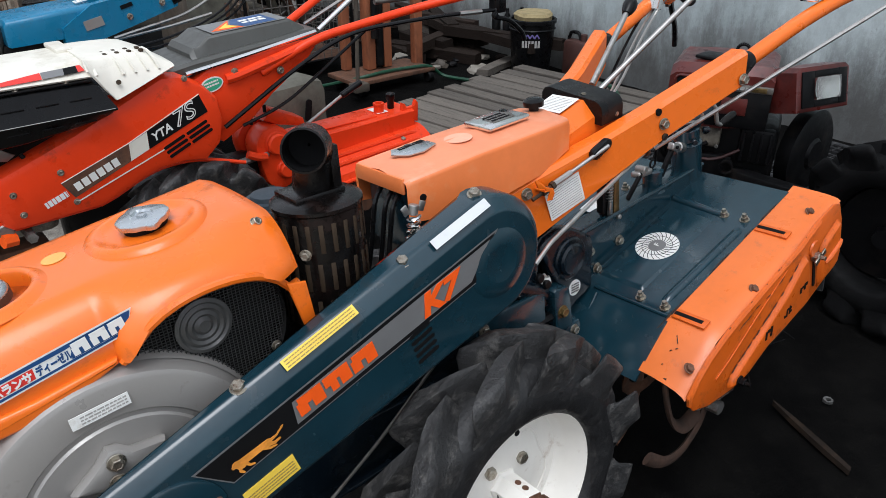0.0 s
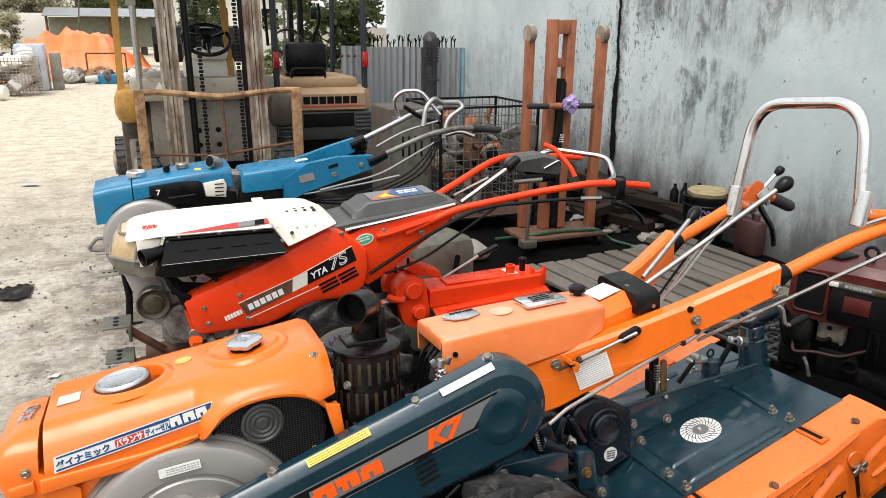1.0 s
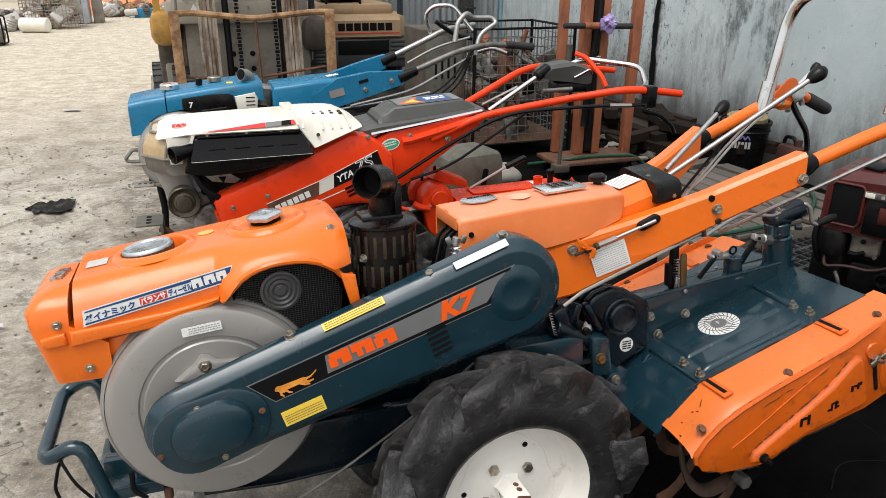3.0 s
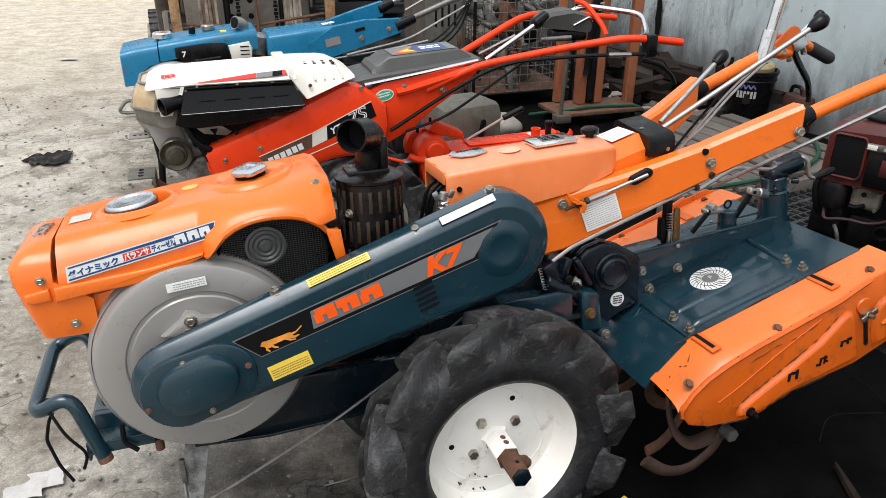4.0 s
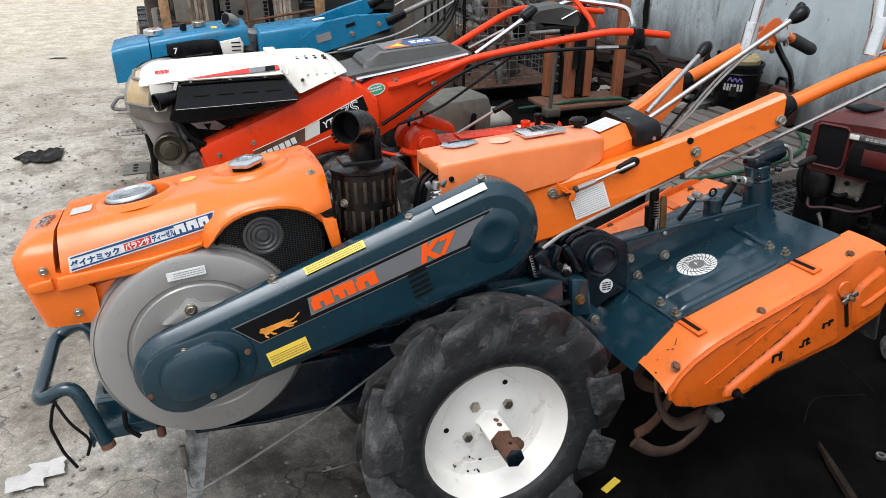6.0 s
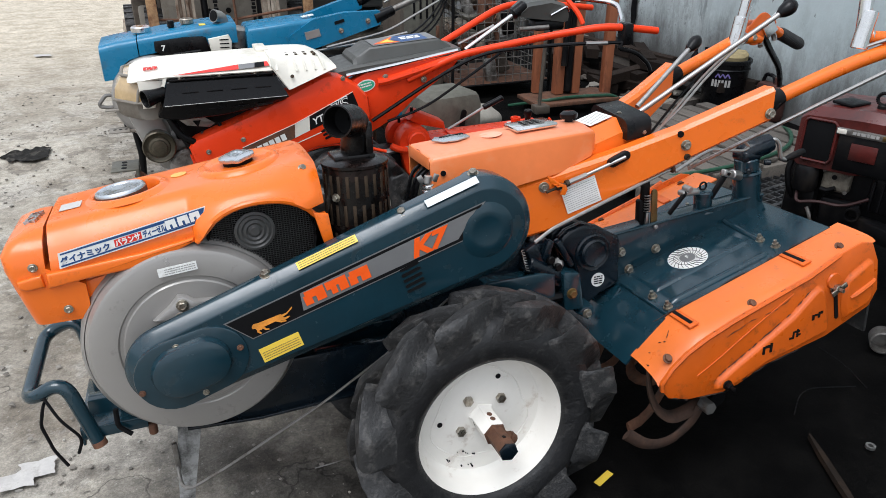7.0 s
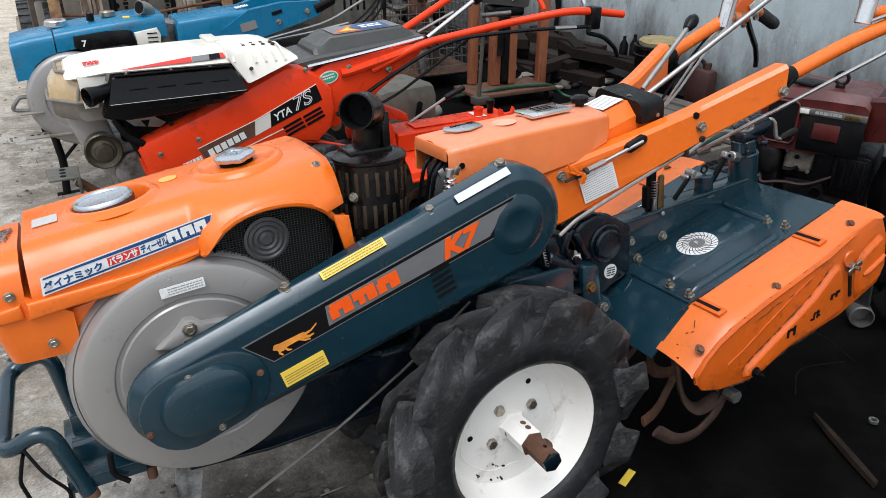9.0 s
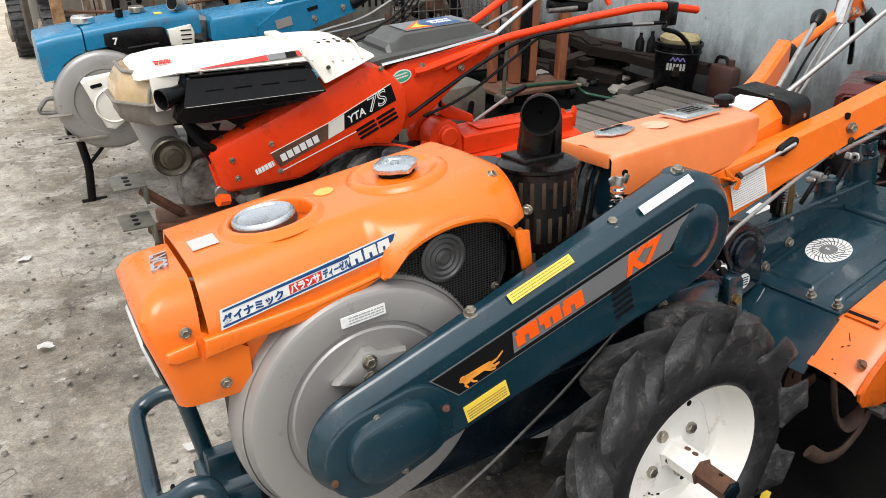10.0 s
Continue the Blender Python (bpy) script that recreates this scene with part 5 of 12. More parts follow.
    em = part("small_emblem", prism(B(), [(-0.020, 0.002), (0.000, -0.020), (0.030, -0.026), (0.066, -0.014), (0.064, 0.008), (0.044, 0.014), (0.028, 0.024), (0.010, 0.016), (-0.006, 0.022)], -0.0035, 0.0, 0.001, face((0.0, 0.232, 0.8495), (1, 0, 0.06), (0, 0.06, -1))), M_ZINC, gc, "worn metal emblem")
    part("emblem_print", bars(B(), face((0.004, 0.236, 0.8530), (1, 0.05, 0.06), (0, 1, 0)), -0.002, 0.002, 0.056, 0.014, 1, 0.9, 4, 0.14, 0.0012), M_INK, em)
    part("faded_sticker", lathe(B(), [(0.026, 0), (0.026, 0.0008)], Vector((0.115, 0.215, 0.8540)), Vector((0.04, 0.215, 1.8)), 24), M_PALEPEACH, gc, "worn round sticker")
    part("gear_shade", box(B(), -0.036, 0.33, 0.158, 0.290, 0.69, 0.812, 0.008), M_NAVY, root, "dark blue gear case top")
    kn = Vector((0.318, 0.222, 0.862))
    part("oil_plug", lathe(B(), [(0.010, 0), (0.010, 0.008), (0.020, 0.010), (0.021, 0.020), (0.014, 0.025)], kn, kn + Vector((-0.05, 0, 1)), 12), M_BLACK, gc, "black knob")
    # spring and wing nut before the cover
    pts = []
    for i in range(90):
        a = i * 2 * math.pi / 10
        pts.append(Vector((-0.087 + 0.00016 * i, 0.110, 0.700 + i * 0.00100)) + Vector((0.0092 * math.cos(a), 0.0092 * math.sin(a), 0)))
    P("coil_spring", tube(B(), pts, 0.0029, bend=0, n=6), M_CHROME, "bright coil spring")
    wn_ = B()
    cyl(wn_, (-0.075, 0.110, 0.792), (-0.072, 0.110, 0.808), 0.0085, n=10, bev=0.001)
    for s in (-1, 1):
        box(wn_, -0.073 + s * 0.014 - 0.006, -0.073 + s * 0.014 + 0.006, 0.108, 0.112, 0.800, 0.817, 0.0018, pose(-0.073, 0, 0.80, 0, s * 25, 0) @ pose(0.073, 0, -0.80))
    P("wing_nut", wn_, M_STEEL)
    for k, y in enumerate((0.185, 0.205, 0.235)):
        P("cable", tube(B(), [(-0.046, y, 0.80), (-0.075, y - 0.02, 0.79), (-0.10, y - 0.03, 0.70), (-0.12, y - 0.02, 0.62)], 0.0045, bend=0.03, n=6), M_BLACK)

    # neck and bracket of the handles
    bm = B()
    secs = []
    for x, y0, y1, z0, z1 in ((0.335, 0.160, 0.282, 0.76, 0.842), (0.42, 0.158, 0.288, 0.79, 0.868), (0.50, 0.156, 0.292, 0.80, 0.862)):
        secs.append([Vector((x, y, z)) for y, z in ((y0, z0), (y0, z1 - 0.03), (y0 + 0.03, z1), (y1 - 0.03, z1), (y1, z1 - 0.03), (y1, z0))])
    neck = P("handle_neck", loft(bm, secs), M_ORANGE, "orange neck of the handles")
    m = face((0.357, 0.190, 0.8535), (0.957, 0, 0.29), (0, 1, 0))
    lab = sticker("paper_label", m, 0.060, 0.070, M_PAPER, neck, "white instruction label")
    part("label_print", bars(B(), m @ pose(0.06, 0, 0.001, 0, 0, 90), 0.006, 0.006, 0.064, 0.054, 9, 0.18, 8, 0.06, 0.0005), M_FAINT, lab)
    br = B()
    secs = []
    for x, dz in ((0.425, 0.0), (0.490, 0.006)):
        loop = [(0.140, 0.822), (0.140, 0.848), (0.143, 0.858), (0.150, 0.865), (0.160, 0.869), (0.280, 0.883), (0.292, 0.880), (0.299, 0.870), (0.300, 0.835)]
        secs.append([Vector((x, y, z + dz)) for y, z in loop])
    brk = P("bracket", loft(br, secs), M_BLACK, "black bracket plate across the handles")
    for p in ((0.472, 0.1405, 0.838), (0.44, 0.20, 0.876)):
        bolt("screw", p, (0, -0.2, 1) if p[1] > 0.18 else (0, -1, 0.1), 0.0045, brk, None, 0.002)

    # handle bars: boxed arms, then round pipes
    def arm(side, secs_):
        b2 = B()
        ss = []
        for x, y, z0, z1 in secs_:
            w = 0.044
            ya, yb = (y, y + w) if side < 0 else (y, y - w)
            r = 0.008
            ss.append([Vector((x, ya + (yb - ya) * k / w, z)) for k, z in ((0, z0 + r), (0, z1 - r), (r, z1), (w - r, z1), (w, z1 - r), (w, z0 + r), (w - r, z0), (r, z0))])
        return loft(b2, ss)
    near = P("handle_arm", arm(-1, [(0.10, 0.150, 0.585, 0.735), (0.165, 0.148, 0.615, 0.748), (0.224, 0.143, 0.626, 0.762), (0.40, 0.110, 0.705, 0.808), (0.538, 0.079, 0.768, 0.853), (0.545, 0.078, 0.772, 0.856), (0.715, 0.008, 0.862, 0.938)]), M_ORANGE, "orange boxed handle arm", sharp=35)
    far = P("handle_arm", arm(1, [(0.30, 0.300, 0.68, 0.79), (0.42, 0.315, 0.725, 0.838), (0.56, 0.345, 0.79, 0.895), (0.700, 0.395, 0.868, 0.955)]), M_ORANGE, "orange boxed handle arm", sharp=35)
    hex_bolts([(0.709, 0.009, 0.880), (0.542, 0.077, 0.812), (0.214, 0.143, 0.737)], (-0.2, -1, 0), 0.0095, near)
    part("arm_hole", cyl(B(), (0.528, 0.0835, 0.838), (0.5275, 0.079, 0.838), 0.0075, n=14), M_INK, near)
    part("slotted_screw", cyl(B(), (0.548, 0.079, 0.784), (0.5475, 0.0735, 0.784), 0.0075, n=14, bev=0.001), M_SLOT, near, "dull slotted screw")
    part("screw_slot", box(B(), 0.540, 0.555, 0.0730, 0.0738, 0.7828, 0.7852, 0, pose(0.5475, 0, 0.784, 0, -30, 0) @ pose(-0.5475, 0, -0.784)), M_INK, near)
    part("slot_grommet", prism(B(), stadium(0.370, 0.783, 0.0105, 0.404, 0.797, 0.0105, 8), 0.104, 0.122, 0.003), M_BLACK, near, "black rubber slot grommet")
    hl = face((0.272, 0.1325, 0.668), (0.975, -0.195, 0.35), (-0.36, 0, 0.93))
    lab = sticker("paper_label", hl, 0.085, 0.066, M_PAPER, near, "white printed instruction label")
    part("label_print", bars(B(), hl @ pose(0, 0, 0.001), 0.004, 0.004, 0.081, 0.062, 11, 0.22, 12, 0.05, 0.0005), M_FAINT, lab)
    for side, arm_ob, a, bb, *c in ((-1, near, (0.705, 0.030, 0.898), (0.90, -0.010, 0.978), (1.05, -0.042, 1.022), (1.20, -0.080, 1.034), (1.36, -0.12, 1.02)), (1, far, (0.692, 0.373, 0.912), (0.915, 0.378, 1.000), (1.05, 0.42, 1.035))):
        sl_ = B()
        d = (Vector(bb) - Vector(a)).normalized()
        sd = d.cross(Vector((0, 0, 1))).normalized()
        up_ = sd.cross(d).normalized()
        rings = []
        for f, hw, hh, rd in ((0.004, 0.0165, 0.0270, 0.8), (0.013, 0.0190, 0.0300, 0.8), (0.024, 0.0198, 0.0260, 0.9), (0.038, 0.0195, 0.0205, 1.0), (0.046, 0.0178, 0.0178, 1.0)):
            ring = []
            for i in range(20):
                w = 2 * math.pi * i / 20
                cx, cz = math.cos(w), math.sin(w)
                sq = 1.0 / max(abs(cx), abs(cz)) ** (0.85 * (1 - rd))
                ring.append(Vector(a) + d * f + sd * hw * cx * sq + up_ * hh * cz * sq)
            rings.append(ring)
        loft(sl_, rings)
        part("collar", sl_, M_BLACK, arm_ob, "black rubber collar")
        part("handle_pipe", tube(B(), [a, bb, *c], 0.0165, bend=0.08, n=14), M_ORANGE, arm_ob, "orange handle pipe")
    g0, g1 = Vector((1.05, 0.42, 1.030)), Vector((1.275, 0.495, 0.952))
    gr = B()
    lathe(gr, [(0.0155, 0.09), (0.0175, 0.095), (0.0175, 0.222), (0.0145, 0.230)], g0, g1, 16)
    for k in range(16):
        lathe(gr, [(0.0175, 0.10 + k * 0.0075), (0.0185, 0.102 + k * 0.0075), (0.0175, 0.105 + k * 0.0075)], g0, g1, 16, cap=False)
    part("grip", gr, M_GRIP, far, "ribbed black rubber grip")
    part("grip_pipe", tube(B(), [(1.03, 0.415, 1.036), g0.lerp(g1, 0.8)], 0.0145, n=12), M_ORANGE, far)
    lv = tube(B(), [(1.06, 0.43, 1.00), (1.10, 0.45, 0.965), (1.15, 0.475, 0.93), (1.195, 0.495, 0.895), (1.215, 0.505, 0.855), (1.218, 0.507, 0.835)], 0.011, bend=0.03, n=8, flat=0.7)
    part("clutch_lever", lv, M_BLACK, far, "curved black hand lever")
    hb = B()
    prism(hb, stadium(0.975, 1.012, 0.030, 1.000, 1.042, 0.026, 10), 0.372, 0.378, 0.002)
    box(hb, 0.985, 1.065, 0.390, 0.436, 1.004, 1.046, 0.008)
    part("lever_bracket", hb, M_ORANGE_W, far, "orange lever bracket")
    part("lever_plate", box(B(), 1.000, 1.040, 0.366, 0.370, 1.005, 1.045, 0.002, pose(1.02, 0, 1.025, 0, -35, 0) @ pose(-1.02, 0, -1.025)), M_CHROME, far, "bright lever plate")
    bolt("plate_bolt", (0.968, 0.371, 1.004), (0, -1, 0), 0.009, far)
    sl2 = part("short_lever", cyl(B(), (1.020, 0.385, 1.035), (1.078, 0.380, 1.088), 0.005, n=8), M_CHROME, far, "short chrome lever")
    part("knob", lathe(B(), [(0.006, 0), (0.010, 0.007), (0.013, 0.018), (0.011, 0.027), (0.003, 0.030)], (1.070, 0.380, 1.080), (1.128, 0.376, 1.133), 16), M_BLACK, sl2, "black plastic knob")
    gb_ = B()
    for i in range(14):
        a0, a1 = math.pi * i / 14 * 1.2, math.pi * (i + 1) / 14 * 1.2
        cyl(gb_, (1.07 + 0.025 * math.cos(a0), 0.425, 0.985 + 0.025 * math.sin(a0)), (1.07 + 0.025 * math.cos(a1), 0.425, 0.985 + 0.025 * math.sin(a1)), 0.008, n=6)
    part("gear_ratchet", gb_, M_STEEL, far)

    # chrome guard hoop
    hoop = tube(B(), [(0.906, 0.367, 0.985), (0.950, 0.345, 1.284), (0.948, 0.020, 1.290), (0.934, 0.0, 1.016)], 0.0150, bend=0.095, n=16, seg=9)
    hp = P("guard_hoop", hoop, M_CHROME, "bright chrome guard hoop")
    for p in ((0.906, 0.367, 1.000), (0.934, 0.0, 1.028)):
        part("hoop_foot", cyl(B(), Vector(p) + Vector((-0.004, 0, -0.02)), Vector(p) + Vector((0.009, -0.004, 0.062)), 0.0185, n=16, bev=0.002), M_CHROME, hp)
        part("foot_stub", cyl(B(), Vector(p) + Vector((0.012, 0, 0.005)), Vector(p) + Vector((0.10, -0.03 if p[1] < 0.1 else 0.02, -0.002)), 0.0145, n=14, bev=0.002), M_ORANGE, hp)
        part("spring_washer", lathe(B(), [(0.0165, 0.0), (0.0175, 0.002), (0.0165, 0.007)], Vector(p) + Vector((0.020, 0, 0.005)), Vector(p) + Vector((0.10, -0.02 if p[1] < 0.1 else 0.02, 0.0)), 14), M_STEEL, hp)

    # ratchet housing of the steering lever on the nearer pipe
    hs = []
    for i in range(15):
        w = radians(-10 + i * 200 / 14)
        hs.append((1.085 + 0.078 * math.cos(w), 1.028 + 0.070 * math.sin(w)))
    rh = P("ratchet_housing", prism(B(), hs, -0.048, -0.016, 0.006), M_ORANGE, "orange rounded ratchet housing")
    slot = [(1.085 + 0.060 * math.cos(radians(w)), -0.0485, 1.028 + 0.054 * math.sin(radians(w))) for w in range(75, 166, 10)]
    part("ratchet_slot", tube(B(), slot, 0.006, bend=0, n=6), M_INK, rh)
    bolt("ratchet_pivot", (1.105, -0.048, 1.070), (0, -1, 0.1), 0.008, rh)
    part("ratchet_lever", tube(B(), [(1.105, -0.035, 1.070), (1.16, -0.04, 1.150), (1.20, -0.045, 1.215)], 0.007, bend=0.02, n=8, flat=0.6), M_STEEL, rh, "flat steel lever")
    P("pipe_cable", tube(B(), [(0.93, -0.012, 1.012), (1.02, -0.058, 1.045), (1.12, -0.083, 1.052), (1.25, -0.10, 1.05)], 0.0042, bend=0.08, n=8), M_STEEL, "grey cable along the pipe")
    # long levers with black knobs
    for name, a, bb, kr in (("gear_lever", (0.50, 0.215, 0.865), (0.866, 0.154, 1.095), 0.0185), ("gear_lever", (0.52, 0.245, 0.875), (0.726, 0.308, 1.011), 0.0165)):
        d = (Vector(bb) - Vector(a)).normalized()
        g = P(name, cyl(B(), a, bb, 0.0062, n=12), M_STEEL, "chrome lever with a black knob")
        k0 = Vector(bb) - d * 0.03
        part("knob", lathe(B(), [(0.009, 0), (kr * 0.8, 0.010), (kr, 0.025), (kr * 0.95, 0.036), (kr * 0.6, 0.046), (0.004, 0.049)], k0, k0 + d, 18), M_BLACK, g, "black plastic knob")

    # control rods
    rods = B()
    tube(rods, [(0.398, 0.101, 0.7955), (0.300, 0.118, 0.7585)], 0.0042, n=10)
    cyl(rods, (0.308, 0.1168, 0.7615), (0.266, 0.1225, 0.7475), 0.0062, n=8, bev=0.001)
    P("control_rod", rods, M_STEEL, "steel control rod with a fork end")
    fork = B()
    tube(fork, [(0.272, 0.1215, 0.7495), (0.238, 0.124, 0.738), (0.212, 0.126, 0.730)], 0.0036, n=8)
    cyl(fork, (0.236, 0.124, 0.7375), (0.250, 0.123, 0.7425), 0.0072, n=6)
    cyl(fork, (0.258, 0.122, 0.745), (0.266, 0.1215, 0.7475), 0.0078, n=6)
    P("rod_fork", fork, M_SLOT, "dark threaded fork end")
    tab = B()
    prism(tab, [(0.206, 0.772), (0.212, 0.771), (0.236, 0.752), (0.254, 0.745), (0.258, 0.734), (0.252, 0.722), (0.240, 0.724), (0.246, 0.740), (0.230, 0.750), (0.214, 0.755)], 0.112, 0.116, 0.001)
    box(tab, 0.232, 0.250, 0.112, 0.140, 0.742, 0.7455, 0.001)
    P("adjuster_tab", tab, M_ORANGE, "bent orange adjuster tab")
    P("long_rod", tube(B(), [(0.150, 0.060, 0.642), (0.200, 0.070, 0.664), (0.355, 0.092, 0.703), (0.533, 0.110, 0.750)], 0.0042, bend=0.01, n=8), M_STEEL, "long steel rod under the arm")
    P("rod_hook", tube(B(), [(0.560, 0.130, 0.735), (0.616, 0.130, 0.761), (0.659, 0.130, 0.777), (0.757, 0.130, 0.763), (0.776, 0.130, 0.770), (0.767, 0.130, 0.780), (0.726, 0.130, 0.805), (0.66, 0.125, 0.845)], 0.0042, bend=0.012, n=8), M_STEEL)
    P("rod_eye", cyl(B(), (0.530, 0.110, 0.749), (0.538, 0.111, 0.752), 0.011, n=14, bev=0.002), M_RUSTY, "rusty rod washer")
    P("steering_rod", tube(B(), [(0.60, 0.134, 0.736), (0.90, -0.148, 0.997), (1.10, -0.336, 1.17)], 0.0046, bend=0.01, n=8), M_STEEL, "thin straight steel rod")
    P("rod_fitting", cyl(B(), (1.00, -0.242, 1.0835), (1.045, -0.284, 1.1225), 0.009, n=8, bev=0.001), M_CHROME)
    for k, (y, s) in enumerate(((0.33, 0.0), (0.35, 0.02), (0.365, -0.015))):
        P("control_cable", tube(B(), [(0.93, 0.375 + s, 0.995), (0.80, 0.34 + s, 0.93), (0.66, 0.30 + s, 0.83), (0.56, y - 0.05, 0.74)], 0.0035, bend=0.08, n=6), M_STEEL if k != 1 else M_BLACK)

    # gear case, axle housing and chassis
    gcase = B()
    box(gcase, -0.13, 0.25, 0.165, 0.34, 0.32, 0.60, 0.03)
    box(gcase, -0.02, 0.22, 0.200, 0.30, 0.55, 0.74, 0.02)
    cyl(gcase, (-0.008, 0.05, 0.278), (-0.008, 0.39, 0.278), 0.05, n=20)
    cyl(gcase, (-0.008, -0.02, 0.278), (-0.008, 0.46, 0.278), 0.025, n=16)
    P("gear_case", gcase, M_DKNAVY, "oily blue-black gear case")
    ch = B()
    box(ch, -0.80, 0.10, 0.17, 0.205, 0.352, 0.412, 0.004)
    box(ch, -0.80, 0.10, 0.27, 0.305, 0.352, 0.412, 0.004)
    P("chassis", ch, M_NAVY, "dark blue chassis rails")
    fp = B()
    box(fp, -0.815, -0.69, 0.122, 0.33, 0.372, 0.378, 0.002)
    box(fp, -0.815, -0.69, 0.122, 0.128, 0.352, 0.377, 0.002)
    box(fp, -0.815, -0.809, 0.122, 0.33, 0.340, 0.377, 0.002)
    box(fp, -0.70, -0.60, 0.135, 0.16, 0.350, 0.366, 0.003)
    P("front_plate", fp, M_NAVY, "dark blue front plate")
    bmp = tube(B(), [(-0.786, 0.118, 0.348), (-0.824, 0.128, 0.492), (-0.897, 0.142, 0.448), (-0.884, 0.372, 0.487), (-0.812, 0.352, 0.520), (-0.788, 0.335, 0.36)], 0.0140, bend=0.044, n=14, seg=7)
    P("bumper_bar", bmp, M_NAVY, "bent dark blue bumper bar")
    P("bumper_end", cyl(B(), (-0.786, 0.118, 0.350), (-0.783, 0.117, 0.338), 0.0143, n=14), M_RUSTY)
    tie = B()
    tube(tie, [(-0.870, 0.125, 0.470), (-0.868, 0.155, 0.478), (-0.862, 0.160, 0.448), (-0.868, 0.128, 0.442), (-0.880, 0.130, 0.40), (-0.868, 0.128, 0.34), (-0.850, 0.126, 0.300)], 0.0032, bend=0.01, n=6)
    tube(tie, [(-0.862, 0.125, 0.462), (-0.840, 0.102, 0.42), (-0.808, 0.100, 0.372), (-0.822, 0.104, 0.338)], 0.0032, bend=0.02, n=6)
    P("rope_tie", tie, M_INK, "black cord tied round the bumper")
    P("front_clip", tube(B(), [(-0.742, 0.11, 0.415), (-0.744, 0.11, 0.375), (-0.722, 0.11, 0.352)], 0.005, n=8, bend=0.01), M_INK)
    P("tow_bolt", cyl(B(), (-0.684, 0.13, 0.356), (-0.684, 0.13, 0.330), 0.009, n=10, bev=0.002), M_RUSTY)
    leg = B()
    secs = []
    for z, x0, x1 in ((0.34, -0.640, -0.588), (0.30, -0.642, -0.593), (0.13, -0.664, -0.630), (0.01, -0.680, -0.655)):
        secs.append([Vector(p) for p in ((x0, 0.200, z), (x0, 0.170, z), (x1, 0.170, z), (x1, 0.176, z), (x0 + 0.006, 0.176, z), (x0 + 0.006, 0.200, z))])
    loft(leg, secs)
    lgp = P("stand_leg", leg, M_FLAKY, "steel prop leg with flaking pale paint", sharp=30)
    part("leg_bracket", box(B(), -0.660, -0.648, 0.160, 0.172, 0.205, 0.272, 0.003), M_DULLSTEEL, lgp, "small bent bracket")
    P("leg_hook", tube(B(), [(-0.655, 0.158, 0.215), (-0.652, 0.130, 0.196), (-0.646, 0.102, 0.202), (-0.629, 0.10, 0.197)], 0.0040, bend=0.012, n=8), M_DULLSTEEL)
    P("stand_rod", tube(B(), [(-0.646, 0.10, 0.198), (-0.629, 0.10, 0.196), (-0.556, 0.10, 0.226), (-0.337, 0.10, 0.332), (-0.193, 0.10, 0.416), (-0.04, 0.10, 0.525)], 0.0030, bend=0.03, n=8), M_DULLSTEEL, "long thin stand rod")
    # dark plate for the chassis bar, enlarged to fill in the shadow below
    st_ = B()
    prism(st_, [(-0.62, 0.315), (-0.47, 0.303), (-0.20, 0.312), (0.02, 0.330), (0.02, 0.425), (-0.62, 0.425)], 0.150, 0.168, 0.006)
    prism(st_, [(-0.62, 0.318), (-0.47, 0.306), (-0.20, 0.315), (-0.05, 0.325), (-0.05, 0.318), (-0.20, 0.307), (-0.47, 0.298), (-0.62, 0.310)], 0.140, 0.30, 0.003)
    P("side_tray", st_, M_DKNAVY, "blue-black plate for the chassis bar and the shadow round it")

    wheel_part(root, -0.008, -0.006, 0.280, -1, 12)
    wheel_part(root, -0.008, 0.405, 0.280, 1, 40)

    # gear housings before the rotary
    cs = B()
    shell = [(0.272, 0.575), (0.277, 0.595), (0.296, 0.611), (0.333, 0.622), (0.373, 0.614), (0.414, 0.589), (0.440, 0.572), (0.447, 0.550), (0.444, 0.500), (0.447, 0.452), (0.424, 0.438), (0.394, 0.428), (0.360, 0.404), (0.338, 0.402), (0.326, 0.480), (0.308, 0.540)]
    prism(cs, shell, 0.166, 0.190, 0.010, seg=3)
    for k in range(4):
        c_, f_ = Vector((0.345, 0, 0.52)), 0.97 - 0.03 * k
        prism(cs, [(c_.x - k * 0.010 + (x - c_.x) * f_, c_.z + k * 0.004 + (z - c_.z) * f_) for x, z in shell], 0.184 + k * 0.020, 0.200 + k * 0.020, 0.004)
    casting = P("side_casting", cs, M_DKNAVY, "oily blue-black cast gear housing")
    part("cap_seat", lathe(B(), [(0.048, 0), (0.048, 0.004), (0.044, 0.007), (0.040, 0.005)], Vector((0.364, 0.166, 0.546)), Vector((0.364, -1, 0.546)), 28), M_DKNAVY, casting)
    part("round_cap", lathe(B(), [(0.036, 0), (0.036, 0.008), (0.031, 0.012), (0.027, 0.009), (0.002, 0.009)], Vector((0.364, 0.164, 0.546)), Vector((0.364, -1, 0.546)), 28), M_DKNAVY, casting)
    dsc = Vector((0.383, 0.155, 0.469))
    part("round_label", lathe(B(), [(0.0185, 0), (0.0185, 0.0025)], dsc + Vector((0, 0.012, 0)), dsc - Vector((0, 1, 0)), 20), M_PAPER, casting, "small round white label")
    part("label_print", bars(B(), face(dsc + Vector((-0.012, 0.009, -0.012)), (1, 0, 0), (0, 0, 1)), 0, 0, 0.024, 0.024, 4, 0.5, 5, 0.4, 0.0006), M_INK, casting)
    lo = B()
    prism(lo, [(0.046, 0.522), (0.066, 0.538), (0.198, 0.540), (0.232, 0.530), (0.236, 0.450), (0.056, 0.478)], 0.112, 0.124, 0.004)
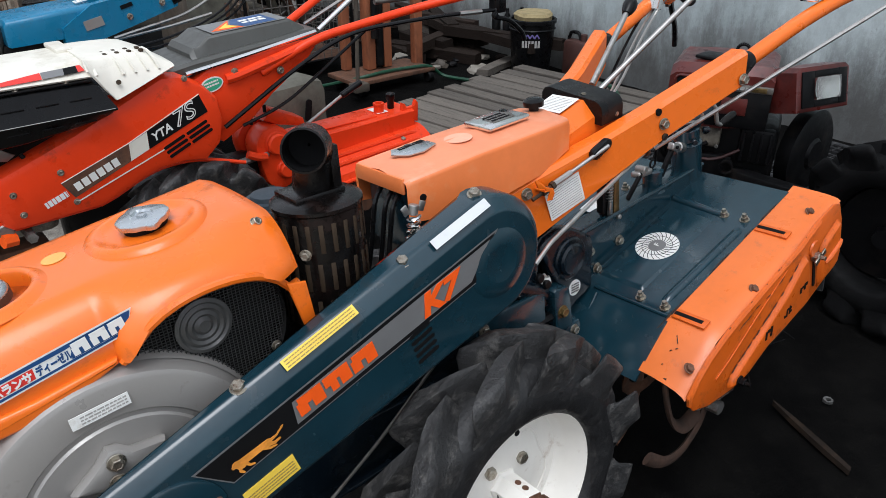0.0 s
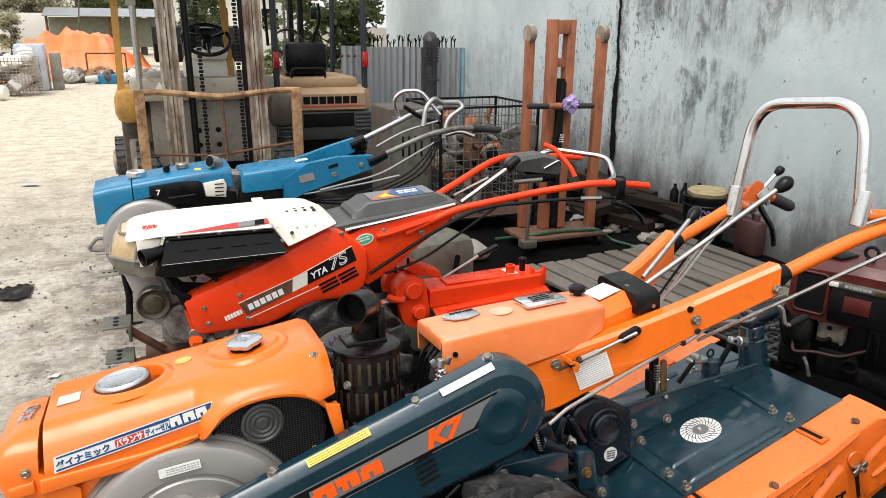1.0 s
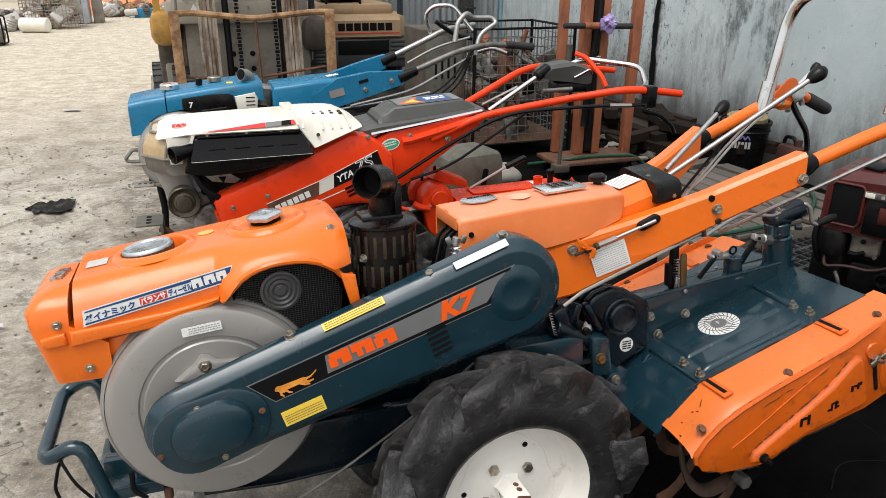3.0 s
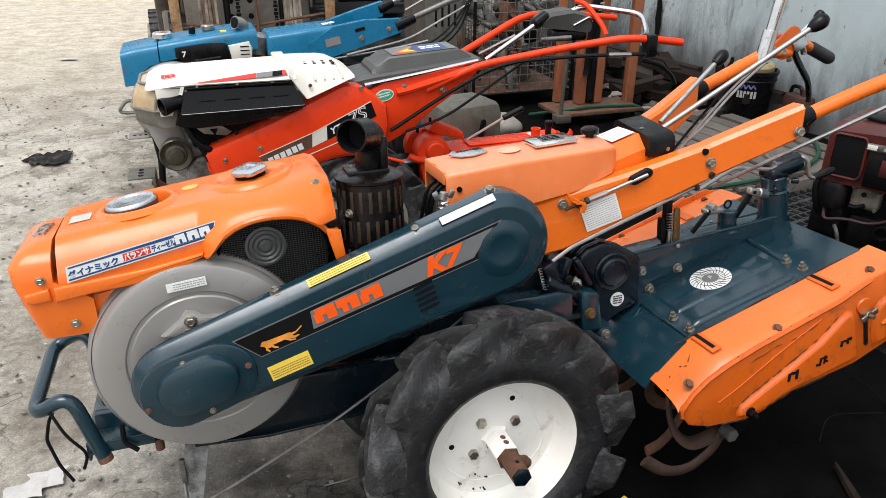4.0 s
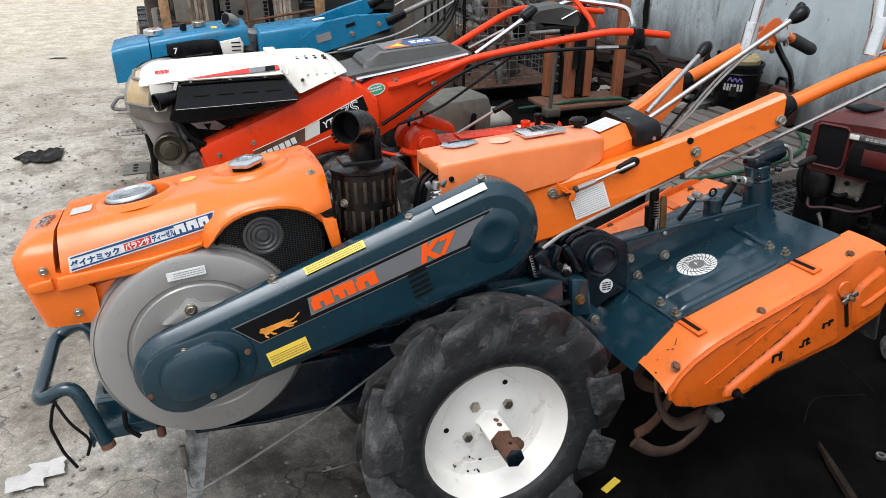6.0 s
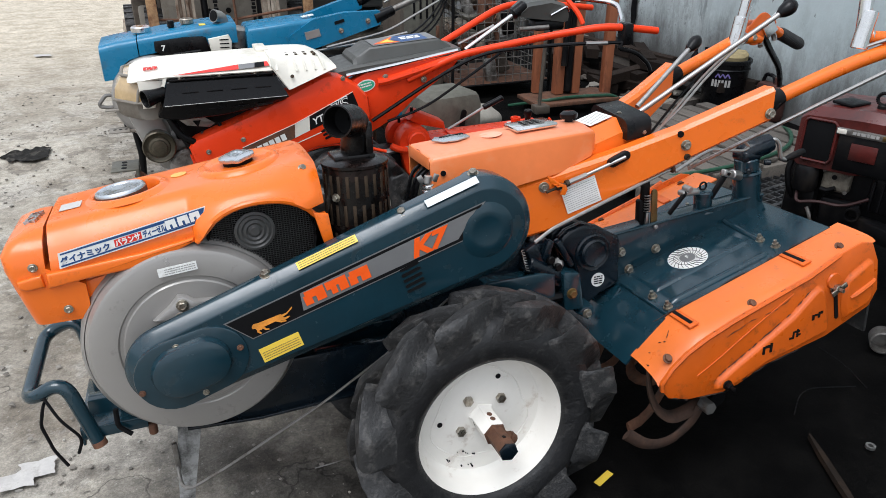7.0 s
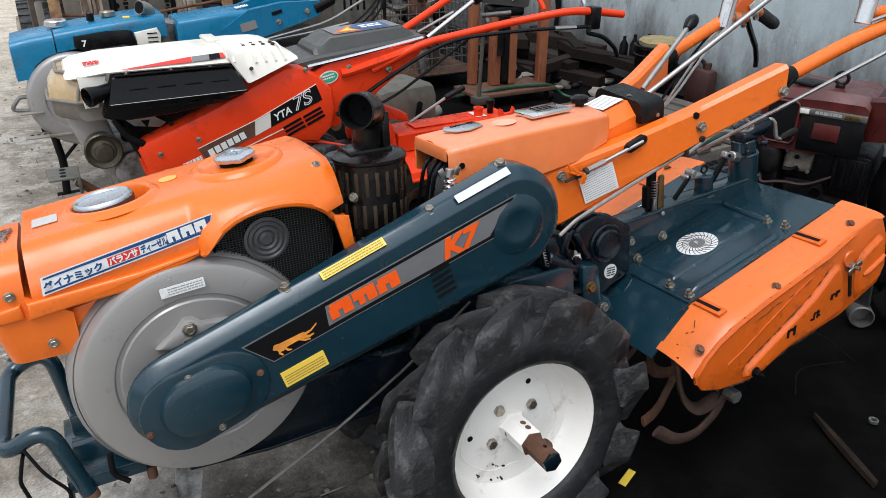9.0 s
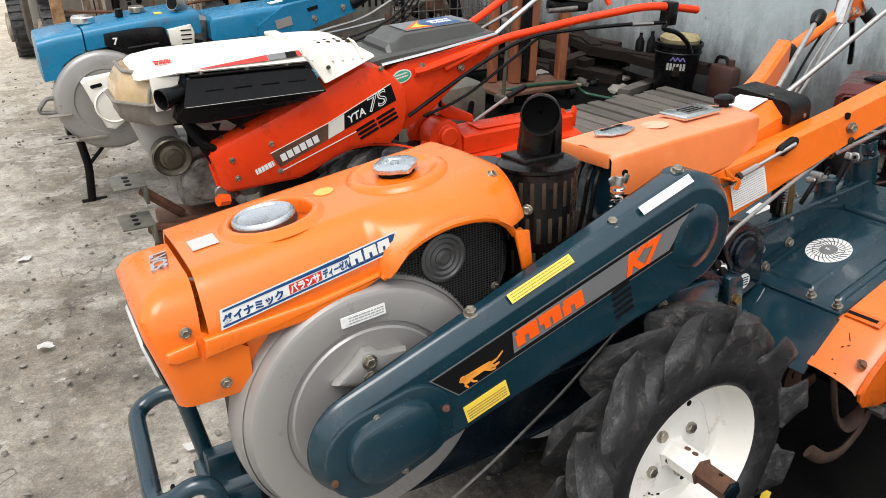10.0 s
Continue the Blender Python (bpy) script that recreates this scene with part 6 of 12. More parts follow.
    box(lo, 0.06, 0.23, 0.120, 0.19, 0.455, 0.530, 0.010)
    prism(lo, [(0.250, 0.529), (0.256, 0.534), (0.290, 0.528), (0.297, 0.520), (0.308, 0.436), (0.300, 0.430), (0.262, 0.433), (0.256, 0.440)], 0.104, 0.185, 0.005)
    prism(lo, [(0.300, 0.412), (0.318, 0.425), (0.345, 0.425), (0.352, 0.402), (0.330, 0.390)], 0.118, 0.18, 0.004)
    lg_ = P("link_housing", lo, M_NAVY, "oily blue-black link housing")
    P("shift_housing", box(B(), 0.165, 0.245, 0.15, 0.22, 0.535, 0.600, 0.010), M_DKNAVY, "oily blue-black shift housing")
    for x, z, w, h, a in ((0.190, 0.575, 0.030, 0.060, -28), (0.222, 0.585, 0.018, 0.050, 18), (0.268, 0.570, 0.014, 0.080, -30)):
        P("shift_link", box(B(), x - w / 2, x + w / 2, 0.128, 0.150, z - h / 2, z + h / 2, 0.004, pose(x, 0, z, 0, a, 0) @ pose(-x, 0, -z)), M_DKNAVY, "black shift link")
    hex_bolts([(0.067, 0.112, 0.518), (0.327, 0.118, 0.408)], (0, -1, 0), 0.0095, lg_)
    bolt("washer_bolt", (0.274, 0.104, 0.478), (0, -1, 0), 0.0105, lg_, M_BRASS)
    part("thread_end", cyl(B(), (0.186, 0.112, 0.472), (0.206, 0.112, 0.472), 0.0050, n=8), M_BOLT, lg_)
    part("pivot_nut", cyl(B(), (0.240, 0.132, 0.547), (0.256, 0.120, 0.552), 0.0085, n=6, bev=0.001), M_STEEL, lg_, "bright pivot nut")
    part("pivot_tab", prism(B(), [(0.236, 0.560), (0.246, 0.566), (0.262, 0.545), (0.250, 0.520), (0.240, 0.525)], 0.124, 0.130, 0.001), M_STEEL, lg_)
    part("link_eye", lathe(B(), [(0.007, 0), (0.013, 0), (0.014, 0.004), (0.013, 0.02)], (0.247, 0.118, 0.509), (0.247, 0.5, 0.509), 16, cap=False), M_DKNAVY, lg_)
    part("shift_tube", cyl(B(), (0.170, 0.135, 0.560), (0.262, 0.135, 0.512), 0.020, n=16, bev=0.003), M_DKNAVY, lg_)
    part("return_spring", tube(B(), [(0.150 + 0.00022 * i + 0.0035 * math.cos(i * 0.8), 0.118 + 0.0035 * math.sin(i * 0.8), 0.603 - 0.00085 * i) for i in range(64)], 0.0011, bend=0, n=5), M_STEEL, lg_, "small return spring")
    for x, z in ((0.20, 0.535), (0.225, 0.565), (0.245, 0.545)):
        part("link_pin", cyl(B(), (x, 0.125, z), (x, 0.115, z), 0.010, n=10, bev=0.002), M_IRON, lg_)
    part("hydraulic_nut", cyl(B(), (0.205, 0.12, 0.468), (0.255, 0.12, 0.468), 0.011, n=6), M_IRON, lg_)

    make_rotary(root, P)
    return root


def make_rotary(root, P):
    slope = 0.32

    def zc(x):
        return 0.449 + slope * (x - 0.472)

    def sheet(x0, x1, y0, y1, lift=0.0, nx=14, front_drop=True):
        """A sheet cover: flat behind, rolled down over the tines in front."""
        b2 = B()
        secs = []
        for i in range(nx + 1):
            x = x0 + (x1 - x0) * i / nx
            z = zc(x) + lift
            if front_drop and x < 0.45:
                z -= (0.45 - x) * 0.60 + (0.45 - x) ** 2 * 0.8
            secs.append([Vector((x, y0 + (y1 - y0) * k / 6, z)) for k in range(7)])
        loft(b2, secs, closed=False)
        thicken(b2, -0.005)
        return b2
    cov = P("rotary_cover", sheet(0.346, 0.905, -0.030, 0.410), M_NAVY, "dark blue sheet cover over the tines", sharp=30)
    # pressed panels and ribs
    for y0, y1, x0, x1 in ((0.056, 0.189, 0.478, 0.757), (0.262, 0.36, 0.478, 0.757)):
        secs = []
        steps = ((0.0, 0.001), (0.006, 0.0035), (0.010, 0.0095), (0.016, 0.012))
        for d, h in steps + tuple((x1 - x0 - d, h) for d, h in reversed(steps)):
            row = [(y0 + e, min(h, g)) for e, g in steps] + [(y1 - e, min(h, g)) for e, g in reversed(steps)]
            secs.append([Vector((x0 + d, y, zc(x0 + d) + z)) for y, z in row])
        part("raised_panel", loft(B(), secs, closed=False), M_NAVY, cov, sharp=60)
    for y in (0.004, 0.376):
        part("edge_rib", tube(B(), [(0.478, y, zc(0.478) - 0.010), (0.492, y, zc(0.492) + 0.002), (0.735, y - 0.008, zc(0.735) + 0.002), (0.750, y - 0.009, zc(0.750) - 0.010)], 0.0115, n=10, bend=0.014), M_NAVY, cov)
    part("cross_rib", tube(B(), [(0.772, 0.045, zc(0.772) - 0.006), (0.775, 0.06, zc(0.775) + 0.002), (0.783, 0.17, zc(0.783) + 0.004), (0.785, 0.192, zc(0.785) + 0.006)], 0.0105, n=10, bend=0.015), M_NAVY, cov)
    part("lap_seam", tube(B(), [(0.452, 0.165, zc(0.452) + 0.004), (0.452, 0.10, zc(0.452) + 0.003), (0.452, -0.026, zc(0.452) + 0.002)], 0.0045, n=8, bend=0.02), M_NAVY, cov)
    part("front_crease", tube(B(), [(0.440, 0.150, zc(0.440) + 0.002), (0.415, 0.148, zc(0.415) - 0.020), (0.375, 0.146, zc(0.375) - 0.046)], 0.0030, n=8, bend=0.02), M_NAVY, cov)
    for k in range(5):
        part("bare_patch", prism(B(), [(0.402 + 0.010 * k + u * 0.006, -w * 0.006) for u, w in ((-1, 0), (-0.3, 1), (0.9, 0.6), (1, -0.5), (-0.2, -1))], 0, 0.0006, 0, Matrix.Translation((0, 0.060 - 0.006 * k, zc(0.402 + 0.010 * k) + 0.0010 - max(0, 0.45 - 0.402 - 0.010 * k) * 0.62)) @ Matrix.Rotation(radians(-62), 4, "X")), M_RUSTY, cov) if k in (0, 2, 3) else None
    # upright web and beam down the middle
    bmw = B()
    prism(bmw, [(0.36, 0.44), (0.375, 0.548), (0.40, 0.562), (0.45, 0.571), (0.873, 0.612), (0.905, 0.614), (0.905, 0.575), (0.45, 0.43)], 0.195, 0.201, 0.002)
    prism(bmw, [(0.36, 0.44), (0.375, 0.548), (0.40, 0.562), (0.45, 0.571), (0.873, 0.612), (0.905, 0.614), (0.905, 0.575), (0.45, 0.43)], 0.245, 0.251, 0.002)
    box(bmw, 0.40, 0.90, 0.1955, 0.2505, 0.557, 0.5655, 0.002, pose(0.40, 0, 0.56, 0, -5.5, 0) @ pose(-0.40, 0, -0.56))
    tube(bmw, [(0.41, 0.193, 0.566), (0.45, 0.193, 0.572), (0.873, 0.193, 0.613), (0.90, 0.193, 0.615)], 0.0045, bend=0, n=8)
    tube(bmw, [(0.47, 0.192, 0.449), (0.60, 0.192, 0.490), (0.89, 0.192, 0.583)], 0.0050, bend=0, n=8)
    beam = P("centre_beam", bmw, M_NAVY, "dark blue centre beam")
    hex_bolts([(0.465, 0.194, 0.519), (0.492, 0.194, 0.468), (0.570, 0.194, 0.512)], (0, -1, 0), 0.010, beam)
    tw = B()
    cyl(tw, (0.880, 0.222, 0.565), (0.864, 0.222, 0.674), 0.0365, n=28, bev=0.003)
    lathe(tw, [(0.037, 0.0), (0.038, 0.003), (0.035, 0.008)], (0.8642, 0.222, 0.672), (0.850, 0.222, 0.768), 28)
    cyl(tw, (0.863, 0.222, 0.680), (0.858, 0.222, 0.714), 0.0315, n=24, bev=0.003)
    tower = P("depth_tower", tw, M_NAVY, "dark blue depth adjusting tower")
    hd = B()
    box(hd, 0.828, 0.886, 0.194, 0.250, 0.706, 0.738, 0.012, None, 3)
    lathe(hd, [(0.020, 0.0), (0.026, 0.006), (0.028, 0.020), (0.027, 0.070), (0.023, 0.088), (0.012, 0.094)], (0.838, 0.226, 0.724), (0.930, 0.208, 0.755), 20)
    part("tower_head", hd, M_DKNAVY, tower, "oily gear head of the tower")
    for p, d in (((0.838, 0.190, 0.689), (-0.7, -1, 0)), ((0.896, 0.200, 0.702), (1, -0.7, 0))):
        part("clamp_screw", cyl(B(), p, Vector(p) + Vector(d).normalized() * 0.018, 0.0075, n=10, bev=0.002), M_DKNAVY, tower)
    part("crank", tube(B(), [(0.905, 0.200, 0.757), (0.918, 0.195, 0.764), (0.930, 0.190, 0.752), (0.940, 0.188, 0.710), (0.956, 0.186, 0.705)], 0.0056, bend=0.012, n=10), M_STEEL, tower, "steel crank")
    hn = Vector((0.953, 0.187, 0.7055))
    part("crank_handle", lathe(B(), [(0.005, 0), (0.0070, 0.003), (0.0072, 0.012), (0.0092, 0.020), (0.0098, 0.055), (0.0072, 0.064)], hn, hn + Vector((0.96, 0, 0.25)), 14), M_IRON, tower, "dark tapered crank handle")
    part("tower_link", box(B(), -0.0065, 0.0065, -0.005, 0.005, 0, 0.078, 0.002, Matrix.Translation((0.738, 0.205, 0.622)) @ pose(0, 0, 0, 0, 35, 0)), M_IRON, tower, "dark link bar")
    kn = B()
    box(kn, -0.017, 0.019, -0.009, 0.009, -0.009, 0.009, 0.005, Matrix.Translation((0.782, 0.203, 0.685)) @ pose(0, 0, 0, 0, 18, 0), 3)
    cyl(kn, (0.798, 0.205, 0.680), (0.838, 0.215, 0.668), 0.013, n=12, bev=0.003)
    part("link_knuckle", kn, M_STEEL, tower, "bright link knuckle")
    part("knuckle_pin", cyl(B(), (0.779, 0.190, 0.686), (0.779, 0.194, 0.686), 0.0045, n=10, bev=0.001), M_INK, tower)
    ps = B()
    lathe(ps, [(0.031, 0.0), (0.029, 0.004), (0.0235, 0.008), (0.0235, 0.044), (0.0265, 0.046), (0.0265, 0.053), (0.022, 0.056)], (0.731, 0.222, 0.584), (0.724, 0.222, 0.684), 24)
    post = P("grease_post", ps, M_NAVY, "dark blue socket with an eye ring")
    part("link_bar", box(B(), -0.0055, 0.0055, -0.004, 0.004, 0, 0.072, 0.002, Matrix.Translation((0.612, 0.206, 0.596)) @ pose(0, 0, 0, 0, 42, 0)), M_IRON, post, "dark flat link bar")
    lh = B()
    box(lh, 0.648, 0.702, 0.202, 0.228, 0.637, 0.652, 0.005, pose(0, 0, 0), 3)
    cyl(lh, (0.668, 0.198, 0.656), (0.668, 0.226, 0.656), 0.0085, n=12, bev=0.002)
    part("link_head", lh, M_STEEL, post, "worn steel link head")
    rg = B()
    for i in range(18):
        a0, a1 = 2 * math.pi * i / 18, 2 * math.pi * (i + 1) / 18
        cyl(rg, (0.7235 + 0.0100 * math.cos(a0), 0.220, 0.6535 + 0.0100 * math.sin(a0)), (0.7235 + 0.0100 * math.cos(a1), 0.220, 0.6535 + 0.0100 * math.sin(a1)), 0.0026, n=6)
    part("eye_ring", rg, M_IRON, post)
    cl = B()
    prism(cl, stadium(0.544, 0.568, 0.011, 0.540, 0.690, 0.009, 8), 0.208, 0.224, 0.002)
    prism(cl, stadium(0.526, 0.592, 0.006, 0.524, 0.640, 0.006, 8), 0.204, 0.222, 0.002)
    clip = P("spring_clip", cl, M_IRON, "black clip frame with a brass-coloured plate")
    part("clip_plate", prism(B(), stadium(0.562, 0.572, 0.0095, 0.556, 0.664, 0.0085, 8), 0.196, 0.201, 0.001), M_BRASS, clip, "brass-coloured plate")
    part("clip_pin", cyl(B(), (0.562, 0.196, 0.574), (0.562, 0.186, 0.574), 0.006, n=10, bev=0.002), M_STEEL, clip)
    part("clip_spring", tube(B(), [(0.541 + 0.0075 * math.cos(i * 0.785), 0.203 + 0.0075 * math.sin(i * 0.785), 0.612 + i * 0.00085) for i in range(57)], 0.0017, bend=0, n=5), M_STEEL, clip)
    part("clip_tongue", box(B(), 0.537, 0.545, 0.198, 0.206, 0.580, 0.612, 0.002), M_STEEL, clip)
    sticker("paper_label", face((0.648, 0.335, zc(0.648) + 0.0125), (1, 0, slope), (0, 1, 0)), 0.056, 0.042, M_PAPER, cov, "blank white label")
    # bolts with nuts along the seams
    for x, y in ((0.468, 0.054), (0.467, -0.007), (0.774, 0.052), (0.776, 0.003), (0.468, 0.33), (0.774, 0.33)):
        a = Vector((x, y, zc(x) + 0.004))
        b2 = B()
        lathe(b2, [(0.0115, 0), (0.0115, 0.003)], a, a + Vector((-0.3, 0, 1)), 14)
        lathe(b2, [(0.0085, 0.003), (0.0085, 0.011)], a, a + Vector((-0.3, 0, 1)), 6)
        lathe(b2, [(0.0048, 0.011), (0.0048, 0.019)], a, a + Vector((-0.3, 0, 1)), 10)
        part("cover_bolt", b2, M_BOLT, cov)
    # round sunburst sticker
    d = Vector((0.612, 0.118, zc(0.612) + 0.0126))
    up = Vector((-slope, 0, 1)).normalized()
    sb = part("round_sticker", lathe(B(), [(0.049, 0), (0.049, 0.0012)], d, d + up, 36), M_PAPER, cov, "round white sticker with a sunburst")
    rays = B()
    m = axis_matrix(d + up * 0.0014, d + up)
    for k in range(24):
        a = 2 * math.pi * k / 24
        tube(rays, [m @ Vector((r * math.cos(a + (r - 0.02) * 16), r * math.sin(a + (r - 0.02) * 16), 0.0004)) for r in (0.021, 0.028, 0.035, 0.042, 0.048)], 0.0008, bend=0, n=4)
    tube(rays, [m @ Vector((0.034 * math.cos(2 * math.pi * k / 32), 0.034 * math.sin(2 * math.pi * k / 32), 0.0004)) for k in range(33)], 0.0006, bend=0, n=4)
    part("sunburst", rays, M_INK, sb)
    part("sticker_centre", lathe(B(), [(0.020, 0.0014), (0.020, 0.0022)], d, d + up, 24), M_GREYDECAL, sb)
    letters("F", 0.020, M_PAPER, sb, face(d + up * 0.0026 + Vector((-0.006, -0.006, 0)), (1, -0.1, 0.3), (0.1, 1, 0)), "sticker_letter", 0.0004)

    # orange side extensions, mirrored
    for side in (-1, 1):
        def my(y):
            return y if side < 0 else 0.38 - y
        b2 = B()
        secs = []
        for i in range(19):
            x = 0.358 + (0.93 - 0.358) * i / 18
            z = zc(x) + 0.004
            if x < 0.455:
                z -= (0.455 - x) * 0.55 + (0.455 - x) ** 2 * 0.4
            drop = max(0.0, 0.55 - x) * 0.055
            secs.append([Vector((x, my(y), z + dz - drop * k)) for y, dz, k in ((-0.026, 0.0, 0.0), (-0.05, 0.0, 0.0), (-0.08, -0.001, 0.2), (-0.110, -0.003, 0.5), (-0.127, -0.006, 0.8), (-0.135, -0.011, 1.0))])
        loft(b2, secs, closed=False)
        thicken(b2, 0.004)
        # paler than the skirt: the sky sheen on top is put into this paint
        ext = P("side_extension", b2, M_ORANGE_TOP, "scratched orange extension of the cover", sharp=40)
        sk = [(0.360, 0.350), (0.366, 0.328), (0.385, 0.303), (0.44, 0.287), (0.535, 0.283), (0.575, 0.292), (0.65, 0.328), (0.82, 0.366), (0.885, 0.395), (0.944, 0.422), (0.962, 0.462), (0.945, 0.540), (0.918, 0.588), (0.885, 0.594), (0.82, 0.574), (0.74, 0.534), (0.64, 0.499), (0.54, 0.464), (0.474, 0.437), (0.42, 0.408), (0.385, 0.378)]
        y0, y1 = (-0.140, -0.134) if side < 0 else (0.514, 0.520)
        skirt = part("side_skirt", prism(B(), sk, y0, y1, 0.003), M_ORANGE_W, ext, "scratched orange side skirt")
        yo = y0 - 0.001 if side < 0 else y1 + 0.001
        part("skirt_flange", tube(B(), [(x, yo, z) for x, z in sk[14:21] + [(0.362, 0.345), (0.366, 0.328)]], 0.006, bend=0, n=6), M_ORANGE_W, skirt)
        # pressed wedge across the skirt
        wedge_line = [(0.506, 0.296), (0.504, 0.312), (0.512, 0.328), (0.534, 0.344), (0.613, 0.393), (0.700, 0.450), (0.748, 0.497), (0.766, 0.510), (0.784, 0.505), (0.797, 0.482), (0.822, 0.400), (0.812, 0.378), (0.72, 0.352), (0.65, 0.336), (0.575, 0.300), (0.530, 0.290)]

        def pressed(line, h, slope, rim=0.0):
            """A panel pressed outwards by h, its sloping border slope wide, with a rounded shoulder."""
            c_ = Vector((sum(x for x, z in line) / len(line), sum(z for x, z in line) / len(line)))
            b3 = B()
            rings = []
            for d, k in ((0.0, 0.0), (slope * 0.35, 0.12), (slope * 0.65, 0.55), (slope, 0.95), (slope + 0.004, 1.0)):
                ring = []
                for i, (x, z) in enumerate(line):
                    a_, b_ = Vector(line[i - 1]), Vector(line[(i + 1) % len(line)])
                    n_ = Vector((-(b_ - a_).y, (b_ - a_).x)).normalized()
                    if n_.dot(c_ - Vector((x, z))) < 0:
                        n_ = -n_
                    ring.append(Vector((x + n_.x * d, yo + side * h * k, z + n_.y * d)))
                rings.append(ring)
            loft(b3, rings, caps=False)
            b3.faces.new([v for v in list(b3.verts)[-len(line):]])
            bmesh.ops.recalc_face_normals(b3, faces=b3.faces)
            return b3
        part("pressed_wedge", pressed(wedge_line, 0.010, 0.011), M_ORANGE_W, skirt, sharp=60)
        part("pressed_panel", pressed([(0.866, 0.404), (0.852, 0.430), (0.842, 0.500), (0.856, 0.520), (0.908, 0.553), (0.930, 0.545), (0.948, 0.470), (0.944, 0.440), (0.925, 0.424)], 0.009, 0.012), M_ORANGE_W, skirt, sharp=60)
        part("panel_bead", tube(B(), [(0.868, yo + side * 0.006, 0.462), (0.880, yo + side * 0.010, 0.468), (0.922, yo + side * 0.010, 0.490), (0.934, yo + side * 0.006, 0.496)], 0.006, bend=0.01, n=8), M_ORANGE_W, skirt)
        part("fold_line", tube(B(), [(0.455, yo, 0.345), (0.50, yo + side * 0.001, 0.372), (0.60, yo + side * 0.001, 0.440), (0.70, yo, 0.500)], 0.0014, bend=0.05, n=6), M_ORANGE_W, skirt)
        part("skirt_slot", prism(B(), stadium(0.843, 0.414, 0.0050, 0.824, 0.490, 0.0050, 6), yo - 0.0012 if side < 0 else yo - 0.002, yo + 0.002 if side < 0 else yo + 0.0012, 0), M_INK, skirt)
        part("slot_boss", lathe(B(), [(0.020, 0), (0.018, 0.004), (0.002, 0.005)], (0.814, yo, 0.512), (0.814, yo + side, 0.512), 18), M_ORANGE_W, skirt)
        bolt("slot_bolt", (0.820, yo + side * 0.001, 0.494), (0, side, 0), 0.0105, skirt, None, 0.012)
        wing = B()
        for s_ in (-1, 1):
            box(wing, 0.820 + s_ * 0.014 - 0.009, 0.820 + s_ * 0.014 + 0.009, min(yo + side * 0.012, yo + side * 0.017), max(yo + side * 0.012, yo + side * 0.017), 0.487, 0.501, 0.004, pose(0.82, 0, 0.494, 0, -28, 0) @ pose(-0.82, 0, -0.494))
        cyl(wing, (0.820, yo, 0.494), (0.820, yo + side * 0.026, 0.494), 0.005, n=8)
        part("wing_nut", wing, M_BOLT, skirt, "zinc wing nut")
        bolt("hinge_bolt", (0.534, yo + side * 0.010, 0.309), (0, side, 0), 0.009, skirt, M_IRON, 0.012)
        part("hinge_stud", cyl(B(), (0.534, yo, 0.309), (0.534, yo + side * 0.034, 0.309), 0.0042, n=8), M_IRON, skirt)
        for k, (x, zz) in enumerate(((0.638, 0.377), (0.713, 0.398), (0.770, 0.434))):
            bl = B()
            ya, yb = min(yo + side * 0.0100, yo + side * 0.0112), max(yo + side * 0.0100, yo + side * 0.0112)
            for u0, u1, w0, w1 in (((-15, -8, -11, 9), (-8, 4, 4, 11), (5, 12, -9, 15)), ((-16, -3, -9, -4), (-8, -3, -9, 10), (-3, 12, 6, 11), (3, 8, -6, 14), (8, 15, -3, 2)), ((-14, -7, -8, 6), (-7, 2, 2, 7), (3, 9, -4, 11), (9, 16, 5, 12)))[k]:
                box(bl, x + u0 / 1000, x + u1 / 1000, ya, yb, zz + w0 / 1000, zz + w1 / 1000, 0)
            part("stamped_mark", bl, M_INK, skirt)
        hex_bolts([(0.389, my(-0.118), 0.392), (0.601, my(-0.122), 0.486), (0.86, my(-0.10), zc(0.86))], (0, side * 0.7, 0.7), 0.0085, ext, M_RUSTY)
        for x0 in (0.462, 0.764):
            p0 = face((x0, my(-0.012), zc(x0) + 0.0065), (0.02, -1 if side < 0 else 1, 0), (1, 0, 0.32))
            part("slot_boss", box(B(), 0.020, 0.094, -0.013, 0.013, -0.003, 0.0022, 0.0024, p0), M_ORANGE_W, ext)
            part("slot", box(B(), 0.022, 0.084, -0.0045, 0.0045, 0.0024, 0.0030, 0, p0), M_INK, ext)
    # chipped paint along the folded edges
    rng = random.Random(17)
    edge = [Vector((x, -0.1405, z)) for x, z in ((0.362, 0.352), (0.385, 0.381), (0.42, 0.411), (0.474, 0.440), (0.54, 0.467), (0.64, 0.502), (0.74, 0.537), (0.82, 0.577))]
    wedge = [Vector((x, -0.1425, z)) for x, z in ((0.515, 0.330), (0.534, 0.345), (0.613, 0.394), (0.700, 0.451), (0.748, 0.498))]
    seam = [Vector((x, -0.028, zc(x) + 0.0065)) for x in (0.40, 0.55, 0.70, 0.86)]
    low = [Vector((x, -0.1410, z)) for x, z in ((0.385, 0.304), (0.44, 0.288), (0.535, 0.284), (0.65, 0.329), (0.82, 0.367))]
    nick = [Vector((x, y, zc(x) + 0.0045 - ((0.455 - x) * 0.55 + (0.455 - x) ** 2 * 0.4))) for x, y in ((0.372, -0.052), (0.384, -0.070), (0.398, -0.058), (0.412, -0.078), (0.430, -0.062))]
    nick2 = [Vector((x, -0.1412, z)) for x, z in ((0.50, 0.415), (0.58, 0.452), (0.66, 0.470), (0.72, 0.505))]
    for line, count, rr in ((edge, 38, 0.0016), (wedge, 24, 0.0013), (seam, 12, 0.0015), (low, 12, 0.0018), (nick, 7, 0.0014), (nick2, 8, 0.0009)):
        chips = B()
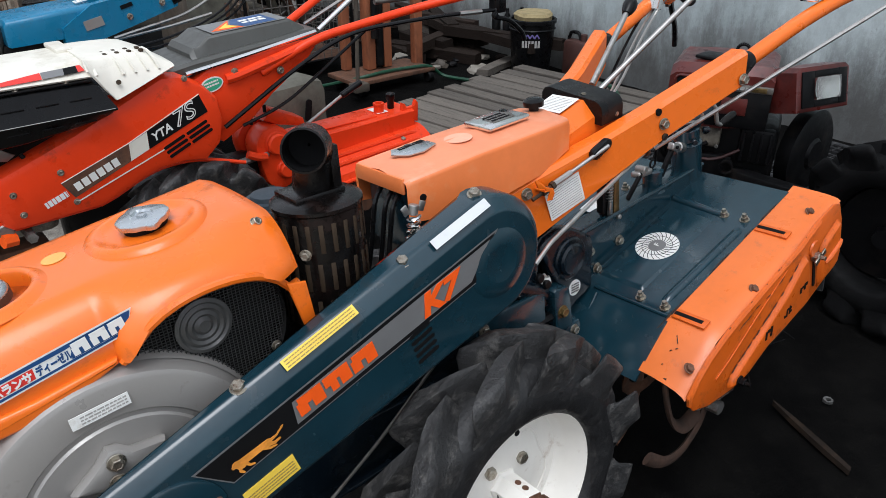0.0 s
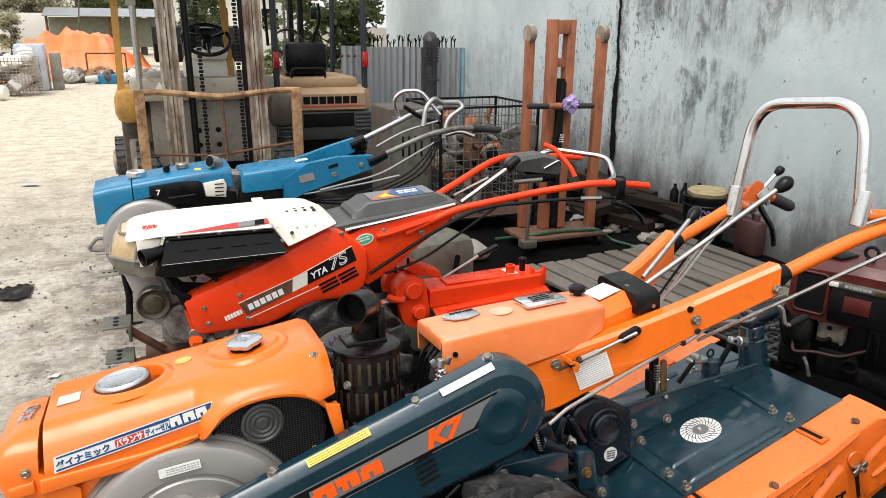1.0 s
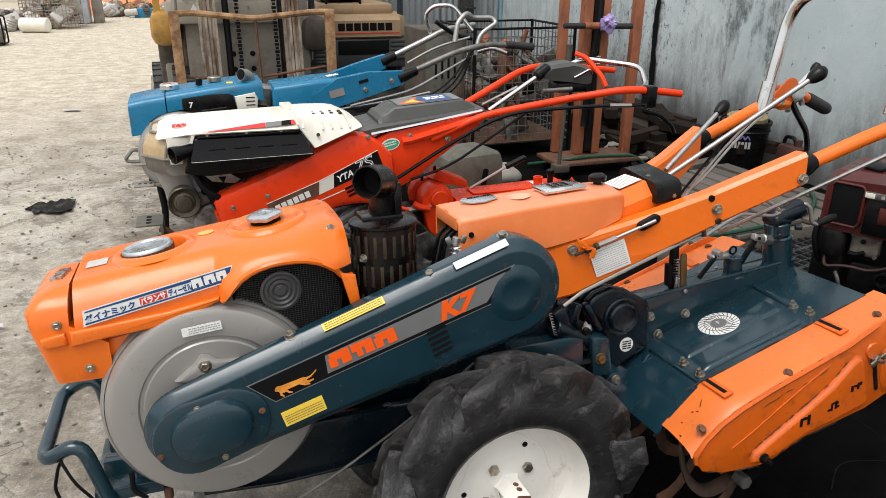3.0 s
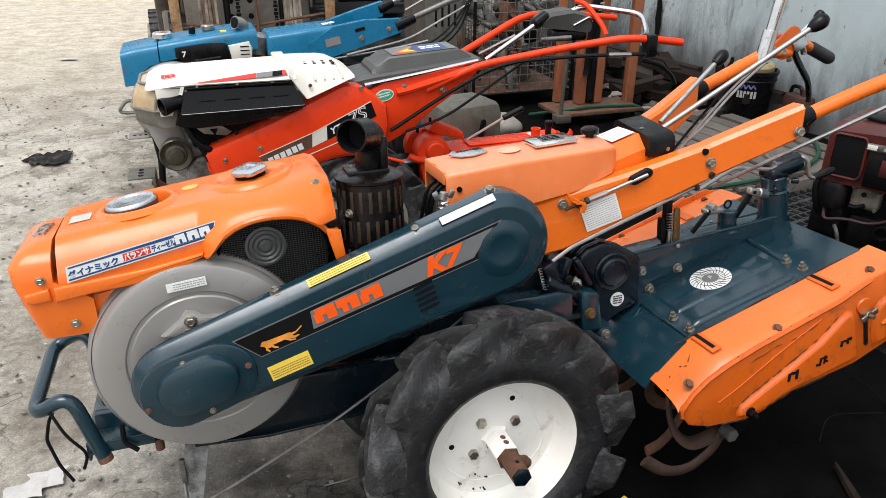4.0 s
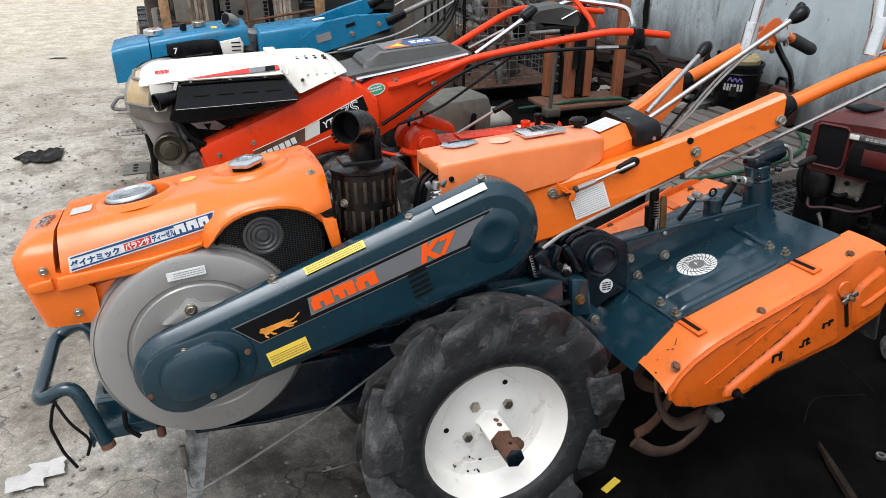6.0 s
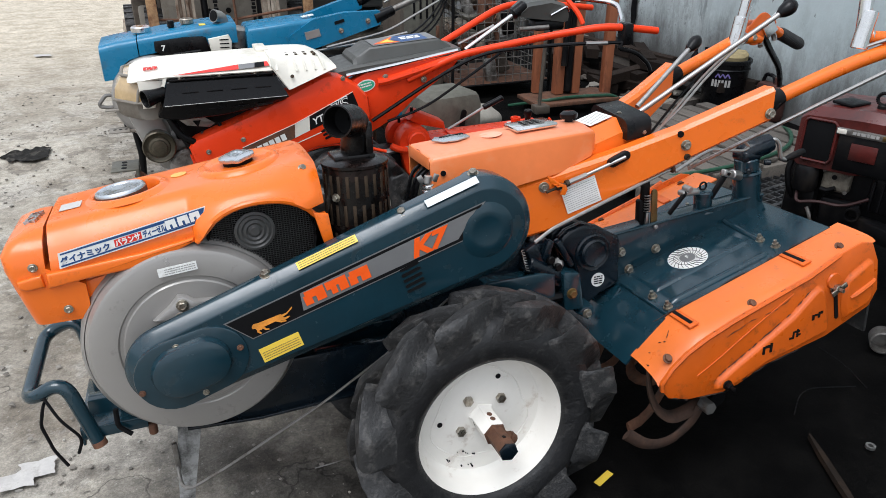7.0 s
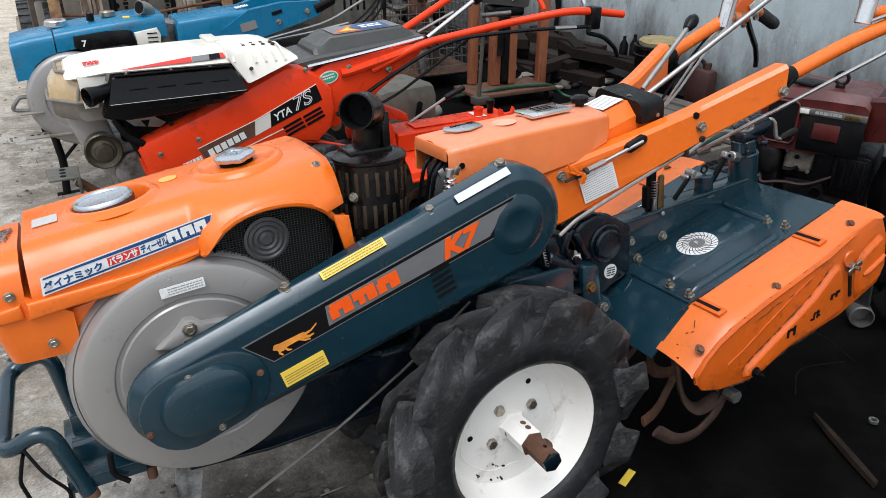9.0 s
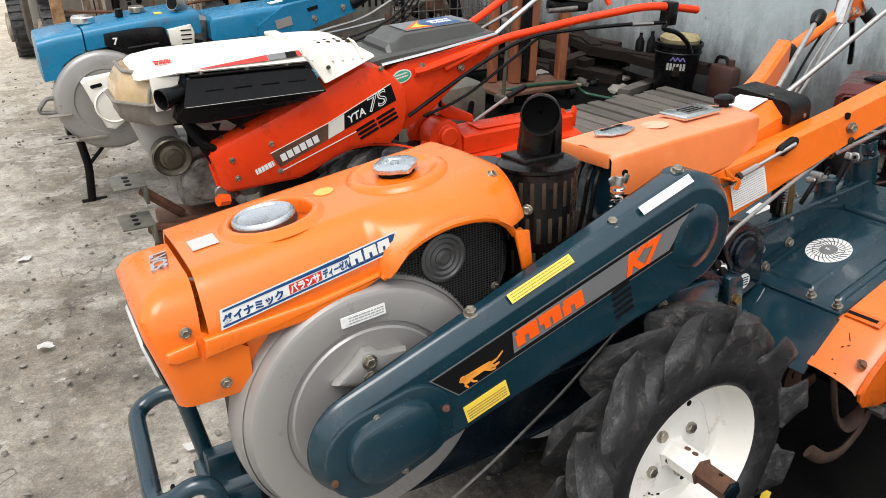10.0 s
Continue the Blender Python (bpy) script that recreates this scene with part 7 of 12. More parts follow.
        for _ in range(count):
            k = rng.randrange(len(line) - 1)
            s0 = rng.uniform(0, 0.9)
            s1 = min(1.0, s0 + rng.uniform(0.06, 0.45))
            a, c = line[k].lerp(line[k + 1], s0), line[k].lerp(line[k + 1], s1)
            tube(chips, [a, a.lerp(c, 0.5) + Vector((0, 0, rng.uniform(-0.002, 0.002))), c], [rr * 0.3, rr, rr * 0.3], bend=0, n=5)
        tagged(P("chipped_edge", chips, M_CHIP, "dark chips along the paint edge"), kind="stuff")
    # rear flap, shaft and tines
    P("rear_flap", prism(B(), [(0.900, 0.585), (0.955, 0.560), (0.985, 0.45), (0.990, 0.33), (0.982, 0.33), (0.975, 0.45), (0.945, 0.55), (0.898, 0.575)], -0.11, 0.49, 0.002), M_RUBBER, "black rubber rear flap")
    sh = B()
    cyl(sh, (0.56, -0.10, 0.235), (0.56, 0.48, 0.235), 0.022, n=12)
    prism(sh, stadium(0.42, 0.46, 0.06, 0.56, 0.235, 0.05, 10), 0.205, 0.24, 0.006)
    shaft = P("tine_shaft", sh, M_IRON, "black tine shaft and chain case")
    k = 0
    for pts in ([(0.375, -0.075, 0.36), (0.368, -0.09, 0.303), (0.392, -0.09, 0.244), (0.433, -0.09, 0.208), (0.480, -0.085, 0.208), (0.54, -0.08, 0.225)], [(0.560, -0.080, 0.235), (0.520, -0.09, 0.222), (0.500, -0.09, 0.180), (0.440, -0.09, 0.140), (0.375, -0.09, 0.147), (0.322, -0.085, 0.190)]):
        part("tine", tube(B(), pts, 0.016, bend=0.05, n=8, flat=0.40), M_TINE, shaft, "rusty curved tine blade")
    part("tine_nut", cyl(B(), (0.52, -0.125, 0.232), (0.52, -0.095, 0.232), 0.016, n=6), M_STEEL, shaft)
    for y in (0.05, 0.12, 0.27, 0.33, 0.39, 0.45):
        for a in (0, 180):
            ang = radians(a + k * 47 + 200)
            k += 1
            pts = []
            for i in range(9):
                s = i / 8
                r = 0.03 + 0.175 * s
                w = ang - 1.0 * s ** 1.6
                z = 0.235 + r * math.sin(w)
                if z < 0.012:
                    z = 0.012
                pts.append((0.56 + r * math.cos(w), y + (0.035 if a else -0.035) * max(0, s - 0.6) * 2.5, z))
            part("tine", tube(B(), pts, 0.015, bend=0, n=8, flat=0.35), M_RUSTY, shaft)


make_main()


# ---- the red and white tiller and the blue tiller ----
def based(name, label, category, base, group=""):
    """A thing whose parts are given in world places; its base point is at base."""
    root = thing(name, label, category, Matrix.Translation(base), group)
    off = -Vector(base)

    def P(pname, bm, mt, plabel="", parent=None, sharp=38):
        for v in bm.verts:
            v.co += off
        return part(pname, bm, mt, parent or root, plabel, sharp)
    return root, P, off


def simple_wheel(P, x, y, z, side, R=0.255, rim=M_FKGREY):
    """A lugged wheel of a smaller tiller, its outer face looking along y."""
    w = P("wheel", lathe(B(), [(0.155, 0), (0.158, 0.01), (0.150, 0.02), (0.140, 0.055), (0.06, 0.05), (0.05, 0.03), (0.002, 0.03)], (x, y + side * 0.055, z), (x, y + side * 0.055 - side, z), 28), rim)
    body, lugs = tyre_pieces(R - 0.035, 0.058, 0.034, 12, 0.150)
    for k, bm in enumerate([body] + lugs):
        bmesh.ops.translate(bm, verts=bm.verts, vec=(x, y, z))
        P("tread_lug" if k else "tyre", bm, M_RUBBER, "" if k else "black lugged tyre", w, 62)
    return w


def make_red():
    root, P, off = based("power_tiller", "red power tiller with a cream bonnet and black silencer box", "power tiller", (0.0, 1.42, 0), "power tillers in the yard")
    T = Matrix.Translation(off)
    # bonnet: a flat-topped front half and a louvred rear cowl
    def shell(rows, d=0.005):
        b2 = B()
        ss = []
        for x, zt, zb, y0, y1 in rows:
            s = min(0.050, (zt - zb) * 1.6)
            h = zt - zb
            loop = [(y0, zb), (y0 + s * 0.35, zb + h * 0.45), (y0 + s * 0.78, zb + h * 0.90), (y0 + s, zt), (y0 + s + 0.008, zt + 0.0015)]
            loop += [(y0 + (y1 - y0) * k, zt + 0.004) for k in (0.3, 0.5, 0.7)]
            loop += [(y1 - s - 0.008, zt + 0.0015), (y1 - s, zt), (y1 - s * 0.78, zb + h * 0.90), (y1 - s * 0.35, zb + h * 0.45), (y1, zb)]
            ss.append([Vector((x, y, z)) for y, z in loop])
        loft(b2, ss, closed=False)
        return thicken(b2, d)
    hood = P("bonnet", shell([(-0.676, 0.797, 0.792, 1.310, 1.500), (-0.668, 0.811, 0.794, 1.285, 1.522), (-0.648, 0.820, 0.800, 1.266, 1.536), (-0.576, 0.827, 0.811, 1.250, 1.550), (-0.417, 0.833, 0.811, 1.247, 1.552), (-0.300, 0.837, 0.810, 1.246, 1.553), (-0.215, 0.839, 0.810, 1.246, 1.554)]), M_CREAM, "cream plastic bonnet", sharp=30)
    cowl = P("rear_cowl", shell([(-0.236, 0.843, 0.824, 1.244, 1.556), (-0.224, 0.843, 0.806, 1.241, 1.557), (-0.205, 0.843, 0.774, 1.239, 1.558), (-0.186, 0.843, 0.745, 1.238, 1.558), (-0.178, 0.843, 0.746, 1.238, 1.558), (-0.110, 0.841, 0.772, 1.239, 1.557), (-0.080, 0.836, 0.783, 1.242, 1.554), (-0.050, 0.822, 0.793, 1.248, 1.548), (-0.020, 0.804, 0.799, 1.262, 1.535)]), M_CREAM, "cream louvred rear cowl of the bonnet", hood, sharp=30)
    for k in range(4):
        x = -0.180 + k * 0.030
        for y in (1.296, 1.325):
            P("louvre_slot", box(B(), x, x + 0.010, y, y + 0.014, 0.838, 0.8468, 0.002, None), M_SLOT, parent=cowl)
        P("louvre_rib", tube(B(), [(x + 0.014, 1.320, 0.8445), (x + 0.018, 1.288, 0.8415), (x + 0.024, 1.268, 0.822), (x + 0.028, 1.254, 0.800)], 0.0038, n=6, bend=0.01), M_CREAM, parent=cowl)
    P("cap_hatch", box(B(), -0.262, -0.222, 1.40, 1.52, 0.838, 0.8505, 0.004), M_CREAM, "", hood)
    # stripes and small mark on the flank
    m = face((-0.544, 1.2475, 0.8105), (1, 0, 0.012), (0, 0.040, 0.021))
    for nm, mt, pts in (("red_stripe", M_REDDECAL, ((0, 0.003), (0.206, 0.006), (0.208, 0.030))), ("grey_stripe", M_GREYDECAL, ((0.207, 0.006), (0.256, 0.008), (0.260, 0.032), (0.209, 0.030))), ("black_stripe", M_INK, ((0.256, 0.008), (0.288, 0.010), (0.290, 0.034), (0.260, 0.032))), ("red_tip", M_REDDECAL, ((0.288, 0.010), (0.304, 0.012), (0.300, 0.034), (0.290, 0.034)))):
        st = B()
        st.faces.new([st.verts.new(m @ Vector((u, v, 0.0035 + 0.00006 * (u / 0.01)))) for u, v in pts])
        bmesh.ops.recalc_face_normals(st, faces=st.faces)
        P(nm, st, mt, "", hood)
    P("small_mark", bars(B(), face((-0.622, 1.285, 0.8285), (1, 0, 0.06), (0, 1, 0.08)), 0, 0, 0.042, 0.034, 3, 0.6, 4, 0.25, 0.002), M_REDDECAL, "red and black small mark", hood)
    P("bonnet_screw", cyl(B(), (-0.172, 1.246, 0.785), (-0.172, 1.240, 0.787), 0.006, n=10), M_SLOT, parent=hood)
    # front lamp housing
    bm = B()
    loft(bm, [[Vector((x, y, z)) for x, y in ((-0.655 + k, 1.290), (-0.718 + k, 1.365), (-0.718 + k, 1.485), (-0.655 + k, 1.560), (-0.59, 1.560), (-0.59, 1.290))] for k, z in ((0.015, 0.672), (0.0, 0.685), (-0.004, 0.735))])
    lamp = P("lamp_housing", bm, M_FKGREY, "grey lamp housing")
    bm = B()
    loft(bm, [[Vector((x, y, z)) for x, y in ((-0.655 + k, 1.282), (-0.724 + k, 1.362), (-0.724 + k, 1.488), (-0.655 + k, 1.562), (-0.60, 1.562), (-0.60, 1.282))] for k, z in ((0, 0.730), (0.006, 0.765), (0.034, 0.806))])
    P("lamp_lens", bm, M_AMBER, "yellowed clear lamp glass", lamp, sharp=30)
    for z, k in ((0.730, 0.0), (0.806, 0.034)):
        P("lamp_rim", tube(B(), [(-0.60, 1.280, z), (-0.657 + k, 1.280, z), (-0.727 + k, 1.360, z), (-0.727 + k, 1.490, z), (-0.655 + k, 1.564, z)], 0.0055, bend=0.012, n=8), M_FKGREY, parent=lamp)
    P("lamp_rim", tube(B(), [(-0.655, 1.281, 0.730), (-0.648, 1.281, 0.765), (-0.622, 1.281, 0.806)], 0.0045, bend=0.01, n=8), M_FKGREY, parent=lamp)
    P("lamp_cheek", prism(B(), [(-0.645, 0.806), (-0.570, 0.800), (-0.605, 0.715), (-0.640, 0.715)], 1.262, 1.282, 0.004), M_CREAM, "", lamp)
    # black box along the flank, folded along its middle
    secs = []
    for top, mid, low in (((-0.558, 0.797), (-0.580, 0.727), (-0.600, 0.690)), ((-0.548, 0.798), (-0.560, 0.727), (-0.580, 0.681)), ((-0.500, 0.797), (-0.510, 0.727), (-0.528, 0.675)), ((-0.400, 0.796), (-0.400, 0.728), (-0.408, 0.679)), ((-0.290, 0.795), (-0.275, 0.729), (-0.268, 0.697)), ((-0.232, 0.794), (-0.204, 0.729), (-0.215, 0.708)), ((-0.224, 0.790), (-0.192, 0.728), (-0.200, 0.714))):
        (tx, tz), (mx, mz), (lx, lz) = top, mid, low
        secs.append([Vector(p) for p in ((tx, 1.300, tz), (tx, 1.246, tz), (tx + (mx - tx) * 0.06, 1.242, tz - 0.004), (mx + (tx - mx) * 0.05, 1.2245, mz + 0.004), (mx, 1.222, mz), (mx + (lx - mx) * 0.1, 1.2235, mz - 0.004), (lx, 1.238, lz + 0.004), (lx, 1.244, lz), (lx, 1.300, lz))])
    sil = P("silencer_box", loft(B(), secs), M_BLACK, "long black silencer box with a folded side", sharp=24)
    P("box_line", tube(B(), [(-0.576, 1.2215, 0.7275), (-0.198, 1.2215, 0.7295)], 0.0011, n=6), M_STEEL, parent=sil)
    P("box_band", box(B(), -0.552, -0.232, 1.240, 1.30, 0.7985, 0.8035, 0.001), M_BLACK, parent=sil)
    for x in (-0.52, -0.40, -0.29):
        bolt("band_bolt", Vector((x, 1.250, 0.8035)) + off, (0, 0, 1), 0.005, sil)
    a, d = Vector((-0.578, 1.256, 0.760)), Vector((-0.060, -0.030, -0.008))
    P("outlet_pipe", lathe(B(), [(0.020, -0.01), (0.021, 0.02), (0.027, 0.05), (0.0275, 0.060), (0.025, 0.060), (0.019, 0.030), (0.002, 0.028)], a, a + d, 20), M_BLACK, "black flared outlet pipe", sil)
    for k in range(4):
        for z in (0.760, 0.705):
            y = 1.2325 if z > 0.73 else 1.2295
            P("box_dash", box(B(), -0.52 + k * 0.075, -0.47 + k * 0.075, y - 0.0010, y + 0.002, z, z + 0.004, 0.0008), M_IRON, parent=sil)
    # engine below
    cs = B()
    prism(cs, [(-0.700, 0.690), (-0.600, 0.690), (-0.575, 0.60), (-0.545, 0.50), (-0.555, 0.455), (-0.62, 0.49), (-0.665, 0.575)], 1.345, 1.50, 0.012)
    P("engine_casing", cs, M_GREYPAINT, "grey engine casing")
    en = B()
    box(en, -0.60, -0.36, 1.34, 1.52, 0.40, 0.60, 0.03)
    cyl(en, (-0.53, 1.30, 0.495), (-0.53, 1.36, 0.495), 0.065, n=20, bev=0.008)
    cyl(en, (-0.50, 1.28, 0.46), (-0.50, 1.34, 0.46), 0.020, n=12, bev=0.003)
    cyl(en, (-0.45, 1.27, 0.43), (-0.45, 1.34, 0.43), 0.014, n=6)
    box(en, -0.50, -0.30, 1.36, 1.50, 0.58, 0.68, 0.02)
    P("crankcase", en, M_ALU, "grimy cast crankcase")
    # black block added where the engine bay is only dark with shade
    P("engine_side", box(B(), -0.56, -0.30, 1.325, 1.36, 0.585, 0.69, 0.012), M_IRON, "oil-black engine side")
    P("wiring_bracket", prism(B(), [(-0.545, 0.664), (-0.47, 0.668), (-0.43, 0.640), (-0.45, 0.628), (-0.52, 0.640)], 1.300, 1.306, 0.002), M_STEEL, "bent bright bracket")
    P("bracket_tab", prism(B(), [(-0.50, 0.655), (-0.475, 0.655), (-0.485, 0.632)], 1.296, 1.300, 0), M_BLACK)
    for k, (x, z) in enumerate(((-0.47, 0.60), (-0.43, 0.565), (-0.505, 0.555), (-0.455, 0.53))):
        P("engine_plug", cyl(B(), (x, 1.345, z), (x - 0.004, 1.300, z - 0.002), 0.012 + 0.004 * (k % 2), n=6 if k % 2 else 12, bev=0.002), (M_ALU, M_BOLT, M_IRON, M_RUSTY)[k])
    P("fuel_pipe", tube(B(), [(-0.56, 1.30, 0.665), (-0.535, 1.285, 0.60), (-0.51, 1.285, 0.545), (-0.495, 1.30, 0.50)], 0.009, bend=0.03, n=8), M_BLACK, "black rubber pipe")
    P("fuel_pipe", tube(B(), [(-0.42, 1.30, 0.640), (-0.40, 1.29, 0.60), (-0.44, 1.29, 0.57)], 0.006, bend=0.02, n=8), M_BLACK)
    st = P("starter_boss", lathe(B(), [(0.050, 0), (0.050, 0.026), (0.053, 0.030), (0.053, 0.040), (0.049, 0.044), (0.044, 0.038), (0.036, 0.036), (0.033, 0.042), (0.026, 0.044), (0.024, 0.052), (0.015, 0.054), (0.002, 0.054)], (-0.615, 1.335, 0.578), (-0.615, 0, 0.578), 28), M_BRASSY, "brassy ribbed starter boss")
    P("hose", tube(B(), [(-0.57, 1.29, 0.67), (-0.55, 1.28, 0.62), (-0.50, 1.28, 0.585), (-0.46, 1.30, 0.56)], 0.0105, bend=0.03, n=10), M_IRON, "black hose")
    P("oil_cap", cyl(B(), (-0.485, 1.285, 0.435), (-0.515, 1.275, 0.44), 0.018, n=8), M_ORDECAL, "orange oil cap")
    # belt cover
    out = [(-0.530, 0.575), (-0.522, 0.548), (-0.505, 0.474), (-0.485, 0.458), (-0.27, 0.464), (-0.225, 0.478), (-0.16, 0.507), (-0.10, 0.525), (-0.03, 0.528), (0.03, 0.518), (0.080, 0.560), (0.097, 0.625), (0.090, 0.690), (0.045, 0.740), (-0.010, 0.772), (-0.060, 0.776), (-0.30, 0.672), (-0.50, 0.600)]
    cov = P("belt_cover", prism(B(), out, 1.262, 1.36, 0.026, seg=2, front_only=True), M_RED, "bright red belt cover", sharp=30)
    P("lower_flange", tube(B(), [(-0.520, 1.289, 0.545), (-0.505, 1.289, 0.474), (-0.485, 1.289, 0.458), (-0.27, 1.289, 0.464), (-0.225, 1.289, 0.478)], 0.0055, bend=0.015, n=6), M_RED, parent=cov)
    sl = Vector((0.951, 0, 0.330)).normalized()

    def spot(x, z, y=1.261):
        return face((x, y, z), sl, (0, 0, 1))
    def quad(name, pts, mt, lb="", y=1.2605):
        b3 = B()
        b3.faces.new([b3.verts.new((x, y, z)) for x, z in pts])
        bmesh.ops.recalc_face_normals(b3, faces=b3.faces)
        return P(name, b3, mt, lb, cov)
    m = spot(-0.331, 0.510)
    quad("name_field", [(-0.331, 0.512), (-0.178, 0.573), (-0.175, 0.620), (-0.356, 0.556)], M_RUSTY, "brown name field")
    for k in range(6):
        P("mark_glyph", box(B(), 0.014 + k * 0.0215, 0.031 + k * 0.0215, 0.014 + k * 0.0006, 0.036 + k * 0.0006, 0.0012, 0.0018, 0, m), M_PAPER, "white maker's mark block", cov)
    P("name_line", box(B(), 0.0, 0.26, -0.012, -0.009, 0, 0.0008, 0, m), M_CREAM, parent=cov)
    quad("grey_band", [(-0.178, 0.573), (-0.126, 0.594), (-0.124, 0.642), (-0.175, 0.620)], M_CREAM)
    quad("model_field", [(-0.125, 0.594), (0.049, 0.662), (0.031, 0.712), (-0.124, 0.642)], M_INK, "black model field")
    P("edge_line", tube(B(), [(-0.356, 1.2605, 0.5575), (-0.175, 1.2605, 0.622), (0.031, 1.2605, 0.7145)], 0.0013, n=5, bend=0), M_CREAM, parent=cov)
    m2 = face((-0.112, 1.2598, 0.604), (0.928, 0, 0.372), (0, 0, 1))
    letters("YTA", 0.032, M_PAPER, cov, T @ m2 @ pose(0.004, 0.006, 0.0006), "model_lettering", 0.0004, shear=0.25, bold=0.0008)
    letters("7S", 0.062, M_PAPER, cov, T @ m2 @ pose(0.072, 0.004, 0.0006), "model_lettering", 0.0004, shear=0.25, squeeze=1.15, bold=0.0012)
    letters("7S", 0.062, M_INK, cov, T @ m2 @ pose(0.0725, 0.0042, 0.0012), "lettering_core", 0.0004, shear=0.25, squeeze=1.15, bold=-0.0016)
    P("wheel_guard", tube(B(), [(-0.27, 1.289, 0.464), (-0.225, 1.289, 0.478), (-0.16, 1.289, 0.507), (-0.10, 1.289, 0.525), (-0.03, 1.289, 0.528), (0.03, 1.289, 0.518), (0.085, 1.289, 0.500), (0.15, 1.289, 0.478)], 0.006, bend=0.03, n=8), M_RED, "red wheel guard edge")
    for k in range(3):
        for j in range(2):
            x, z = -0.084 + j * 0.068 + k * 0.006, 0.586 + j * 0.027 - k * 0.013
            P("vent_slot", prism(B(), stadium(x, z, 0.004, x + 0.055, z + 0.023, 0.004, 5), 1.2595, 1.2625, 0), M_INK, parent=cov)
    for x, z in ((-0.465, 0.555), (-0.455, 0.500), (-0.33, 0.500), (0.00, 0.762), (-0.35, 0.585)):
        bolt("cover_bolt", Vector((x, 1.262, z)) + off, (0, -1, 0), 0.0065, cov)
    P("small_print", bars(B(), spot(-0.40, 0.500), 0, 0, 0.06, 0.018, 1, 0.9, 3, 0.14, 0.001), M_PAPER, "", cov)
    # side frame, badge and dash
    out = [(0.02, 0.60), (0.02, 0.735), (0.10, 0.770), (0.38, 0.800), (0.45, 0.800), (0.40, 0.745), (0.27, 0.660), (0.20, 0.600), (0.10, 0.55)]
    fr = P("side_frame", prism(B(), out, 1.300, 1.345, 0.008), M_RED, "red pressed side frame")
    P("frame_rib", tube(B(), [(0.13, 1.298, 0.730), (0.16, 1.297, 0.733), (0.30, 1.290, 0.768), (0.40, 1.285, 0.795)], 0.014, n=8, bend=0.03), M_RED, parent=fr)
    b0 = Vector((0.088, 1.299, 0.722))
    bd = B()
    lathe(bd, [(0.034, 0), (0.034, 0.0015)], (0, 0, 0), (0, 0, 1), 28)
    bmesh.ops.transform(bd, matrix=face(b0, (1, 0, 0.2), (0, 0, 1)) @ Matrix.Diagonal((1, 0.6, 1, 1)), verts=bd.verts)
    badge = P("oval_badge", bd, M_PAPER, "oval green and white badge", fr)
    bd = B()
    lathe(bd, [(0.030, 0.0015), (0.030, 0.002)], (0, 0, 0), (0, 0, 1), 28)
    bmesh.ops.transform(bd, matrix=face(b0, (1, 0, 0.2), (0, 0, 1)) @ Matrix.Diagonal((1, 0.55, 1, 1)), verts=bd.verts)
    P("badge_field", bd, M_GREEN, "", badge)
    P("badge_print", bars(B(), face(b0 + Vector((-0.022, -0.0022, -0.011)), (1, 0, 0.2), (0, 0, 1)), 0, 0, 0.044, 0.018, 2, 0.5, 3, 0.15, 0.0006), M_PAPER, "", badge)
    for x, z in ((0.16, 0.745), (0.30, 0.728), (0.36, 0.775)):
        bolt("frame_bolt", Vector((x, 1.299 if x < 0.3 else 1.294, z)) + off, (0, -1, 0), 0.009, fr)
    bm = B()
    loft(bm, [[Vector((x, y, z)) for y, z in ((y0, z0), (y0, zt - 0.008), (y0 + 0.010, zt), (y1 - 0.010, zt), (y1, zt - 0.008), (y1, z0))] for x, y0, y1, z0, zt in ((-0.03, 1.31, 1.53, 0.750, 0.776), (0.05, 1.305, 1.535, 0.760, 0.790), (0.40, 1.312, 1.52, 0.785, 0.824), (0.455, 1.33, 1.50, 0.79, 0.822))])
    dash = P("console", bm, M_CONSOLE, "grey-green plastic console", sharp=25)
    bm = B()
    loft(bm, [[Vector((x, y, z)) for y, z in ((y0, z0), (y0 + 0.016, zt - 0.006), (y0 + 0.022, zt), (y1 - 0.022, zt), (y1 - 0.016, zt - 0.006), (y1, z0))] for x, y0, y1, z0, zt in ((0.055, 1.322, 1.518, 0.785, 0.802), (0.068, 1.322, 1.518, 0.787, 0.816), (0.085, 1.324, 1.516, 0.790, 0.820), (0.118, 1.328, 1.512, 0.793, 0.842), (0.375, 1.330, 1.505, 0.815, 0.858), (0.425, 1.336, 1.498, 0.818, 0.828))])
    P("console_top", bm, M_CONSOLE, "", dash, sharp=22)
    m = face((0.135, 1.352, 0.8440), (1, 0, 0.062), (0, 1, 0))
    P("console_label", box(B(), 0, 0.235, 0, 0.125, 0.001, 0.002, 0, m), M_GREYDECAL, "grey label with a coloured flash", dash)
    for nm, mt, pts in (("orange_flash", M_ORDECAL, ((0.004, 0.02), (0.10, 0.006), (0.075, 0.06), (0.10, 0.118))), ("yellow_flash", M_YELLOW, ((0.03, 0.03), (0.09, 0.02), (0.07, 0.06), (0.085, 0.09))), ("blue_field", M_DKBLUE, ((0.105, 0.006), (0.205, 0.006), (0.205, 0.118), (0.105, 0.118), (0.080, 0.06)))):
        b2 = B()
        b2.faces.new([b2.verts.new(m @ Vector((x, y, 0.0026 if nm != "yellow_flash" else 0.0032))) for x, y in pts])
        bmesh.ops.recalc_face_normals(b2, faces=b2.faces)
        P(nm, b2, mt, "", dash)
    P("label_text", bars(B(), m @ pose(0, 0, 0.003), 0.115, 0.035, 0.19, 0.09, 2, 0.6, 3, 0.3, 0.001), M_PAPER, "", dash)
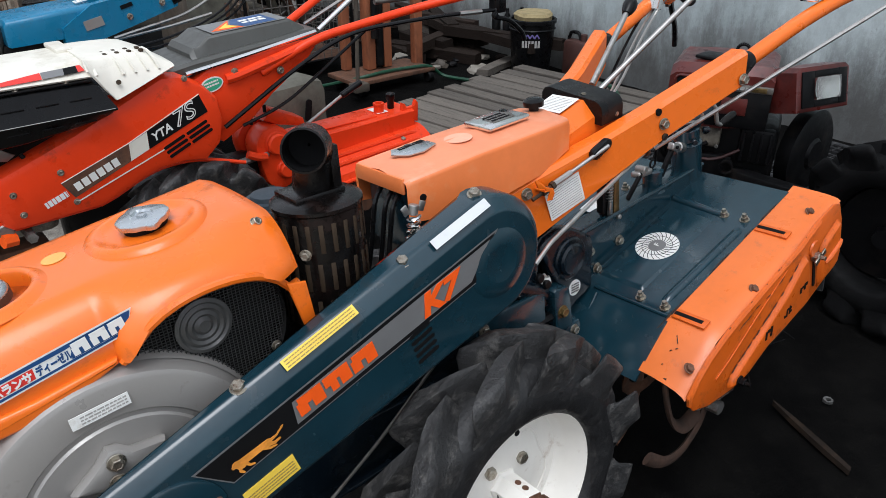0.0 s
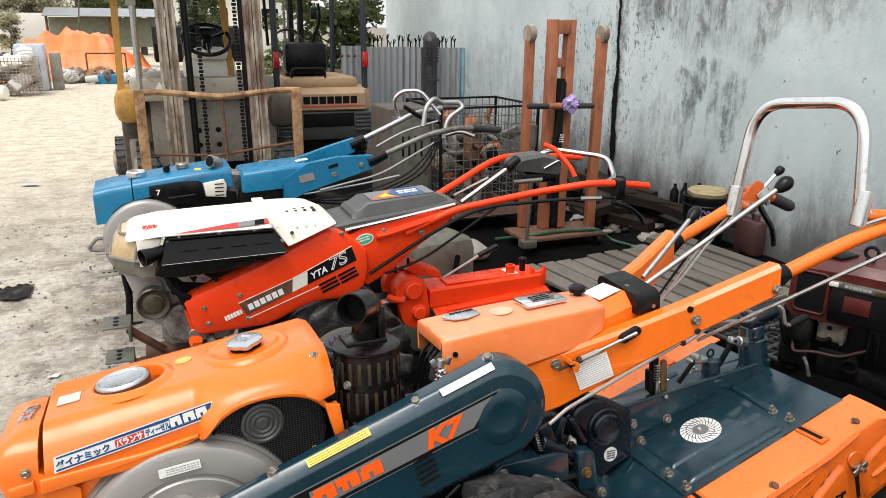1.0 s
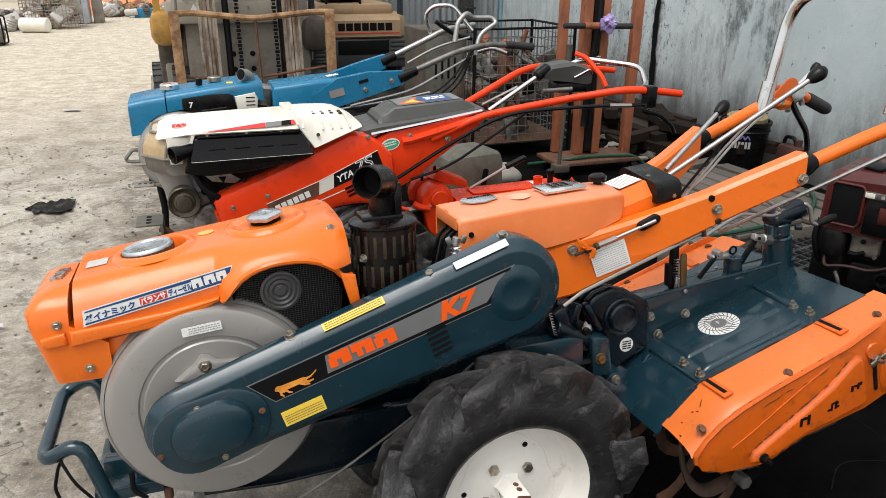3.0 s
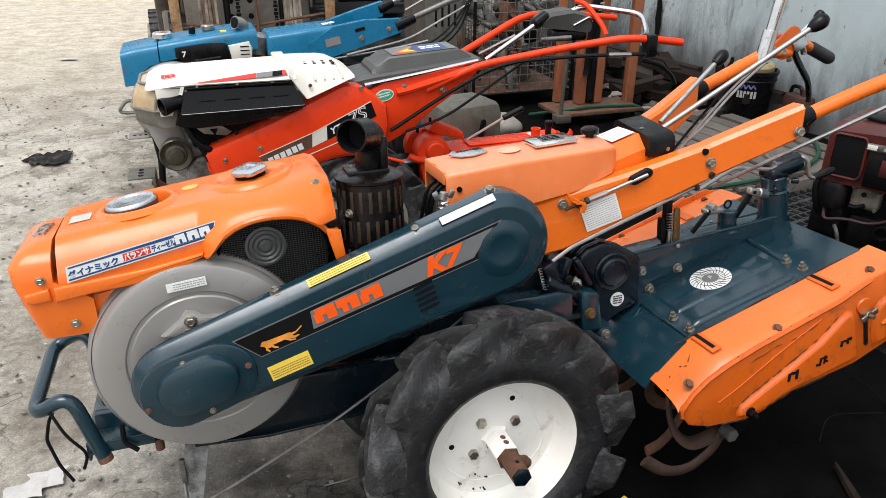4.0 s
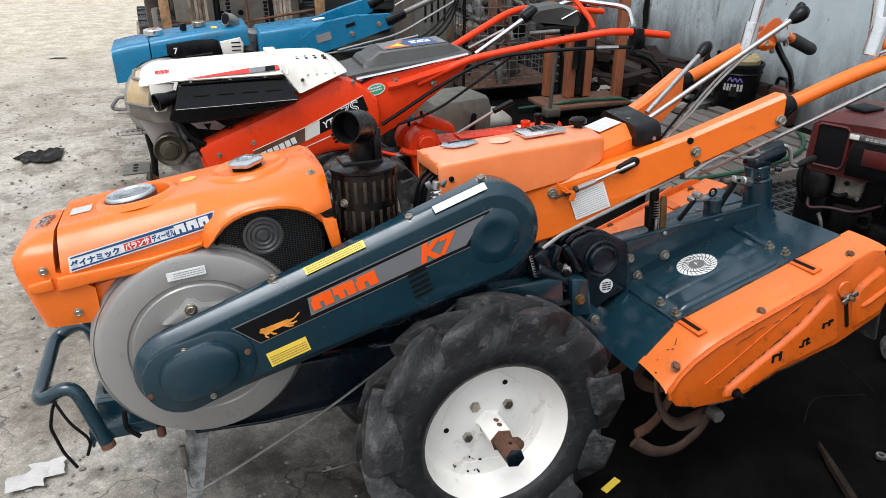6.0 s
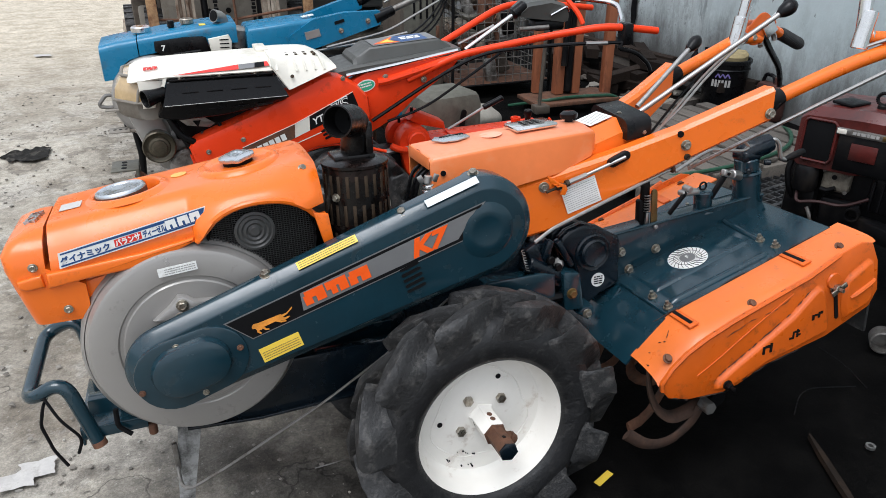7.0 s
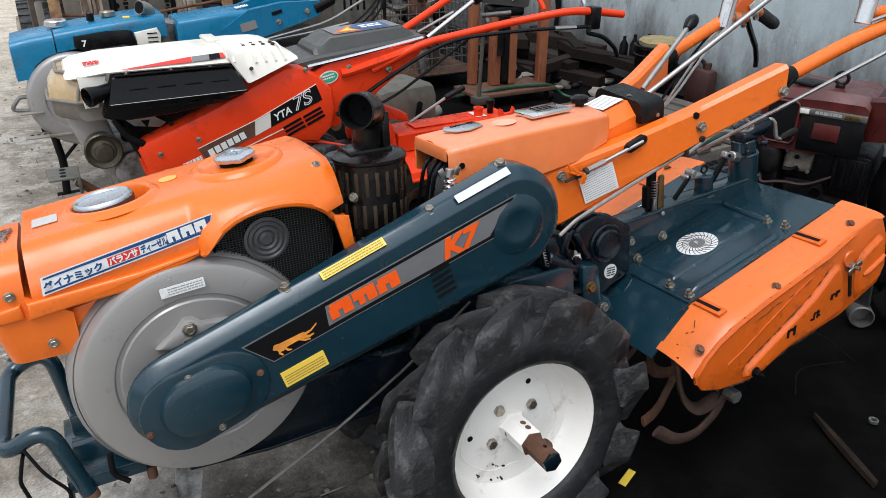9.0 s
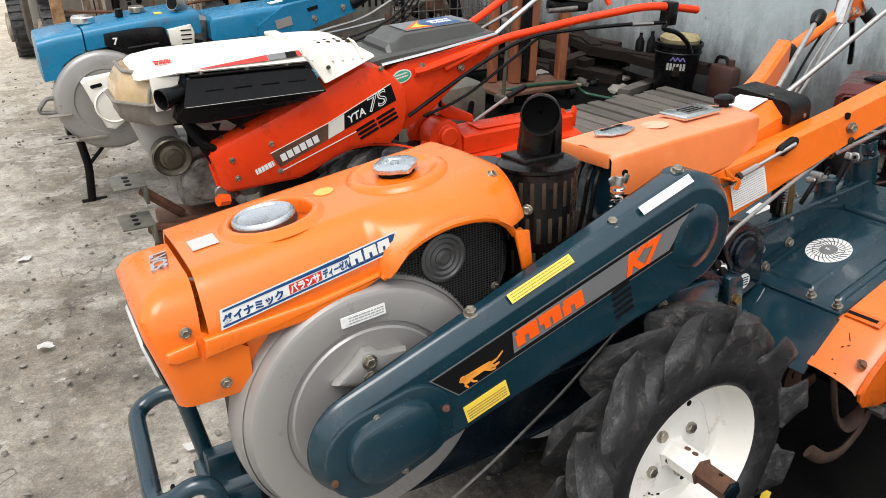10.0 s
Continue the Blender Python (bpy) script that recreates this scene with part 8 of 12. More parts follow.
    P("chrome_trim", tube(B(), [(0.02, 1.298, 0.762), (0.20, 1.296, 0.787), (0.43, 1.296, 0.822)], 0.006, n=8), M_CHROME, "bright trim strip", dash)
    # handles
    P("handle_bar", tube(B(), [(0.24, 1.30, 0.730), (0.42, 1.275, 0.808), (0.72, 1.215, 0.862), (0.90, 1.13, 0.900), (0.98, 1.10, 0.900), (1.125, 1.10, 0.880)], 0.0130, bend=0.06, n=14), M_RED, "red handle bar")
    P("handle_bar", tube(B(), [(0.40, 1.50, 0.79), (0.72, 1.56, 0.930), (0.90, 1.62, 0.925), (1.20, 1.68, 0.885)], 0.0130, bend=0.08, n=14), M_RED, "red handle bar")
    P("handle_hoop", tube(B(), [(0.86, 1.52, 0.925), (0.94, 1.50, 0.965), (1.12, 1.36, 0.945), (1.06, 1.22, 0.890), (0.98, 1.16, 0.893)], 0.010, bend=0.05, n=10), M_CHROME, "chrome hoop")
    P("red_lever", tube(B(), [(0.905, 1.50, 0.985), (0.94, 1.47, 0.972), (0.975, 1.40, 0.905), (0.985, 1.38, 0.87)], 0.010, bend=0.03, n=8), M_RED, "red lever")
    hd = B()
    loft(hd, [[Vector((x, y, z)) for y, z in ((1.42, z0), (1.415, z1 - 0.012), (1.435, z1), (1.51, z1), (1.53, z1 - 0.012), (1.525, z0))] for x, z0, z1 in ((0.735, 0.905, 0.930), (0.765, 0.898, 0.952), (0.86, 0.885, 0.962), (0.925, 0.875, 0.945), (0.94, 0.880, 0.915))])
    head = P("control_head", hd, M_CONSOLE, "faceted grey control head", sharp=20)
    P("head_under", box(B(), 0.80, 0.93, 1.425, 1.52, 0.845, 0.884, 0.010), M_BLACK, "", head)
    P("chrome_edge", tube(B(), [(0.86, 1.414, 0.905), (0.925, 1.412, 0.935), (0.94, 1.42, 0.915)], 0.005, n=6, bend=0.01), M_CHROME, "", head)
    P("spring_cable", cyl(B(), (0.72, 1.40, 0.862), (0.84, 1.39, 0.866), 0.009, n=10), M_DULLSTEEL, "", head)
    P("gear_lever", cyl(B(), (0.50, 1.40, 0.80), (0.72, 1.43, 0.920), 0.009, n=10), M_CHROME, "chrome gear lever")
    P("lever_knob", cyl(B(), (0.70, 1.43, 0.91), (0.76, 1.44, 0.945), 0.022, n=12, bev=0.008), M_BLACK, "black knob")
    P("steel_lever", tube(B(), [(0.52, 1.52, 0.80), (0.66, 1.50, 0.865)], 0.006, n=8), M_STEEL)
    cl = B()
    box(cl, 0.975, 1.01, 1.075, 1.125, 0.84, 0.915, 0.006)
    P("lever_clamp", cl, M_BLACK, "black lever clamp")
    P("clutch_lever", tube(B(), [(0.985, 1.09, 0.855), (0.96, 1.09, 0.830), (1.03, 1.08, 0.815), (1.085, 1.075, 0.770), (1.10, 1.075, 0.740)], 0.008, bend=0.03, n=8), M_BLACK, "curved black clutch lever")
    P("cable", tube(B(), [(0.97, 1.09, 0.850), (0.75, 1.13, 0.850), (0.48, 1.20, 0.828), (0.32, 1.25, 0.735), (0.10, 1.28, 0.600)], 0.0065, bend=0.15, n=8), M_BLACK, "black control cable")
    P("cable_end", cyl(B(), (0.84, 1.11, 0.8505), (0.92, 1.098, 0.850), 0.008, n=8), M_STEEL)
    P("cable", tube(B(), [(0.16, 1.29, 0.59), (0.30, 1.29, 0.625), (0.42, 1.28, 0.70), (0.60, 1.26, 0.82)], 0.005, bend=0.1, n=8), M_BLACK)
    # rear gear housing and rotary, red
    rb = B()
    prism(rb, stadium(0.283, 0.478, 0.064, 0.300, 0.390, 0.060, 14), 1.352, 1.44, 0.012)
    prism(rb, stadium(0.262, 0.485, 0.062, 0.280, 0.400, 0.058, 14), 1.44, 1.49, 0.010)
    gh = P("gear_housing", rb, M_RED, "red cast gear housing")
    for c, r in (((0.286, 0.490), 0.034), ((0.310, 0.398), 0.026)):
        P("housing_boss", lathe(B(), [(r + 0.006, 0), (r + 0.004, 0.006), (r, 0.009), (r, 0.022), (r - 0.005, 0.026), (0.002, 0.026)], (c[0], 1.354, c[1]), (c[0], 0, c[1]), 24), M_RED, "", gh)
    P("shift_cover", prism(B(), [(0.272, 0.556), (0.298, 0.590), (0.413, 0.536), (0.420, 0.505), (0.308, 0.535)], 1.385, 1.470, 0.010), M_RED, "red shift cover", gh)
    for x, z in ((0.285, 0.578), (0.235, 0.548)):
        P("housing_stud", cyl(B(), (x, 1.40, z), (x, 1.40, z + 0.024), 0.006, n=8, bev=0.001), M_IRON, "", gh)
    P("shift_arm", tube(B(), [(0.185, 1.345, 0.478), (0.215, 1.340, 0.462), (0.245, 1.345, 0.455)], 0.013, bend=0.02, n=8), M_RED, "", gh)
    rc = B()
    loft(rc, [[Vector((x, y, z)) for y, z in ((1.36, zb), (1.36, zt - 0.006), (1.367, zt), (1.493, zt), (1.50, zt - 0.006), (1.50, zb))] for x, zb, zt in ((0.36, 0.405, 0.474), (0.60, 0.412, 0.478), (0.845, 0.425, 0.484))])
    beam_ = P("centre_beam", rc, M_RED, "red boxed centre beam", sharp=30)
    P("beam_plate", box(B(), 0.44, 0.70, 1.385, 1.475, 0.4795, 0.4835, 0.001, pose(0, 0, 0)), M_RED, "", beam_)
    P("beam_label", box(B(), 0.715, 0.760, 1.40, 1.47, 0.4835, 0.4845, 0), M_PAPER, "small white label", beam_)
    sh_ = B()
    prof = ((1.600, 0.350), (1.560, 0.392), (1.50, 0.412), (1.36, 0.412), (1.335, 0.404), (1.300, 0.386), (1.274, 0.362), (1.266, 0.335))
    loft(sh_, [[Vector((x, y, z + 0.055 * (x - 0.6))) for y, z in prof] for x in (0.37, 0.50, 0.62, 0.74, 0.87)], closed=False)
    thicken(sh_, 0.004)
    rot = P("rotary_cover", sh_, M_RED, "red sheet cover over the tines", sharp=30)
    for y, z in ((1.332, 0.403), (1.300, 0.386)):
        P("cover_rib", tube(B(), [(0.40, y, z - 0.020), (0.43, y, z - 0.007), (0.80, y, z + 0.012), (0.83, y, z + 0.004)], 0.008, n=8, bend=0.02), M_RED, "", rot)
    P("front_flange", tube(B(), [(0.372, 1.266, 0.322), (0.60, 1.266, 0.335), (0.868, 1.266, 0.350)], 0.007, n=8, bend=0.1), M_RED, parent=rot)
    for x in (0.46, 0.76):
        bolt("cover_bolt", Vector((x, 1.318, 0.392 + (x - 0.6) * 0.055)) + off, (0, -0.5, 1), 0.009, rot)
    P("cover_post", lathe(B(), [(0.018, 0), (0.018, 0.030), (0.020, 0.031), (0.020, 0.038), (0.013, 0.038), (0.012, 0.010), (0.002, 0.010)], (0.732, 1.42, 0.478), (0.732, 1.42, 2), 18), M_RED, "", beam_)
    P("post_knob", lathe(B(), [(0.012, 0), (0.013, 0.030), (0.017, 0.036), (0.017, 0.052), (0.012, 0.056), (0.002, 0.056)], (0.792, 1.43, 0.483), (0.792, 1.43, 2), 16), M_BLACK, "black knob", beam_)
    P("end_bracket", prism(B(), [(0.800, 0.450), (0.806, 0.510), (0.818, 0.505), (0.824, 0.488), (0.858, 0.492), (0.866, 0.512), (0.876, 0.500), (0.874, 0.430)], 1.375, 1.392, 0.003), M_RED, "red end bracket", beam_)
    P("rotary_lever", cyl(B(), (0.455, 1.46, 0.482), (0.615, 1.46, 0.561), 0.0055, n=8), M_STEEL, "steel lever")
    P("lever_grip", cyl(B(), (0.605, 1.46, 0.556), (0.690, 1.46, 0.590), 0.0115, n=10, bev=0.004), M_BLACK, "black grip")
    P("link_bar", cyl(B(), (0.05, 1.36, 0.44), (0.26, 1.36, 0.46), 0.012, n=8), M_STEEL)
    sh = B()
    box(sh, -0.35, 0.24, 1.37, 1.47, 0.26, 0.46, 0.03)
    cyl(sh, (0.0, 1.26, 0.262), (0.0, 1.60, 0.262), 0.03, n=12)
    P("transmission", sh, M_IRON, "oily black transmission")
    simple_wheel(P, 0.0, 1.315, 0.262, -1)
    simple_wheel(P, 0.0, 1.555, 0.262, 1)
    P("tine_shaft", cyl(B(), (0.58, 1.30, 0.21), (0.58, 1.60, 0.21), 0.025, n=10), M_RUSTY)
    for k in range(6):
        a = radians(60 * k + 15)
        y = 1.33 + k * 0.05
        P("tine", tube(B(), [(0.58 + 0.02 * math.cos(a), y, 0.21 + 0.02 * math.sin(a)), (0.58 + 0.12 * math.cos(a), y, 0.21 + 0.12 * math.sin(a)), (0.58 + 0.19 * math.cos(a + 0.4), y + 0.02, 0.215 + 0.19 * math.sin(a + 0.4))], 0.014, bend=0.05, n=6, flat=0.4), M_RUSTY)
    # front stand with perforated steps
    fs = B()
    box(fs, -0.66, -0.40, 1.36, 1.48, 0.33, 0.37, 0.006)
    cyl(fs, (-0.665, 1.40, 0.35), (-0.70, 1.40, 0.008), 0.015, n=10)
    P("front_stand", fs, M_RUSTY, "rusty front stand")
    for y, z in ((1.30, 0.505), (1.26, 0.405)):
        bm = B()
        box(bm, -0.775, -0.690, y, y + 0.11, z, z + 0.006, 0.002, None)
        box(bm, -0.70, -0.690, y, y + 0.11, z - 0.05, z + 0.004, 0.002)
        pl = P("step_plate", bm, M_OLIVE, "perforated grey step plate")
        for k in range(3):
            P("plate_hole", cyl(B(), (-0.735, y + 0.025 + k * 0.03, z + 0.006), (-0.735, y + 0.025 + k * 0.03, z + 0.0072), 0.009, n=10), M_INK, parent=pl)
    arm_ = B()
    tube(arm_, [(-0.70, 1.35, 0.48), (-0.66, 1.36, 0.44), (-0.60, 1.38, 0.38)], 0.014, n=8, bend=0.03)
    tube(arm_, [(-0.70, 1.31, 0.38), (-0.62, 1.34, 0.35), (-0.52, 1.38, 0.34)], 0.016, n=8, bend=0.03)
    P("step_arm", arm_, M_RUSTY)
    return root


def make_blue():
    root, P, off = based("power_tiller", "blue power tiller with a black side panel", "power tiller", (0.0, 2.66, 0), "power tillers in the yard")
    y0, y1 = 2.50, 2.80

    def body(secs, mt, name, label, r=0.03, parent=None):
        b2 = B()
        ss = []
        for x, zb, zt, ya, yb in secs:
            loop = [(ya, zb)]
            for i in range(5):
                a = math.pi / 2 * i / 4
                loop.append((ya + r * (1 - math.cos(a)), zt - r * (1 - math.sin(a))))
            for i in range(5):
                a = math.pi / 2 * i / 4
                loop.append((yb - r * (1 - math.sin(a)), zt - r * (1 - math.cos(a))))
            loop.append((yb, zb))
            ss.append([Vector((x, y, z)) for y, z in loop])
        loft(b2, ss)
        return P(name, b2, mt, label, parent, 40)
    nose = body([(-0.842, 0.56, 0.690, y0 + 0.02, y1 - 0.02), (-0.838, 0.552, 0.706, y0, y1), (-0.800, 0.556, 0.714, y0, y1), (-0.790, 0.562, 0.716, y0, y1), (-0.762, 0.610, 0.721, y0, y1), (-0.718, 0.640, 0.726, y0, y1), (-0.675, 0.652, 0.732, y0, y1)], M_BLUE, "nose", "blue nose cowl")
    hood = body([(-0.670, 0.655, 0.735, y0, y1), (-0.50, 0.680, 0.757, y0, y1), (-0.36, 0.690, 0.772, y0, y1), (-0.235, 0.690, 0.782, y0, y1), (-0.225, 0.690, 0.776, y0, y1)], M_BLUE, "bonnet", "blue sheet bonnet")
    P("side_panel", prism(B(), [(-0.602, 0.672), (-0.600, 0.716), (-0.47, 0.729), (-0.385, 0.728), (-0.368, 0.722), (-0.352, 0.650), (-0.42, 0.620), (-0.518, 0.622)], 2.492, 2.56, 0.008), M_BLACK, "black side panel", hood)
    P("number_field", box(B(), -0.585, -0.535, 2.489, 2.492, 0.668, 0.706, 0.001), M_INK, parent=hood)
    letters("7", 0.036, M_PAPER, hood, Matrix.Translation(off) @ face((-0.572, 2.4885, 0.674), (1, 0, 0), (0, 0, 1)), "model_number", 0.0005, bold=0.001)
    P("panel_rib", tube(B(), [(-0.52, 2.49, 0.655), (-0.40, 2.49, 0.665)], 0.006, n=6), M_BLACK, parent=hood)
    cr = P("cream_guard", prism(B(), [(-0.352, 0.650), (-0.362, 0.715), (-0.265, 0.730), (-0.252, 0.700), (-0.260, 0.640)], 2.488, 2.56, 0.01), M_CREAM, "cream louvred guard")
    for k in range(4):
        P("guard_slot", box(B(), -0.310, -0.268, 2.485, 2.4885, 0.652 + k * 0.018, 0.657 + k * 0.018, 0.001), M_INK, parent=cr)
    P("fuel_cap", cyl(B(), (-0.65, 2.64, 0.738), (-0.65, 2.64, 0.768), 0.045, n=24, bev=0.005), M_CHROME, "bright fuel cap", nose)
    P("filler_neck", cyl(B(), (-0.515, 2.62, 0.757), (-0.515, 2.62, 0.79), 0.016, n=12, bev=0.003), M_BLACK, parent=hood)
    P("radiator_cap", cyl(B(), (-0.44, 2.66, 0.764), (-0.44, 2.66, 0.79), 0.032, n=16, bev=0.004), M_BOLT, parent=hood)
    P("yellow_tag", box(B(), -0.39, -0.36, 2.54, 2.58, 0.769, 0.774, 0.001), M_YELLOW, parent=hood)
    ex = B()
    tube(ex, [(-0.285, 2.56, 0.765), (-0.285, 2.555, 0.80), (-0.320, 2.53, 0.812)], 0.030, bend=0.035, n=14)
    P("exhaust_pipe", ex, M_STEEL, "bent steel exhaust")
    P("exhaust_mouth", cyl(B(), (-0.3205, 2.5297, 0.8121), (-0.3225, 2.5284, 0.8126), 0.026, n=14), M_INK)
    P("silencer", cyl(B(), (-0.235, 2.62, 0.60), (-0.205, 2.62, 0.745), 0.055, n=20, bev=0.012), M_ALU, "dull steel silencer")
    # flywheel disc
    P("flywheel_cover", lathe(B(), [(0.002, 0.006), (0.125, 0.006), (0.131, 0.0), (0.180, 0.0), (0.191, 0.006), (0.199, 0.02), (0.199, 0.07)], (-0.626, 2.475, 0.457), (-0.626, 9, 0.457), 56, cap=False), M_GREYPAINT, "round grey flywheel cover")
    bm = B()
    prism(bm, [(-0.720, 0.550), (-0.705, 0.565), (-0.53, 0.585), (-0.50, 0.50), (-0.56, 0.40), (-0.63, 0.355), (-0.66, 0.365)], 2.415, 2.47, 0.012)
    bg = P("belt_guard", bm, M_CREAM, "stained cream belt guard")
    P("guard_ring", lathe(B(), [(0.062, 0), (0.066, 0.005), (0.072, 0.0)], (-0.62, 2.414, 0.455), (-0.62, 0, 0.455), 30, cap=False), M_CREAM, parent=bg)
    P("guard_hole", prism(B(), stadium(-0.685, 0.535, 0.007, -0.655, 0.54, 0.007, 6), 2.412, 2.4145, 0), M_INK, parent=bg)
    # rear body and arms
    mid = body([(-0.180, 0.655, 0.735, 2.52, 2.76), (-0.170, 0.650, 0.748, 2.515, 2.765), (0.04, 0.660, 0.768, 2.515, 2.765), (0.15, 0.690, 0.775, 2.52, 2.76)], M_BLUE, "gear_cover", "blue gear cover", 0.02)
    arm = B()
    loft(arm, [[Vector((x, y, z)) for y, z in ((2.505, z0), (2.505, z1), (2.55, z1), (2.55, z0))] for x, z0, z1 in ((0.02, 0.585, 0.700), (0.14, 0.635, 0.775), (0.30, 0.680, 0.800), (0.485, 0.735, 0.800))])
    a1 = P("handle_arm", arm, M_BLUE, "blue boxed handle arm")
    arm = B()
    loft(arm, [[Vector((x, y, z)) for y, z in ((2.70, z0), (2.70, z1), (2.745, z1), (2.745, z0))] for x, z0, z1 in ((0.14, 0.69, 0.775), (0.30, 0.745, 0.825), (0.44, 0.790, 0.862))])
    P("handle_arm", arm, M_BLUE, "blue boxed handle arm")
    P("arm_label", box(B(), 0.10, 0.175, 2.502, 2.505, 0.688, 0.725, 0, pose(0.14, 0, 0.70, 0, -12, 0) @ pose(-0.14, 0, -0.70)), M_GREYPAINT, "grey plate", a1)
    P("arm_label", box(B(), 0.25, 0.30, 2.502, 2.505, 0.75, 0.765, 0, pose(0.27, 0, 0.75, 0, -14, 0) @ pose(-0.27, 0, -0.75)), M_INK, "", a1)
    P("white_print", bars(B(), face((0.10, 2.56, 0.778), (1, 0, 0.15), (0, 1, 0)), 0, 0, 0.06, 0.05, 2, 0.7, 2, 0.3, 0.003), M_PAPER, "", mid)
    for x, z in ((0.28, 0.715), (0.42, 0.755)):
        bolt("arm_bolt", Vector((x, 2.505, z)) + off, (0, -1, 0), 0.010, a1)
    P("arm_collar", cyl(B(), (0.46, 2.525, 0.762), (0.56, 2.525, 0.800), 0.032, 0.024, n=12, bev=0.003), M_BLACK, "black collar")
    P("arm_collar", cyl(B(), (0.42, 2.722, 0.822), (0.50, 2.722, 0.855), 0.032, 0.024, n=12, bev=0.003), M_BLACK, "black collar")
    P("handle_bar", tube(B(), [(0.54, 2.525, 0.795), (0.80, 2.52, 0.895), (0.98, 2.54, 0.918), (1.22, 2.56, 0.895)], 0.015, bend=0.10, n=12), M_DULLSTEEL, "dull steel handle bar")
    P("grip", cyl(B(), (1.06, 2.546, 0.913), (1.235, 2.562, 0.893), 0.020, n=12, bev=0.004), M_GRIP, "black grip")
    P("handle_bar", tube(B(), [(0.48, 2.722, 0.848), (0.66, 2.70, 0.93), (0.78, 2.70, 0.985), (0.96, 2.75, 1.00)], 0.015, bend=0.06, n=12), M_STEEL, "worn steel handle bar")
    P("handle_loop", tube(B(), [(0.78, 2.56, 0.93), (0.80, 2.58, 1.03), (0.86, 2.60, 1.075), (0.90, 2.62, 1.045), (1.01, 2.62, 1.045), (1.03, 2.60, 1.02), (0.92, 2.58, 0.96), (0.90, 2.56, 0.86)], 0.013, bend=0.05, n=12), M_STEEL, "bent worn steel loop")
    P("guard_hoop", tube(B(), [(0.70, 2.72, 0.955), (0.66, 2.70, 1.06), (0.70, 2.68, 1.105), (0.80, 2.66, 1.11), (0.90, 2.62, 0.98)], 0.011, bend=0.04, n=10), M_CHROME, "chrome hoop")
    P("black_lever", tube(B(), [(0.70, 2.64, 1.03), (0.80, 2.64, 0.965), (0.90, 2.62, 0.94)], 0.012, bend=0.03, n=8), M_BLACK)
    P("hand_lever", tube(B(), [(0.90, 2.54, 0.88), (0.98, 2.53, 0.90), (1.06, 2.52, 0.87)], 0.010, bend=0.03, n=8, flat=0.5), M_CHROME, "bright hand lever")
    for k, (a, b_, c_) in enumerate((((0.20, 2.50, 0.64), (0.52, 2.50, 0.70), (0.86, 2.53, 0.86)), ((0.12, 2.52, 0.62), (0.45, 2.50, 0.66), (0.62, 2.49, 0.69)), ((0.55, 2.66, 0.82), (0.70, 2.64, 0.90), (0.88, 2.60, 0.95)))):
        P("control_rod", tube(B(), [a, b_, c_], 0.006, bend=0.08, n=8), M_STEEL)
    for k in range(3):
        P("cable", tube(B(), [(0.88, 2.54, 0.90), (0.70 + 0.04 * k, 2.48, 0.70), (0.40, 2.50, 0.60 - 0.03 * k), (0.1, 2.56, 0.58)], 0.005, bend=0.15, n=6), M_BLACK)
    un = B()
    box(un, -0.70, -0.20, 2.56, 2.76, 0.30, 0.66, 0.02)
    box(un, -0.20, 0.20, 2.56, 2.72, 0.26, 0.66, 0.03)
    P("engine_block", un, M_IRON, "oily black engine")
    box(rb := B(), 0.25, 0.75, 2.40, 2.92, 0.26, 0.40, 0.02)
    P("rotary_cover", rb, M_BLUE, "dusty blue rotary cover")
    cyl(sh := B(), (0.5, 2.42, 0.21), (0.5, 2.90, 0.21), 0.03, n=10)
    P("tine_shaft", sh, M_RUSTY)
    for k in range(6):
        a = radians(60 * k + 30)
        P("tine", tube(B(), [(0.5, 2.45 + k * 0.08, 0.21), (0.5 + 0.18 * math.cos(a), 2.45 + k * 0.08, 0.215 + 0.18 * math.sin(a))], 0.015, n=6, flat=0.4), M_RUSTY)
    simple_wheel(P, 0.0, 2.50, 0.262, -1)
    simple_wheel(P, 0.0, 2.82, 0.262, 1)
    fs = B()
    box(fs, -0.80, -0.30, 2.58, 2.70, 0.29, 0.33, 0.006)
    tube(fs, [(-0.76, 2.62, 0.31), (-0.745, 2.60, 0.16), (-0.76, 2.60, 0.008)], 0.017, n=10)
    cyl(fs, (-0.80, 2.60, 0.008), (-0.70, 2.60, 0.008), 0.010, n=8)
    tube(fs, [(-0.74, 2.60, 0.17), (-0.62, 2.61, 0.29)], 0.008, n=8)
    P("front_stand", fs, M_IRON, "dark steel front stand")
    P("bumper_bar", tube(B(), [(-0.70, 2.52, 0.470), (-0.848, 2.50, 0.489), (-0.881, 2.50, 0.450), (-0.877, 2.50, 0.436), (-0.835, 2.50, 0.430), (-0.70, 2.52, 0.446)], 0.0085, bend=0.012, n=8), M_DULLSTEEL, "thin steel bumper loop")
    for y, z in ((2.46, 0.42), (2.42, 0.325)):
        pl = P("step_plate", box(B(), -0.86, -0.77, y, y + 0.09, z, z + 0.006, 0.002), M_FKGREY, "perforated grey step plate")
        P("step_arm", box(B(), -0.79, -0.66, y + 0.04, y + 0.07, z - 0.012, z, 0.002), M_FKGREY)
        for k in range(3):
            P("plate_hole", cyl(B(), (-0.835 + k * 0.025, y + 0.045, z + 0.006), (-0.835 + k * 0.025, y + 0.045, z + 0.0072), 0.008, n=8), M_INK, parent=pl)
    return root


make_red()
make_blue()


